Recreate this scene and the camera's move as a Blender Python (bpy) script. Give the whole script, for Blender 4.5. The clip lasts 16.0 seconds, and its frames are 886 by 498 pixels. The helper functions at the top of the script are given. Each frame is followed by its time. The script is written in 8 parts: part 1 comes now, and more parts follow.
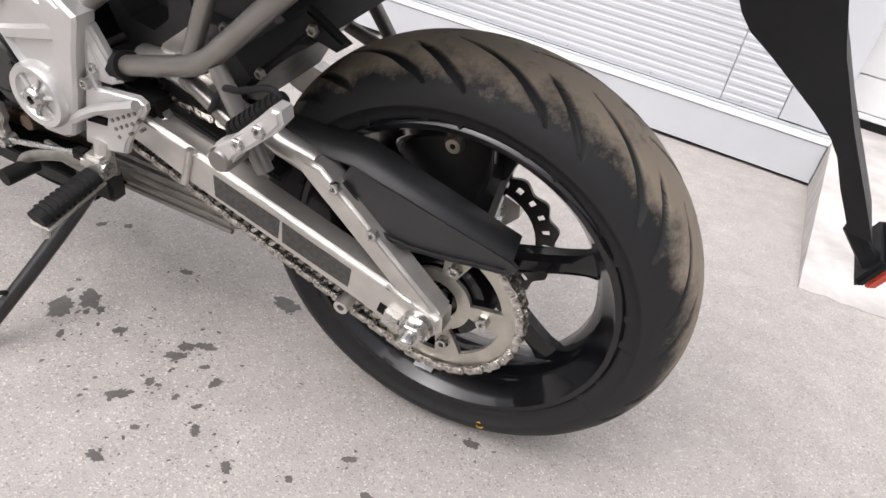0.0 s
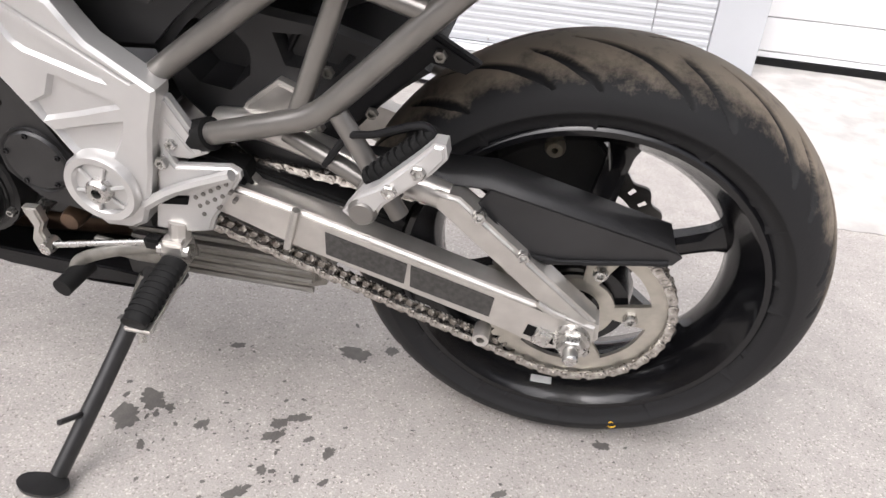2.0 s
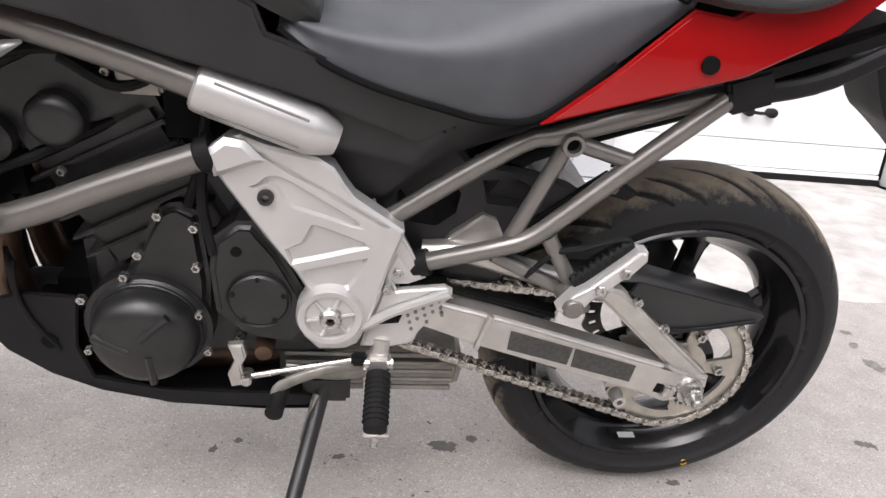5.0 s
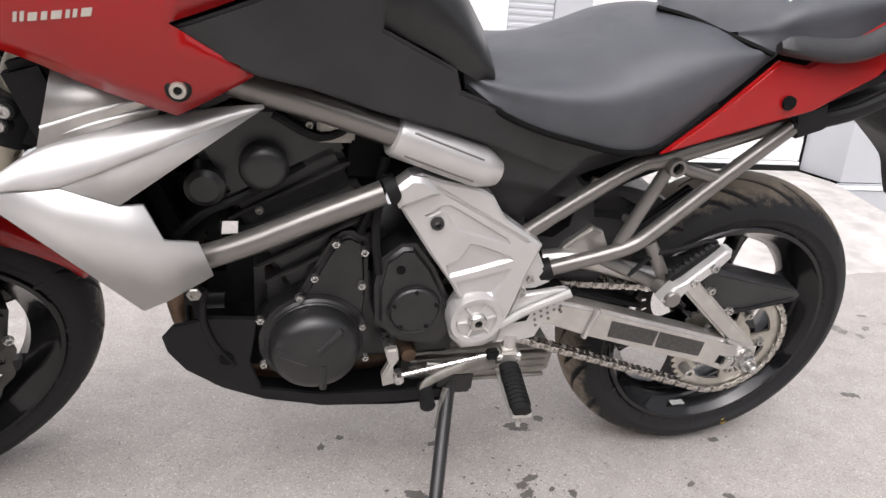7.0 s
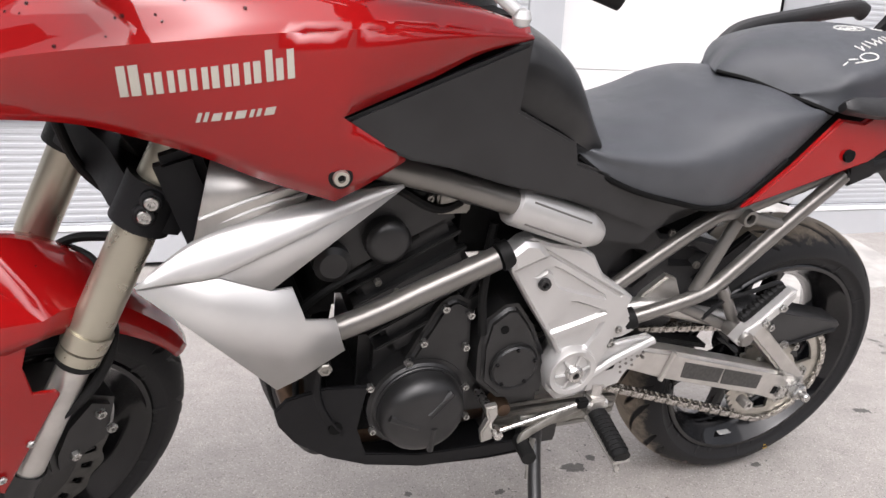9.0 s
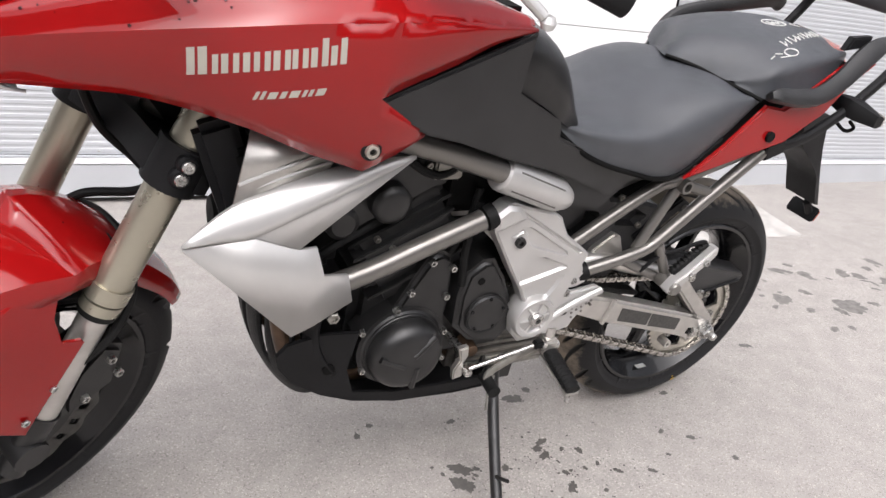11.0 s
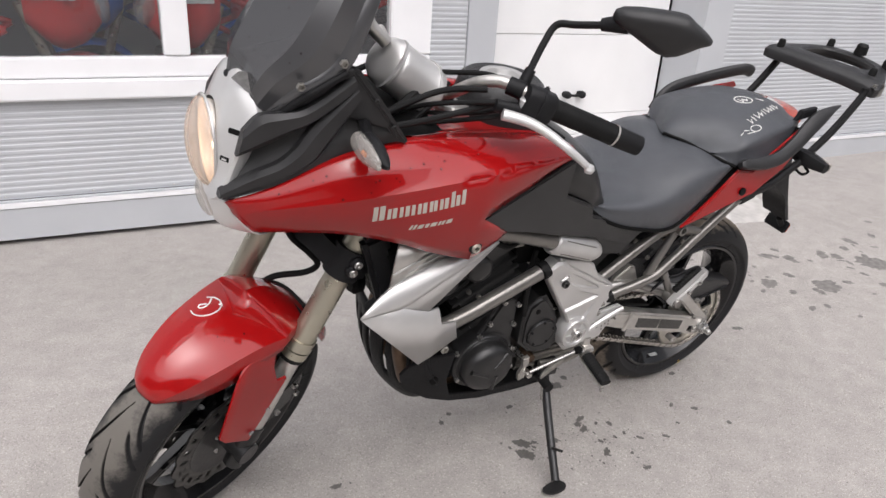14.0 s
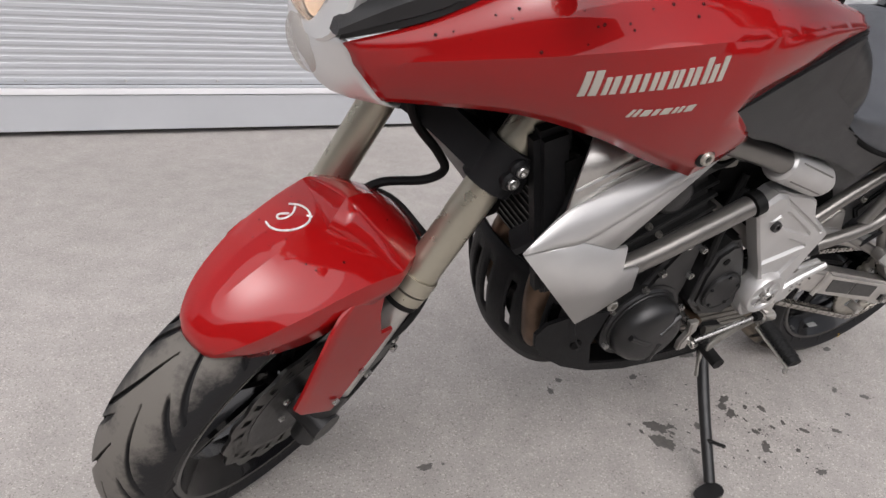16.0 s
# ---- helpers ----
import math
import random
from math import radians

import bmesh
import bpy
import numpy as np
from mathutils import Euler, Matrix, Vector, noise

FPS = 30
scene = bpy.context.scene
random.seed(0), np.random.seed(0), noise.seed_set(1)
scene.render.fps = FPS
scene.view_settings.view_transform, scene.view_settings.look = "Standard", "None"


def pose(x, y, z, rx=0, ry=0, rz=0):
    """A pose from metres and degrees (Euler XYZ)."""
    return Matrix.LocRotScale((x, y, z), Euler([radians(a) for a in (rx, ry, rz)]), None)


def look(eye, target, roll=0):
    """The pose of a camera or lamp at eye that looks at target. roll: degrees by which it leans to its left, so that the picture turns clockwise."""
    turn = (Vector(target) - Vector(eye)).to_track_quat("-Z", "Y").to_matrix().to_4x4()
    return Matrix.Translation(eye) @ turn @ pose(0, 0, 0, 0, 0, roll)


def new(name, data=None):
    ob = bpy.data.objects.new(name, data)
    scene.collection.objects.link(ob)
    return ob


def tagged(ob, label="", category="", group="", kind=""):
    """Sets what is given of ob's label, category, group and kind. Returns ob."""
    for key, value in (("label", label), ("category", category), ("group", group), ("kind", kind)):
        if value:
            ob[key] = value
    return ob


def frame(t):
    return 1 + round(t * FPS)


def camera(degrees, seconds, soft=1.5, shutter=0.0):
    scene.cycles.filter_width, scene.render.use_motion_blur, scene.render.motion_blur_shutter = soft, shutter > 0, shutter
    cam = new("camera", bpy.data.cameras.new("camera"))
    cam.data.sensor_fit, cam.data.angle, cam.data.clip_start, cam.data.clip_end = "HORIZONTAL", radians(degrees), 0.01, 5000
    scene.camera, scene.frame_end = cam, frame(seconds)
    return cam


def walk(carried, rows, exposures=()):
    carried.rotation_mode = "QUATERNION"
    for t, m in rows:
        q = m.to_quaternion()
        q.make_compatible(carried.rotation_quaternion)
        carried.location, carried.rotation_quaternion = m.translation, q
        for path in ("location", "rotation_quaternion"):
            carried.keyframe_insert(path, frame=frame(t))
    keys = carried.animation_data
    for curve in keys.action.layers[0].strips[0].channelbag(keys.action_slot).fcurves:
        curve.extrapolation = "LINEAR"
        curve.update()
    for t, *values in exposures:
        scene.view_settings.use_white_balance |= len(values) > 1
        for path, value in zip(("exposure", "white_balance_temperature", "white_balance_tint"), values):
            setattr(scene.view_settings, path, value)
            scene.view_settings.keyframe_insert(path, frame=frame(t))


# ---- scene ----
cam = camera(64.7, 16.0)
PATH = [
    (0, (0.203, -0.784, 0.786), (-0.273, 0.865, -0.24), 13.0),
    (0.5, (0.17, -0.803, 0.783), (-0.292, 0.841, -0.257), 12.9),
    (1, (0.107, -0.828, 0.774), (-0.273, 0.835, -0.27), 12.8),
    (1.5, (0.022, -0.831, 0.761), (-0.279, 0.85, -0.281), 11.0),
    (2, (-0.068, -0.818, 0.744), (-0.282, 0.917, -0.227), 4.8),
    (2.5, (-0.165, -0.822, 0.728), (-0.224, 0.949, -0.2), 4.8),
    (3, (-0.226, -0.843, 0.724), (-0.142, 0.973, -0.109), 5.0),
    (3.5, (-0.303, -0.891, 0.734), (-0.164, 0.954, -0.026), 5.4),
    (4, (-0.388, -0.953, 0.756), (-0.114, 0.897, 0.047), 6.0),
    (4.5, (-0.454, -0.998, 0.781), (-0.13, 0.861, 0.116), 6.9),
    (5, (-0.532, -1.01, 0.79), (-0.226, 0.855, 0.135), 4.9),
    (5.2, (-0.572, -1.005, 0.788), (-0.246, 0.853, 0.122), 5.1),
    (7.5, (-0.956, -1.108, 0.866), (-0.263, 0.659, 0.237), 4.1),
    (8, (-1.03, -1.097, 0.883), (-0.205, 0.635, 0.317), 4.3),
    (8.5, (-1.071, -1.07, 0.902), (-0.288, 0.684, 0.346), 4.0),
    (9, (-1.124, -1.038, 0.89), (-0.393, 0.739, 0.333), 2.5),
    (9.2, (-1.144, -1.024, 0.885), (-0.419, 0.749, 0.311), 2.1),
    (11.5, (-1.373, -1.092, 1.018), (-0.26, 0.394, 0.274), 7.1),
    (12, (-1.44, -1.14, 1.122), (-0.254, 0.27, 0.342), 6.4),
    (12.5, (-1.468, -1.172, 1.193), (-0.301, 0.239, 0.389), 6.5),
    (13, (-1.496, -1.226, 1.235), (-0.396, 0.222, 0.403), 6.7),
    (13.5, (-1.551, -1.304, 1.264), (-0.482, 0.197, 0.486), 5.0),
    (14, (-1.652, -1.291, 1.271), (-0.671, 0.261, 0.478), 3.6),
    (14.5, (-1.753, -1.207, 1.263), (-0.702, 0.303, 0.478), 3.7),
    (15, (-1.796, -1.121, 1.216), (-0.67, 0.332, 0.427), 4.6),
    (15.5, (-1.717, -0.983, 1.126), (-0.643, 0.469, 0.266), 7.0),
    (16, (-1.633, -0.841, 1.025), (-0.735, 0.669, 0.069), 7.2),
]
from mathutils.bvhtree import BVHTree
from mathutils.geometry import delaunay_2d_cdt
walk(cam, [(t, look(eye, target, roll)) for t, eye, target, roll in PATH], [(0.0, 0.72, 6450, 14), (1.2, 0.70, 6450, 14), (2.0, 0.86, 6450, 14), (3.0, 0.98, 6450, 15), (4.2, 0.70, 6450, 15), (8.5, 0.66, 6450, 15), (11.5, 0.56, 6450, 14), (12.5, 0.38, 6450, 14), (14.5, 0.20, 6450, 14), (16.0, 0.10, 6450, 14)])

# ---------------------------------------------------------------- world and light
world = bpy.data.worlds.new("overcast_sky")
scene.world = world
world.use_nodes = True
wn = world.node_tree
sky = wn.nodes.new("ShaderNodeTexSky")
sky.sky_type = "NISHITA"
sky.sun_disc = False
sky.sun_elevation, sky.sun_rotation = radians(55), radians(200)
sky.air_density, sky.dust_density, sky.ozone_density = 1.0, 5.0, 0.6
hue = wn.nodes.new("ShaderNodeHueSaturation")
hue.inputs["Saturation"].default_value = 0.18
wn.links.new(sky.outputs[0], hue.inputs["Color"])
wn.links.new(hue.outputs[0], wn.nodes["Background"].inputs["Color"])
wn.nodes["Background"].inputs["Strength"].default_value = 0.14
sun = new("sun", bpy.data.lights.new("sun", "SUN"))
sun.data.energy, sun.data.angle, sun.data.color = 1.5, radians(90), (1.0, 0.985, 0.97)
sun.matrix_world = look((-2.0, -2.6, 8.0), (0, 0, 0))

# ---------------------------------------------------------------- materials


def mat(name, base, rough=0.5, metal=0.0, var=0.0, scale=20.0, bump=0.0, bscale=200.0, coat=0.0, rvar=0.1, second=None, spec=0.5):
    """A surface with two scales of colour variation, roughness wear and fine relief."""
    m = bpy.data.materials.new(name)
    m.use_nodes = True
    nt = m.node_tree
    b = nt.nodes["Principled BSDF"]
    b.inputs["Metallic"].default_value = metal
    b.inputs["Roughness"].default_value = rough
    b.inputs["Specular IOR Level"].default_value = spec
    b.inputs["Coat Weight"].default_value = coat
    b.inputs["Coat Roughness"].default_value = 0.04
    tc = nt.nodes.new("ShaderNodeTexCoord")
    n1 = nt.nodes.new("ShaderNodeTexNoise")
    n1.inputs["Scale"].default_value, n1.inputs["Detail"].default_value = scale, 6.0
    nt.links.new(tc.outputs["Object"], n1.inputs["Vector"])
    mix = nt.nodes.new("ShaderNodeMix")
    mix.data_type = "RGBA"
    dark = second or tuple(c * (1 - var) for c in base)
    mix.inputs["A"].default_value = (*dark, 1)
    mix.inputs["B"].default_value = (*[min(1, c * (1 + var * 0.5)) for c in base], 1)
    ramp = nt.nodes.new("ShaderNodeMapRange")
    ramp.inputs["From Min"].default_value, ramp.inputs["From Max"].default_value = 0.35, 0.65
    nt.links.new(n1.outputs["Fac"], ramp.inputs["Value"])
    nt.links.new(ramp.outputs["Result"], mix.inputs["Factor"])
    nt.links.new(mix.outputs["Result"], b.inputs["Base Color"])
    rr = nt.nodes.new("ShaderNodeMapRange")
    rr.inputs["To Min"].default_value, rr.inputs["To Max"].default_value = max(0.02, rough - rvar), min(1, rough + rvar)
    n3 = nt.nodes.new("ShaderNodeTexNoise")
    n3.inputs["Scale"].default_value, n3.inputs["Detail"].default_value = scale * 2.3, 4.0
    nt.links.new(tc.outputs["Object"], n3.inputs["Vector"])
    nt.links.new(n3.outputs["Fac"], rr.inputs["Value"])
    nt.links.new(rr.outputs["Result"], b.inputs["Roughness"])
    if bump:
        n2 = nt.nodes.new("ShaderNodeTexNoise")
        n2.inputs["Scale"].default_value, n2.inputs["Detail"].default_value = bscale, 3.0
        nt.links.new(tc.outputs["Object"], n2.inputs["Vector"])
        bp = nt.nodes.new("ShaderNodeBump")
        bp.inputs["Strength"].default_value, bp.inputs["Distance"].default_value = bump, 0.002
        nt.links.new(n2.outputs["Fac"], bp.inputs["Height"])
        nt.links.new(bp.outputs["Normal"], b.inputs["Normal"])
    return m


M_RED = mat("red_paint", (0.30, 0.0048, 0.0052), 0.42, 0.0, 0.08, 6, 0.0, 900, 0.85, 0.05, spec=0.03)
M_RED.node_tree.nodes["Principled BSDF"].inputs["Coat IOR"].default_value = 1.6
M_RED.node_tree.nodes["Principled BSDF"].inputs["Coat Roughness"].default_value = 0.025
M_SILVER = mat("silver_paint", (0.575, 0.567, 0.555), 0.34, 0.55, 0.06, 14, 0.04, 700, 0.0, 0.06)
M_ALU = mat("brushed_aluminium", (0.58, 0.56, 0.53), 0.35, 0.84, 0.12, 30, 0.06, 300)
M_FRAME = mat("gunmetal_frame_paint", (0.215, 0.204, 0.190), 0.30, 0.62, 0.06, 25, 0.02, 500, rvar=0.03)
M_FORK = mat("champagne_anodised", (0.44, 0.41, 0.33), 0.30, 0.75, 0.05, 18)
M_STEEL = mat("steel", (0.55, 0.54, 0.52), 0.28, 0.95, 0.2, 60)
M_DULLSTEEL = mat("dull_steel", (0.30, 0.288, 0.262), 0.42, 0.8, 0.2, 50, 0.05, 300)
M_CHAIN = mat("chain_steel", (0.55, 0.53, 0.50), 0.24, 0.9, 0.45, 70, second=(0.15, 0.13, 0.11))
M_ZINC = mat("dull_zinc_plate", (0.50, 0.475, 0.42), 0.36, 0.8, 0.15, 40, 0.04, 300)
M_PLASTIC = mat("black_textured_plastic", (0.010, 0.010, 0.011), 0.50, 0, 0.25, 12, 0.25, 900, spec=0.22)
M_COVER = mat("satin_black_plastic", (0.0215, 0.0213, 0.0222), 0.38, 0, 0.25, 14, 0.3, 1100, spec=0.45)
M_DISC = mat("brake_disc_steel", (0.10, 0.098, 0.094), 0.38, 0.9, 0.2, 60)
M_GLOSSBLACK = mat("black_gloss_enamel", (0.005, 0.005, 0.006), 0.16, 0, 0.2, 20, 0.0, 300, 0.35, 0.05, spec=0.3)
M_ENGINE = mat("black_engine_enamel", (0.016, 0.0158, 0.016), 0.34, 0.0, 0.3, 30, 0.10, 600, spec=0.5)
# Near-black: paints the shade in holes and gaps, and colours plain black parts.
M_DARK = mat("gap_and_part_black", (0.005, 0.005, 0.005), 0.7, 0, 0.3, 30, 0.2, 300, spec=0.12)
M_SEAT = mat("seat_vinyl", (0.064, 0.068, 0.076), 0.36, 0, 0.12, 25, 0.3, 1400, 0.0, 0.08, spec=0.5)
M_RUBBER = mat("black_rubber", (0.009, 0.009, 0.009), 0.6, 0, 0.2, 40, 0.15, 500, spec=0.2)
M_EXHAUST = mat("heat_stained_steel", (0.14, 0.09, 0.06), 0.4, 0.7, 0.5, 18, 0.1, 200)
M_WHITE = mat("white_door_paint", (0.82, 0.82, 0.82), 0.5, 0, 0.03, 3, 0.02, 60)
M_PVC = mat("white_pvc", (0.85, 0.85, 0.86), 0.35, 0, 0.02, 5)
M_PANEL = mat("grey_panel_paint", (0.485, 0.50, 0.52), 0.42, 0, 0.04, 3, 0.03, 40)
M_DECAL = mat("dark_decal", (0.05, 0.048, 0.045), 0.5, 0, 0.4, 160, 0.1, 300)
M_LAMPSILVER = mat("pale_silver_paint", (0.68, 0.675, 0.665), 0.34, 0.5, 0.04, 14, 0.03, 700, 0.2, 0.05)
M_LETTER = mat("silver_letter_film", (0.52, 0.49, 0.43), 0.4, 0.2, 0.05, 40)
M_CHALK = mat("white_marker_paint", (0.75, 0.75, 0.72), 0.8, 0, 0.25, 120)
M_YELLOW = mat("yellow_marker_paint", (0.6, 0.35, 0.02), 0.7, 0, 0.1, 60)
M_LABEL = mat("white_label", (0.7, 0.7, 0.68), 0.5, 0, 0.1, 90)
M_AMBER = mat("amber_bulb", (0.75, 0.22, 0.03), 0.2, 0, 0.1, 60)
M_BULB = mat("lit_headlight_bulb", (1.0, 0.8, 0.55), 0.3)
M_BULB.node_tree.nodes["Principled BSDF"].inputs["Emission Color"].default_value = (1.0, 0.80, 0.58, 1)
M_BULB.node_tree.nodes["Principled BSDF"].inputs["Emission Strength"].default_value = 9.0
M_REFLECT = mat("red_reflector", (0.45, 0.06, 0.03), 0.2, 0, 0.2, 200, coat=0.6)
M_MIRROR = mat("mirror_silvering", (0.8, 0.8, 0.8), 0.05, 1.0, 0.02, 40)
M_MUFFLER = mat("dull_grey_aluminium", (0.30, 0.285, 0.26), 0.45, 0.7, 0.15, 40, 0.06, 300)
M_SHOPRED = mat("red_lacquer", (0.60, 0.020, 0.018), 0.3, 0.0, 0.1, 5, coat=0.6)
M_BLUE = mat("blue_lacquer", (0.02, 0.11, 0.48), 0.35, 0.0, 0.1, 5, coat=0.5)
M_CHROME = mat("warm_reflector", (0.93, 0.86, 0.78), 0.45, 0.8, 0.05, 40)


def clear(name, tint, rough=0.03, mixin=0.75, passing=None):
    """Thin clear sheet: partly seen through, with real gloss."""
    m = bpy.data.materials.new(name)
    m.use_nodes = True
    nt = m.node_tree
    b = nt.nodes["Principled BSDF"]
    b.inputs["Base Color"].default_value = (*tint, 1)
    b.inputs["Roughness"].default_value = rough
    tr = nt.nodes.new("ShaderNodeBsdfTransparent")
    tr.inputs["Color"].default_value = (*(passing or [0.6 + 0.4 * c for c in tint]), 1)
    mx = nt.nodes.new("ShaderNodeMixShader")
    mx.inputs["Fac"].default_value = mixin
    nt.links.new(b.outputs[0], mx.inputs[1])
    nt.links.new(tr.outputs[0], mx.inputs[2])
    nt.links.new(mx.outputs[0], nt.nodes["Material Output"].inputs["Surface"])
    return m


# Pale tint puts the haze of sky reflections into the pane's colour.
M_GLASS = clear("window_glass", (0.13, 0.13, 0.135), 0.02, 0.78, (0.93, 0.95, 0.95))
M_LENS = clear("clear_lens", (0.42, 0.40, 0.38), 0.06, 0.60, (0.95, 0.92, 0.88))
M_LAMPLENS = clear("headlight_glass", (0.55, 0.50, 0.46), 0.05, 0.52, (1.0, 0.92, 0.84))
M_DROP = clear("water_drop", (0.02, 0.018, 0.018), 0.03, 0.55, (0.55, 0.5, 0.5))
M_SMOKE = clear("smoked_acrylic", (0.075, 0.075, 0.078), 0.20, 0.20, (0.40, 0.40, 0.41))
M_SMOKE.node_tree.nodes["Principled BSDF"].inputs["Specular IOR Level"].default_value = 1.0


def ground_material():
    m = bpy.data.materials.new("pale_asphalt")
    m.use_nodes = True
    nt = m.node_tree
    b = nt.nodes["Principled BSDF"]
    b.inputs["Roughness"].default_value = 0.85
    tc = nt.nodes.new("ShaderNodeTexCoord")

    def noise_tex(s, d=5.0):
        n = nt.nodes.new("ShaderNodeTexNoise")
        n.inputs["Scale"].default_value, n.inputs["Detail"].default_value = s, d
        nt.links.new(tc.outputs["Object"], n.inputs["Vector"])
        return n

    def ramp(src, stops):
        r = nt.nodes.new("ShaderNodeValToRGB")
        els = r.color_ramp.elements
        els[0].position, els[0].color = stops[0][0], (*stops[0][1], 1)
        els[1].position, els[1].color = stops[-1][0], (*stops[-1][1], 1)
        for p, c in stops[1:-1]:
            e = els.new(p)
            e.color = (*c, 1)
        nt.links.new(src, r.inputs["Fac"])
        return r.outputs["Color"]

    def mul(a, c, f=1.0):
        x = nt.nodes.new("ShaderNodeMix")
        x.data_type, x.blend_type = "RGBA", "MULTIPLY"
        x.inputs["Factor"].default_value = f
        nt.links.new(a, x.inputs["A"])
        nt.links.new(c, x.inputs["B"])
        return x.outputs["Result"]

    big = ramp(noise_tex(0.9).outputs["Fac"], [(0.3, (0.345, 0.325, 0.308)), (0.7, (0.408, 0.385, 0.366))])
    mid = ramp(noise_tex(14, 8).outputs["Fac"], [(0.3, (0.90, 0.895, 0.89)), (0.7, (1.05, 1.05, 1.04))])
    vor = nt.nodes.new("ShaderNodeTexVoronoi")
    vor.inputs["Scale"].default_value = 380
    nt.links.new(tc.outputs["Object"], vor.inputs["Vector"])
    hsv = nt.nodes.new("ShaderNodeSeparateColor")
    nt.links.new(vor.outputs["Color"], hsv.inputs["Color"])
    grit = ramp(hsv.outputs[0], [(0.0, (0.58, 0.56, 0.54)), (0.11, (0.94, 0.93, 0.92)), (0.84, (0.98, 0.98, 0.98)), (0.93, (1.16, 1.15, 1.13)), (1.0, (1.48, 1.47, 1.44))])
    fine = ramp(noise_tex(420, 3).outputs["Fac"], [(0.3, (0.82, 0.82, 0.82)), (0.7, (1.12, 1.12, 1.12))])
    col = mul(mul(mul(big, mid), grit, 0.95), fine, 0.9)
    nt.links.new(col, b.inputs["Base Color"])
    bp = nt.nodes.new("ShaderNodeBump")
    bp.inputs["Strength"].default_value, bp.inputs["Distance"].default_value = 0.5, 0.002
    nt.links.new(noise_tex(260, 5).outputs["Fac"], bp.inputs["Height"])
    nt.links.new(bp.outputs["Normal"], b.inputs["Normal"])
    return m


M_GROUND = ground_material()
M_WET = mat("damp_asphalt", (0.072, 0.068, 0.063), 0.55, 0, 0.35, 60, 0.4, 260, second=(0.112, 0.104, 0.096))
M_DAMP = mat("half_dry_asphalt", (0.19, 0.180, 0.168), 0.7, 0, 0.25, 40, 0.4, 260)
M_RAMP = mat("pale_rough_concrete", (0.47, 0.452, 0.43), 0.85, 0, 0.22, 9, 0.6, 60)


def tyre_material(name, r_in, r_out, dust):
    """Rubber with road dust clinging to the tread beyond radius r_in."""
    m = bpy.data.materials.new(name)
    m.use_nodes = True
    nt = m.node_tree
    b = nt.nodes["Principled BSDF"]
    b.inputs["Roughness"].default_value = 0.62
    b.inputs["Specular IOR Level"].default_value = 0.32
    tc = nt.nodes.new("ShaderNodeTexCoord")
    sx = nt.nodes.new("ShaderNodeSeparateXYZ")
    nt.links.new(tc.outputs["Object"], sx.inputs[0])

    def math_node(op, a, c):
        n = nt.nodes.new("ShaderNodeMath")
        n.operation = op
        for i, v in enumerate((a, c)):
            if isinstance(v, (int, float)):
                n.inputs[i].default_value = v
            else:
                nt.links.new(v, n.inputs[i])
        return n.outputs[0]

    rad = math_node("SQRT", math_node("ADD", math_node("POWER", sx.outputs[0], 2.0), math_node("POWER", sx.outputs[2], 2.0)), 0.0)
    n1 = nt.nodes.new("ShaderNodeTexNoise")
    n1.inputs["Scale"].default_value, n1.inputs["Detail"].default_value = 13, 10
    n1.inputs["Roughness"].default_value = 0.74
    nt.links.new(tc.outputs["Object"], n1.inputs["Vector"])
    wob = math_node("ADD", rad, math_node("MULTIPLY", math_node("SUBTRACT", n1.outputs["Fac"], 0.5), 0.080))
    mr = nt.nodes.new("ShaderNodeMapRange")
    mr.inputs["From Min"].default_value, mr.inputs["From Max"].default_value = r_in, r_out
    nt.links.new(wob, mr.inputs["Value"])
    mix = nt.nodes.new("ShaderNodeMix")
    mix.data_type = "RGBA"
    mix.inputs["A"].default_value = (0.012, 0.012, 0.013, 1)
    mix.inputs["B"].default_value = (*dust, 1)
    att = nt.nodes.new("ShaderNodeAttribute")
    att.attribute_name = "groove"
    nt.links.new(math_node("MULTIPLY", math_node("MULTIPLY", mr.outputs["Result"], 0.92), math_node("SUBTRACT", 1.0, att.outputs["Fac"])), mix.inputs["Factor"])
    nt.links.new(mix.outputs["Result"], b.inputs["Base Color"])
    n2 = nt.nodes.new("ShaderNodeTexNoise")
    n2.inputs["Scale"].default_value, n2.inputs["Detail"].default_value = 160, 5
    nt.links.new(tc.outputs["Object"], n2.inputs["Vector"])
    bp = nt.nodes.new("ShaderNodeBump")
    bp.inputs["Strength"].default_value, bp.inputs["Distance"].default_value = 0.15, 0.002
    nt.links.new(n2.outputs["Fac"], bp.inputs["Height"])
    nt.links.new(bp.outputs["Normal"], b.inputs["Normal"])
    return m


# ---------------------------------------------------------------- mesh tools


def finish(bm, sharp=32):
    bmesh.ops.recalc_face_normals(bm, faces=bm.faces)
    for f in bm.faces:
        f.smooth = True
    lim = radians(sharp)
    for e in bm.edges:
        if len(e.link_faces) == 2:
            e.smooth = e.calc_face_angle(0) < lim
    return bm


def part(name, bm, material, parent=None, label="", sharp=32, at=None):
    """Links a bmesh as one mesh object, under a thing or a part; at: the origin it turns about."""
    finish(bm, sharp)
    if at is not None:
        bmesh.ops.translate(bm, verts=bm.verts, vec=-Vector(at))
    me = bpy.data.meshes.new(name)
    bm.to_mesh(me)
    bm.free()
    me.materials.append(material)
    ob = new(name, me)
    base = Vector(at) if at is not None else Vector((0, 0, 0))
    if parent is not None:
        ob.parent = parent
        if parent.get("base") is not None:
            base = base - Vector(parent["base"])
    if at is not None:
        ob["base"] = tuple(at)
    ob.location = base
    if label:
        tagged(ob, label)
    return ob


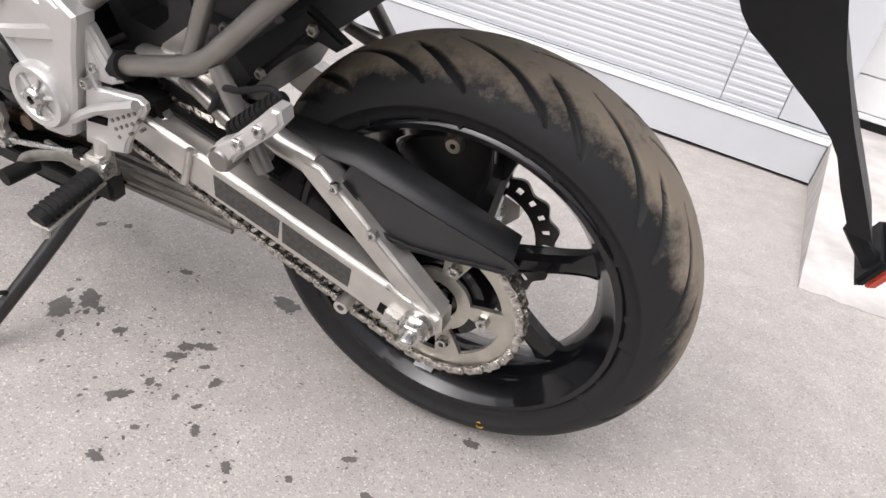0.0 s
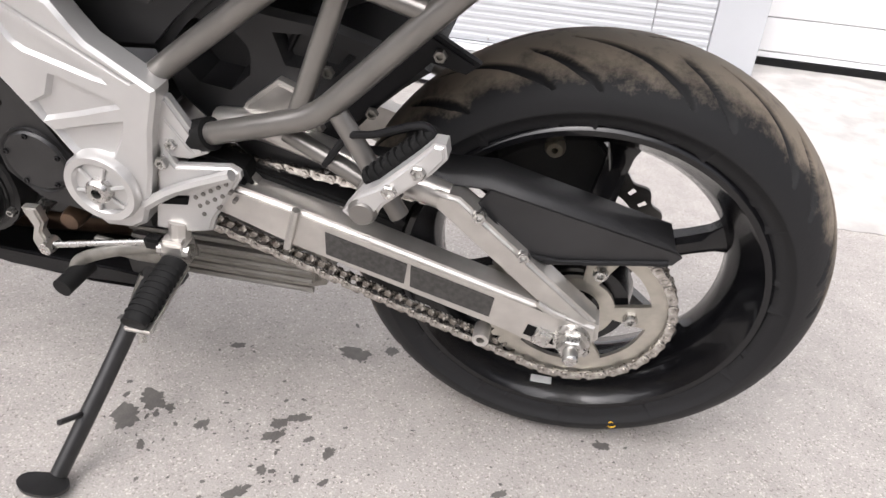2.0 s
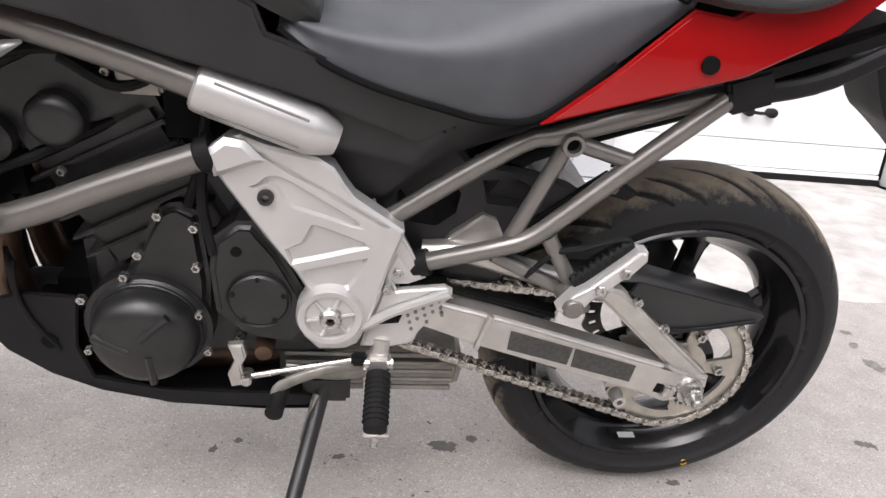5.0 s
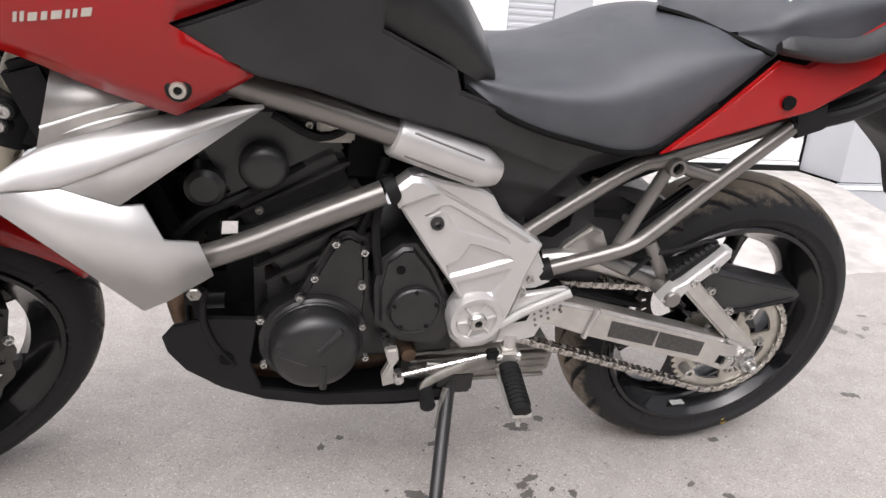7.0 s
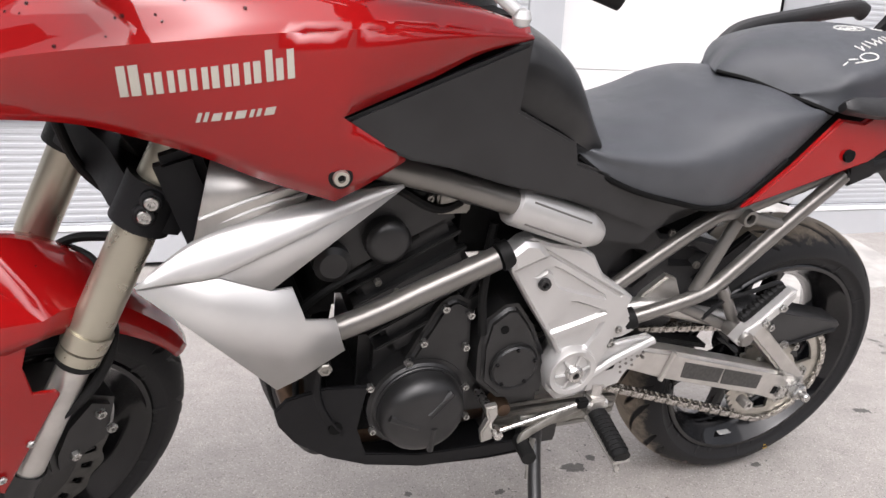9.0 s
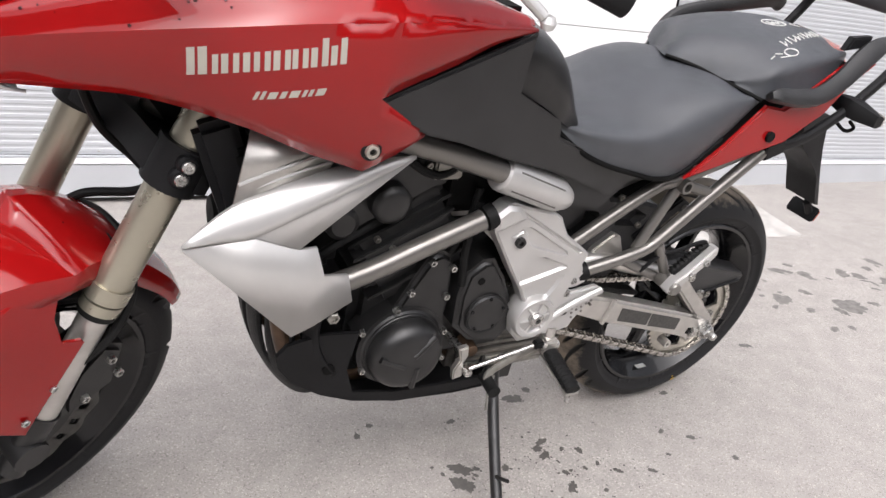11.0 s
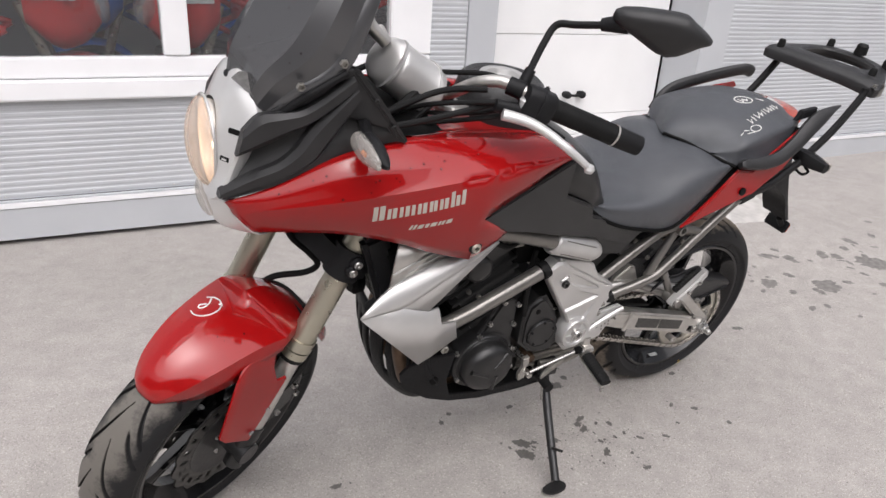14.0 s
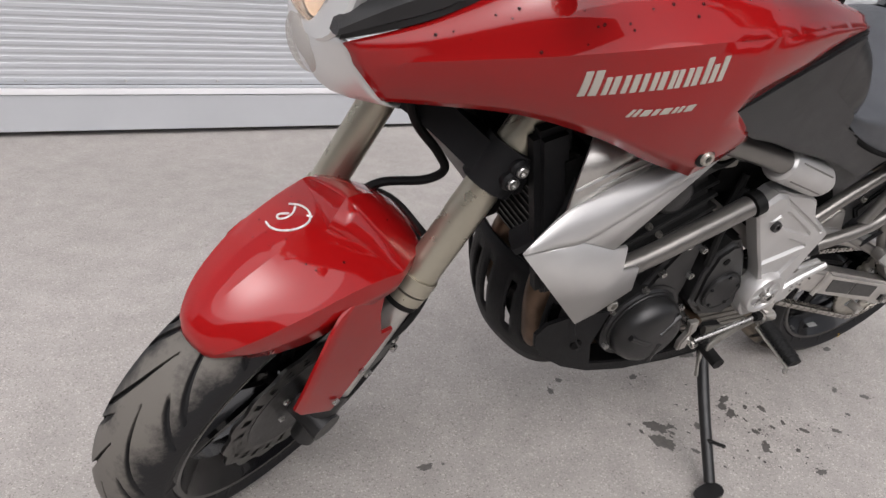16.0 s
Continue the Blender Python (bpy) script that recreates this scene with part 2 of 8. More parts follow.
def mirrored(bm):
    c = bm.copy()
    for v in c.verts:
        v.co.y = -v.co.y
    bmesh.ops.reverse_faces(c, faces=c.faces)
    return c


def smooth_line(pts, n=6, closed=False):
    """Catmull-Rom through points of any size."""
    pts = [Vector(p) for p in pts]
    out, k = [], len(pts)
    for i in range(k if closed else k - 1):
        if closed:
            p0, p1, p2, p3 = (pts[(i + j - 1) % k] for j in range(4))
        else:
            p1, p2 = pts[i], pts[i + 1]
            p0 = pts[i - 1] if i else p1 + (p1 - p2)
            p3 = pts[i + 2] if i + 2 < k else p2 + (p2 - p1)
        for s in range(n):
            t = s / n
            out.append(0.5 * ((2 * p1) + (p2 - p0) * t + (2 * p0 - 5 * p1 + 4 * p2 - p3) * t * t + (3 * p1 - p0 - 3 * p2 + p3) * t ** 3))
    if not closed:
        out.append(pts[-1])
    return out


def tube(pts, r, seg=12, n=6, closed=False, flat=1.0, bm=None):
    """A bent pipe; r is one radius or one for each end; flat squeezes it sideways."""
    bm = bm or bmesh.new()
    line = smooth_line(pts, n, closed) if n > 1 else [Vector(p) for p in pts]
    r0, r1 = (r, r) if isinstance(r, (int, float)) else r
    up, rings = None, []
    for i, p in enumerate(line):
        a = line[i - 1] if i or closed else p
        b = line[(i + 1) % len(line)] if closed or i + 1 < len(line) else p
        d = (b - a).normalized()
        up = (Vector((0, 0, 1)) if abs(d.z) < 0.9 else Vector((0, 1, 0))) if up is None else up
        side = d.cross(up).normalized()
        up = side.cross(d).normalized()
        rad = r0 + (r1 - r0) * i / max(1, len(line) - 1)
        rings.append([bm.verts.new(p + rad * (math.cos(2 * math.pi * j / seg) * side * flat + math.sin(2 * math.pi * j / seg) * up)) for j in range(seg)])
    m = len(rings)
    for i in range(m if closed else m - 1):
        q, w = rings[i], rings[(i + 1) % m]
        for j in range(seg):
            bm.faces.new((q[j], q[(j + 1) % seg], w[(j + 1) % seg], w[j]))
    if not closed:
        bm.faces.new(rings[0][::-1])
        bm.faces.new(rings[-1])
    return bm


def plate(outline, lat, thick, bevel=0.003, round_n=0, seg=2, bm=None):
    """A cut sheet standing along the bike: outline in (x, z); lat(x, z) or a number is its outer face; it grows by thick towards +y."""
    own = bmesh.new()
    pts = [tuple(p) for p in (smooth_line(outline, round_n, True) if round_n else outline)]
    f = lat if callable(lat) else (lambda x, z: lat)
    face = own.faces.new([own.verts.new((x, f(x, z), z)) for x, z in pts])
    ext = bmesh.ops.extrude_face_region(own, geom=[face])
    bmesh.ops.translate(own, verts=[v for v in ext["geom"] if isinstance(v, bmesh.types.BMVert)], vec=(0, thick, 0))
    if bevel:
        rim = [e for e in own.edges if len(e.link_faces) == 2 and face in e.link_faces]
        bmesh.ops.bevel(own, geom=rim, offset=bevel, segments=seg, affect="EDGES", clamp_overlap=True)
    if bm is None:
        return own
    me = bpy.data.meshes.new("tmp")
    own.to_mesh(me)
    own.free()
    bm.from_mesh(me)
    bpy.data.meshes.remove(me)
    return bm


def inset(poly, d):
    """A polygon in the plane shrunk by d along its corners' bisectors."""
    pts = [Vector((p[0], p[1])) for p in poly]
    area = sum(a.x * b.y - b.x * a.y for a, b in zip(pts, pts[1:] + pts[:1]))
    sign = 1 if area > 0 else -1
    out = []
    for i, p in enumerate(pts):
        e0, e1 = (p - pts[i - 1]).normalized(), (pts[(i + 1) % len(pts)] - p).normalized()
        n0, n1 = Vector((-e0.y, e0.x)) * sign, Vector((-e1.y, e1.x)) * sign
        b = (n0 + n1)
        b = b.normalized() if b.length > 1e-6 else n0
        out.append(p + b * d / max(0.45, b.dot(n0)))
    return out


def pressed(outline, fields, lat, thick, rim=0.004, fall=0.004):
    """A pressed sheet along the bike: outline in (x, z), outer face at lat; each field is (polygon, depth, slope width), sunk by depth."""
    co, faces, level = [], [], {}

    def add(poly, z):
        base = len(co)
        for p in poly:
            level[len(co)] = z
            co.append(Vector((p[0], p[1])))
        faces.append(list(range(base, len(co))))

    add(outline, fall)
    add(inset(outline, rim), 0.0)
    for poly, depth, wide in fields:
        add(poly, 0.0)
        add(inset(poly, wide), depth)
    vs, _, fs, ov, _, _ = delaunay_2d_cdt(co, [], faces, 1, 1e-5)
    bm = bmesh.new()
    made = []
    for v, src in zip(vs, ov):
        z = level.get(src[0], 0.0) if src else 0.0
        made.append(bm.verts.new((v.x, lat + z, v.y)))
    for f in fs:
        bm.faces.new([made[i] for i in f])
    bmesh.ops.recalc_face_normals(bm, faces=bm.faces)
    edge = [e for e in bm.edges if e.is_boundary]
    ext = bmesh.ops.extrude_edge_only(bm, edges=edge)
    low = [v for v in ext["geom"] if isinstance(v, bmesh.types.BMVert)]
    for v in low:
        v.co.y = lat + thick
    bmesh.ops.holes_fill(bm, edges=[e for e in bm.edges if e.is_boundary], sides=0)
    return bm


def lathe(profile, centre, seg=64, arc=None, bm=None, axis="y"):
    """Turns (radius, along) about an axis through centre; closed profile if first equals last."""
    bm = bm or bmesh.new()
    c = Vector(centre)
    rings = []
    for i in range(seg):
        a = 2 * math.pi * i / seg
        ring = []
        for r, y in profile:
            p = {"y": (r * math.cos(a), y, r * math.sin(a)), "z": (r * math.cos(a), r * math.sin(a), y), "x": (y, r * math.cos(a), r * math.sin(a))}[axis]
            ring.append(bm.verts.new(c + Vector(p)))
        rings.append(ring)
    for i in range(seg):
        q, w = rings[i], rings[(i + 1) % seg]
        for j in range(len(profile) - 1):
            if profile[j][0] < 1e-6 and profile[j + 1][0] < 1e-6:
                continue
            bm.faces.new((q[j], q[j + 1], w[j + 1], w[j]))
    bmesh.ops.remove_doubles(bm, verts=bm.verts, dist=1e-5)
    return bm


def box(size, centre, bevel=0.003, turn=None, bm=None, seg=2):
    own = bmesh.new()
    bmesh.ops.create_cube(own, size=1.0, matrix=Matrix.Diagonal((*size, 1)))
    if bevel:
        bmesh.ops.bevel(own, geom=own.edges[:], offset=bevel, segments=seg, affect="EDGES", clamp_overlap=True)
    m = Matrix.Translation(centre) @ (turn if turn is not None else Matrix())
    bmesh.ops.transform(own, matrix=m, verts=own.verts)
    if bm is None:
        return own
    me = bpy.data.meshes.new("tmp")
    own.to_mesh(me)
    own.free()
    bm.from_mesh(me)
    bpy.data.meshes.remove(me)
    return bm


def skin(rows, closed=False, caps=False, bm=None):
    """Quads between rows of points of equal length."""
    bm = bm or bmesh.new()
    vs = [[bm.verts.new(p) for p in row] for row in rows]
    n = len(vs[0])
    for a, b in zip(vs, vs[1:]):
        for j in range(n if closed else n - 1):
            k = (j + 1) % n
            bm.faces.new((a[j], a[k], b[k], b[j]))
    if caps:
        bm.faces.new(vs[0][::-1])
        bm.faces.new(vs[-1])
    return bm


def loft(stations, n_along=5, n_round=4, closed=False, caps=False):
    """A smooth skin through cross-sections given as lists of (x, y, z)."""
    k = len(stations[0])
    rails = [smooth_line([s[j] for s in stations], n_along) for j in range(k)]
    rows = []
    for i in range(len(rails[0])):
        row = [r[i] for r in rails]
        rows.append(smooth_line(row, n_round, closed) if n_round > 1 else row)
    return skin(rows, closed, caps)


def thicken(ob, t, offset=-1.0):
    md = ob.modifiers.new("thickness", "SOLIDIFY")
    md.thickness, md.offset = t, offset
    return ob


def bolt(p, r=0.007, h=0.006, side=-1, hexed=True):
    """A socket screw head standing out along y."""
    x, y, z = p
    prof = [(0, y + side * h * 0.4), (r * 0.5, y + side * h * 0.4), (r * 0.5, y + side * h), (r * 0.85, y + side * h), (r, y + side * h * 0.7), (r, y), (0, y)]
    bm = lathe([(q, w) for q, w in prof], (x, 0, z), 6 if hexed else 14)
    return bm

# ---------------------------------------------------------------- the place
WALL_Y, WALL_SLOPE = 2.10, -0.10


def on_wall(bm):
    """From (along, depth behind the wall's foot, height) to the yard."""
    for v in bm.verts:
        v.co.y += WALL_Y + WALL_SLOPE * v.co.x
    return bm


def structure(name, bm, material, label, sharp=32, parent=None):
    return tagged(part(name, bm, material, parent, "", sharp), label, kind="structure")


def ground_z(y):
    """The yard falls gently towards the building."""
    return -0.079 * max(0.0, min(y, 2.2) - 0.65)


def ground_sheet():
    bm = bmesh.new()
    xs = [-300, -40, -8, -4, -2.5, -1, 0.5, 2, 4, 8, 40, 300]
    rows = [[(x, y, ground_z(y)) for x in xs] for y in (-300, -40, -8, -4, -2, 0, 0.65, 1.2, 1.7, 2.2, 4, 8, 40, 300)]
    return skin(rows, bm=bm)


structure("ground", ground_sheet(), M_GROUND, "pale grey worn asphalt yard with gritty aggregate")


def ribbed(x0, x1, z0, z1, depth=0.03, pitch=0.0285, h=0.0026):
    """Wall sheet with fine level ribs, with its back closed."""
    prof, z = [], z0
    while z < z1 - 1e-6:
        for dz, o in ((0, 0), (0.30, 0), (0.42, -h), (0.88, -h), (1.0, 0)):
            zz = min(z1, z + dz * pitch)
            if not prof or zz > prof[-1][1] + 1e-6:
                prof.append((depth + o, zz))
        z += pitch
    prof = prof + [(depth + 0.06, z1), (depth + 0.06, z0)]
    rows = [[(x, o, z) for o, z in prof] for x in (x0, x1)]
    bm = skin(rows, closed=True, caps=True)
    return on_wall(bm)


def slab(x0, x1, o0, o1, z0, z1, bevel=0.002):
    return on_wall(box((x1 - x0, o1 - o0, z1 - z0), ((x0 + x1) / 2, (o0 + o1) / 2, (z0 + z1) / 2), bevel))


TOP = 3.3
# Unseen dark walls, added to block low sky and darken reflections on the bike.
M_FAR = mat("unseen_wall_grey", (0.15, 0.145, 0.14), 0.85, 0, 0.25, 1.5, 0.2, 30)
structure("wall_opposite", box((46, 0.3, 4.6), (0, -10, 2.3), 0), M_FAR, "plain unseen wall across the yard, added to darken reflections")
structure("wall_yard_west", box((0.3, 13.2, 4.6), (-15, -3.4, 2.3), 0), M_FAR, "plain unseen wall closing the yard, added to darken reflections")
structure("wall_yard_east", box((0.3, 13.2, 4.6), (17, -3.4, 2.3), 0), M_FAR, "plain unseen wall closing the yard, added to darken reflections")
structure("wall_west", ribbed(-7.0, -2.36, 0.09, TOP), M_PANEL, "grey ribbed metal wall panel", 20)
structure("wall_under_window", ribbed(-2.36, 0.319, 0.09, 0.537), M_PANEL, "grey ribbed metal wall panel under the shop window", 20)
structure("wall_middle", ribbed(0.322, 0.54, 0.09, TOP), M_PANEL, "narrow grey ribbed metal wall panel beside the window", 20)
structure("wall_east", ribbed(2.49, 9.0, 0.09, TOP, pitch=0.0285), M_PANEL, "wide grey ribbed roller shutter", 20)
structure("trim_corner", slab(0.543, 0.722, 0.018, 0.42, 0.093, TOP), M_PANEL, "smooth grey metal corner trim")
structure("trim_jamb", slab(2.256, 2.487, 0.018, 0.42, 0.093, TOP), M_PANEL, "smooth grey metal door jamb trim")
structure("trim_over_window", slab(-2.36, 0.319, 0.03, 0.09, 2.2, TOP), M_PANEL, "grey wall above the shop window")
structure("lintel", slab(0.725, 2.253, 0.03, 0.42, 2.42, TOP), M_PANEL, "grey lintel over the white door")
# Black slabs added so the gap under the skirting stays shadow-dark.
structure("wall_foot", slab(-7, 0.64, 0.125, 0.4, -0.2, 0.085, 0), M_DARK, "black backing behind the skirting, standing for shade in the gap below")
structure("wall_foot_east", slab(2.3, 9, 0.125, 0.4, -0.2, 0.085, 0), M_DARK, "black backing behind the skirting, standing for shade in the gap below")
for nm, a, b in (("skirting_west", -7.0, 0.735), ("skirting_east", 2.245, 9.0)):
    sk = structure(nm, slab(a, b, 0.0, 0.12, -0.098, 0.053), M_PANEL, "smooth grey metal skirting at the wall foot")
    structure("ledge", slab(a - 0.004, b + 0.004, -0.006, 0.034, 0.056, 0.080, 0.002), M_PVC, "white folded metal ledge strip", parent=sk)
    structure("ledge_sheet", slab(a + 0.003, b - 0.003, 0.0, 0.028, 0.082, 0.088, 0.001), M_PANEL, "", parent=sk)
    for i in range(int((b - a) / 0.36)):
        x = a + 0.2 + 0.36 * i
        part("rivet", on_wall(lathe([(0, -0.003), (0.0035, -0.002), (0.005, 0.0), (0, 0.0)], (x, 0.021, 0.106), 8)), M_STEEL, sk)

# shop window
win = tagged(new("window_1"), "white plastic shop window with red machines behind the glass", kind="structure")
part("window_frame", slab(-2.36, 0.319, 0.012, 0.075, 0.636, 0.728, 0.006), M_PVC, win, "white bottom rail")
part("window_sill", slab(-2.38, 0.325, -0.012, 0.07, 0.542, 0.633, 0.008), M_PVC, win, "white sill")
part("window_frame", slab(-2.36, 0.319, 0.012, 0.075, 2.08, 2.197, 0.006), M_PVC, win, "white top rail")
part("mullion", slab(-1.025, -0.910, 0.010, 0.075, 0.731, 2.077, 0.006), M_PVC, win)
part("window_frame", slab(0.09, 0.319, 0.010, 0.075, 0.731, 2.077, 0.006), M_PVC, win)
part("window_frame", slab(-2.36, -2.25, 0.010, 0.075, 0.731, 2.077, 0.006), M_PVC, win)
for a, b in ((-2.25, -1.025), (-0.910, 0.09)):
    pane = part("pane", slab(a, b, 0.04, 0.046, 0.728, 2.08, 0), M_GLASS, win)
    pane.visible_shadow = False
for p in win.children:
    p["kind"] = "structure"

# shop room behind the window
M_ROOM = mat("pale_room_paint", (0.80, 0.79, 0.77), 0.7, 0, 0.05, 3)
structure("shop_floor", slab(-3.2, 1.2, 0.5, 3.5, 0.0, 0.05, 0), M_DAMP, "grey shop floor")
structure("shop_wall_back", slab(-3.2, 1.2, 3.5, 3.6, 0.0, 2.6, 0), M_ROOM, "pale back wall of the shop")
structure("shop_wall_side", slab(-3.3, -3.2, 0.6, 3.6, 0.0, 2.6, 0), M_ROOM, "pale side wall of the shop")
structure("shop_wall_inner", slab(1.2, 1.3, 0.6, 3.6, 0.0, 2.6, 0), M_ROOM, "pale side wall of the shop")
structure("shop_ceiling", slab(-3.3, 1.3, 0.1, 3.6, 2.6, 2.7, 0), M_ROOM, "pale shop ceiling")

# white door
door = tagged(new("door_1"), "white panelled metal door, closed", kind="structure")
for a, b in ((0.143, 0.277), (0.280, 0.80), (0.803, 1.325), (1.328, 1.85), (1.853, 2.42)):
    part("door_panel", slab(0.722, 2.243, 0.322, 0.40, a, b, 0.004), M_WHITE, door)
part("bottom_rail", slab(0.722, 2.243, 0.316, 0.40, 0.118, 0.140, 0.002), M_PVC, door)
part("rubber_seal", slab(0.722, 2.25, 0.310, 0.40, 0.080, 0.116, 0.002), M_RUBBER, door)
part("edge_gap", slab(2.244, 2.254, 0.318, 0.40, 0.12, 2.42, 0), M_DARK, door)
hx, hz = 1.53, 0.420
hb = tube([(hx - 0.05, 0.275, hz), (hx, 0.270, hz - 0.003), (hx + 0.05, 0.275, hz)], 0.0085, 10)
handle = part("door_handle", on_wall(hb), M_PLASTIC, door, "black bow handle")
for s in (-1, 1):
    bmh = lathe([(0, 0.262), (0.012, 0.264), (0.022, 0.272), (0.025, 0.282), (0.020, 0.32), (0, 0.32)], (hx + s * 0.058, 0, hz), 16)
    part("rose", on_wall(bmh), M_PLASTIC, handle)
for p in door.children_recursive:
    p["kind"] = "structure"

# concrete ramp in front of the door
def ramp_mesh():
    xs = [0.625 + (1.95 - 0.625) * i / 40 for i in range(41)]
    rows = []
    for x in xs:
        front = 0.97 - 0.10 * (x - 0.62) + 0.02 * math.sin(x * 9) + random.uniform(-0.008, 0.008)
        wall = WALL_Y + WALL_SLOPE * x
        k = (x - 0.625) / 1.325
        low = ground_z(front) + 0.002
        row = []
        for s in (0, 0.03, 0.1, 0.25, 0.5, 0.75, 1.0):
            row.append((x + (0.115 + 0.17 * k) * s, front + (wall - front) * s, low + (0.084 - low) * s ** 0.8 + random.uniform(-0.002, 0.002)))
        row.append((x + 0.115 + 0.17 * k, wall + 0.34, 0.086))
        rows.append(row)
    bm = skin(rows)
    ext = bmesh.ops.extrude_edge_only(bm, edges=[e for e in bm.edges if e.is_boundary])
    for v in ext["geom"]:
        if isinstance(v, bmesh.types.BMVert):
            v.co.z = -0.18
    return bm


structure("ramp", ramp_mesh(), M_RAMP, "pale rough concrete ramp rising to the white door", 40)


# wet marks on the ground
def blobs(marks, seed, z):
    rng = random.Random(seed)
    bm = bmesh.new()
    for x, y, r in marks:
        n = 32
        ph = [rng.uniform(0, 6.28) for _ in range(4)]
        st, an = rng.uniform(0.55, 0.95), rng.uniform(0, 3.14)
        ring = []
        for i in range(n):
            a = 2 * math.pi * i / n
            rr = 0.74 * r * (1 + 0.22 * math.sin(2 * a + ph[0]) + 0.11 * math.sin(5 * a + ph[1]) + 0.10 * math.sin(11 * a + ph[2]) + rng.uniform(-0.17, 0.17))
            u, w = rr * math.cos(a), rr * math.sin(a) * st
            ring.append(bm.verts.new((x + u * math.cos(an) - w * math.sin(an), y + u * math.sin(an) + w * math.cos(an), ground_z(y + u * math.sin(an) + w * math.cos(an)) + z + rng.uniform(0, 0.0003))))
        bm.faces.new(ring)
    return bm


rng = random.Random(5)
drops = [(-0.513, 0.078, 0.014), (-0.316, 0.106, 0.030), (-0.258, 0.128, 0.018), (-0.600, -0.120, 0.034), (-0.581, -0.078, 0.032), (-0.550, -0.167, 0.013), (-0.487, -0.110, 0.015), (-0.379, -0.108, 0.021), (-0.379, -0.082, 0.017), (-0.355, -0.064, 0.019), (-0.327, -0.103, 0.010), (-0.371, -0.173, 0.012), (-0.388, -0.215, 0.022), (-0.292, -0.122, 0.016), (-0.320, -0.177, 0.008), (-0.283, -0.175, 0.010)]
drops += [(-0.326, -0.251, 0.009), (-0.256, -0.212, 0.013), (-0.332, -0.315, 0.015), (-0.100, -0.214, 0.009), (-0.047, -0.140, 0.013), (0.005, -0.186, 0.017), (0.094, -0.015, 0.015), (0.572, 0.094, 0.024), (-0.547, -0.090, 0.011), (-0.697, 0.131, 0.013), (-0.738, 0.105, 0.012), (-1.110, 0.002, 0.017), (-0.181, -0.242, 0.013), (0.046, -0.285, 0.013)]
for x, y, r in list(drops):
    for _ in range(5):
        drops.append((x + rng.gauss(0, 1.5 * r), y + rng.gauss(0, 1.2 * r), rng.uniform(0.08, 0.32) * r))
for _ in range(45):
    drops.append((rng.gauss(-0.42, 0.16), rng.gauss(-0.14, 0.10), rng.uniform(0.0015, 0.005)))
for _ in range(40):
    drops.append((rng.uniform(-1.6, 0.8), rng.uniform(-0.7, 0.5), rng.uniform(0.0012, 0.004)))
tagged(part("water_spots", blobs(drops, 3, 0.0006), M_WET), "dark splashed water spots on the asphalt", "water spot", kind="stuff")
pud = []
for _ in range(95):
    x = rng.uniform(0.85, 2.9)
    pud.append((x, 0.33 - 0.10 * (x - 1.0) + rng.gauss(0, 0.17), rng.uniform(0.008, 0.045)))
pud += [(1.28, 0.17, 0.10), (1.75, 0.22, 0.13), (2.1, 0.10, 0.16), (1.6, 0.40, 0.06), (1.05, 0.30, 0.06), (2.5, 0.1, 0.14)]
tagged(part("damp_patch", blobs(pud, 4, 0.0009), M_DAMP), "half-dried damp patches on the asphalt", "damp patch", kind="stuff")

# ---------------------------------------------------------------- the motorcycle
# x runs to the tail, -y is the side with the stand, z up; it leans on its stand
bike = tagged(new("motorcycle"), "red and silver adventure motorcycle leaning on its side stand, handlebar turned", "motorcycle")
bike.matrix_world = pose(0.0115, 0.064, 0.0017, 10.45, 0, -1.4)
REAR, FRONT = Vector((0, 0, 0.303)), Vector((-1.404, 0.008, 0.293))
R_REAR, R_FRONT = 0.303, 0.299
RAKE, STEER = radians(25), radians(29)
AX_DIR = Vector((math.sin(RAKE), 0, math.cos(RAKE)))
AX_FWD = Vector((-math.cos(RAKE), 0, math.sin(RAKE)))
AX_POINT = Vector((-1.407, 0.008, 0.290)) - 0.03 * AX_FWD
STEERED = Matrix.Translation(AX_POINT) @ Matrix.Rotation(STEER, 4, AX_DIR) @ Matrix.Translation(-AX_POINT)


def steer(bm):
    bmesh.ops.transform(bm, matrix=STEERED, verts=bm.verts)
    return bm


def st(p):
    return STEERED @ Vector(p)


def on_axis(s, fwd=0.0, lat=0.0):
    """A point of the unturned fork: s along the steering axis from the axle's height."""
    return AX_POINT + s * AX_DIR + fwd * AX_FWD + Vector((0, lat, 0))


# ---- wheels


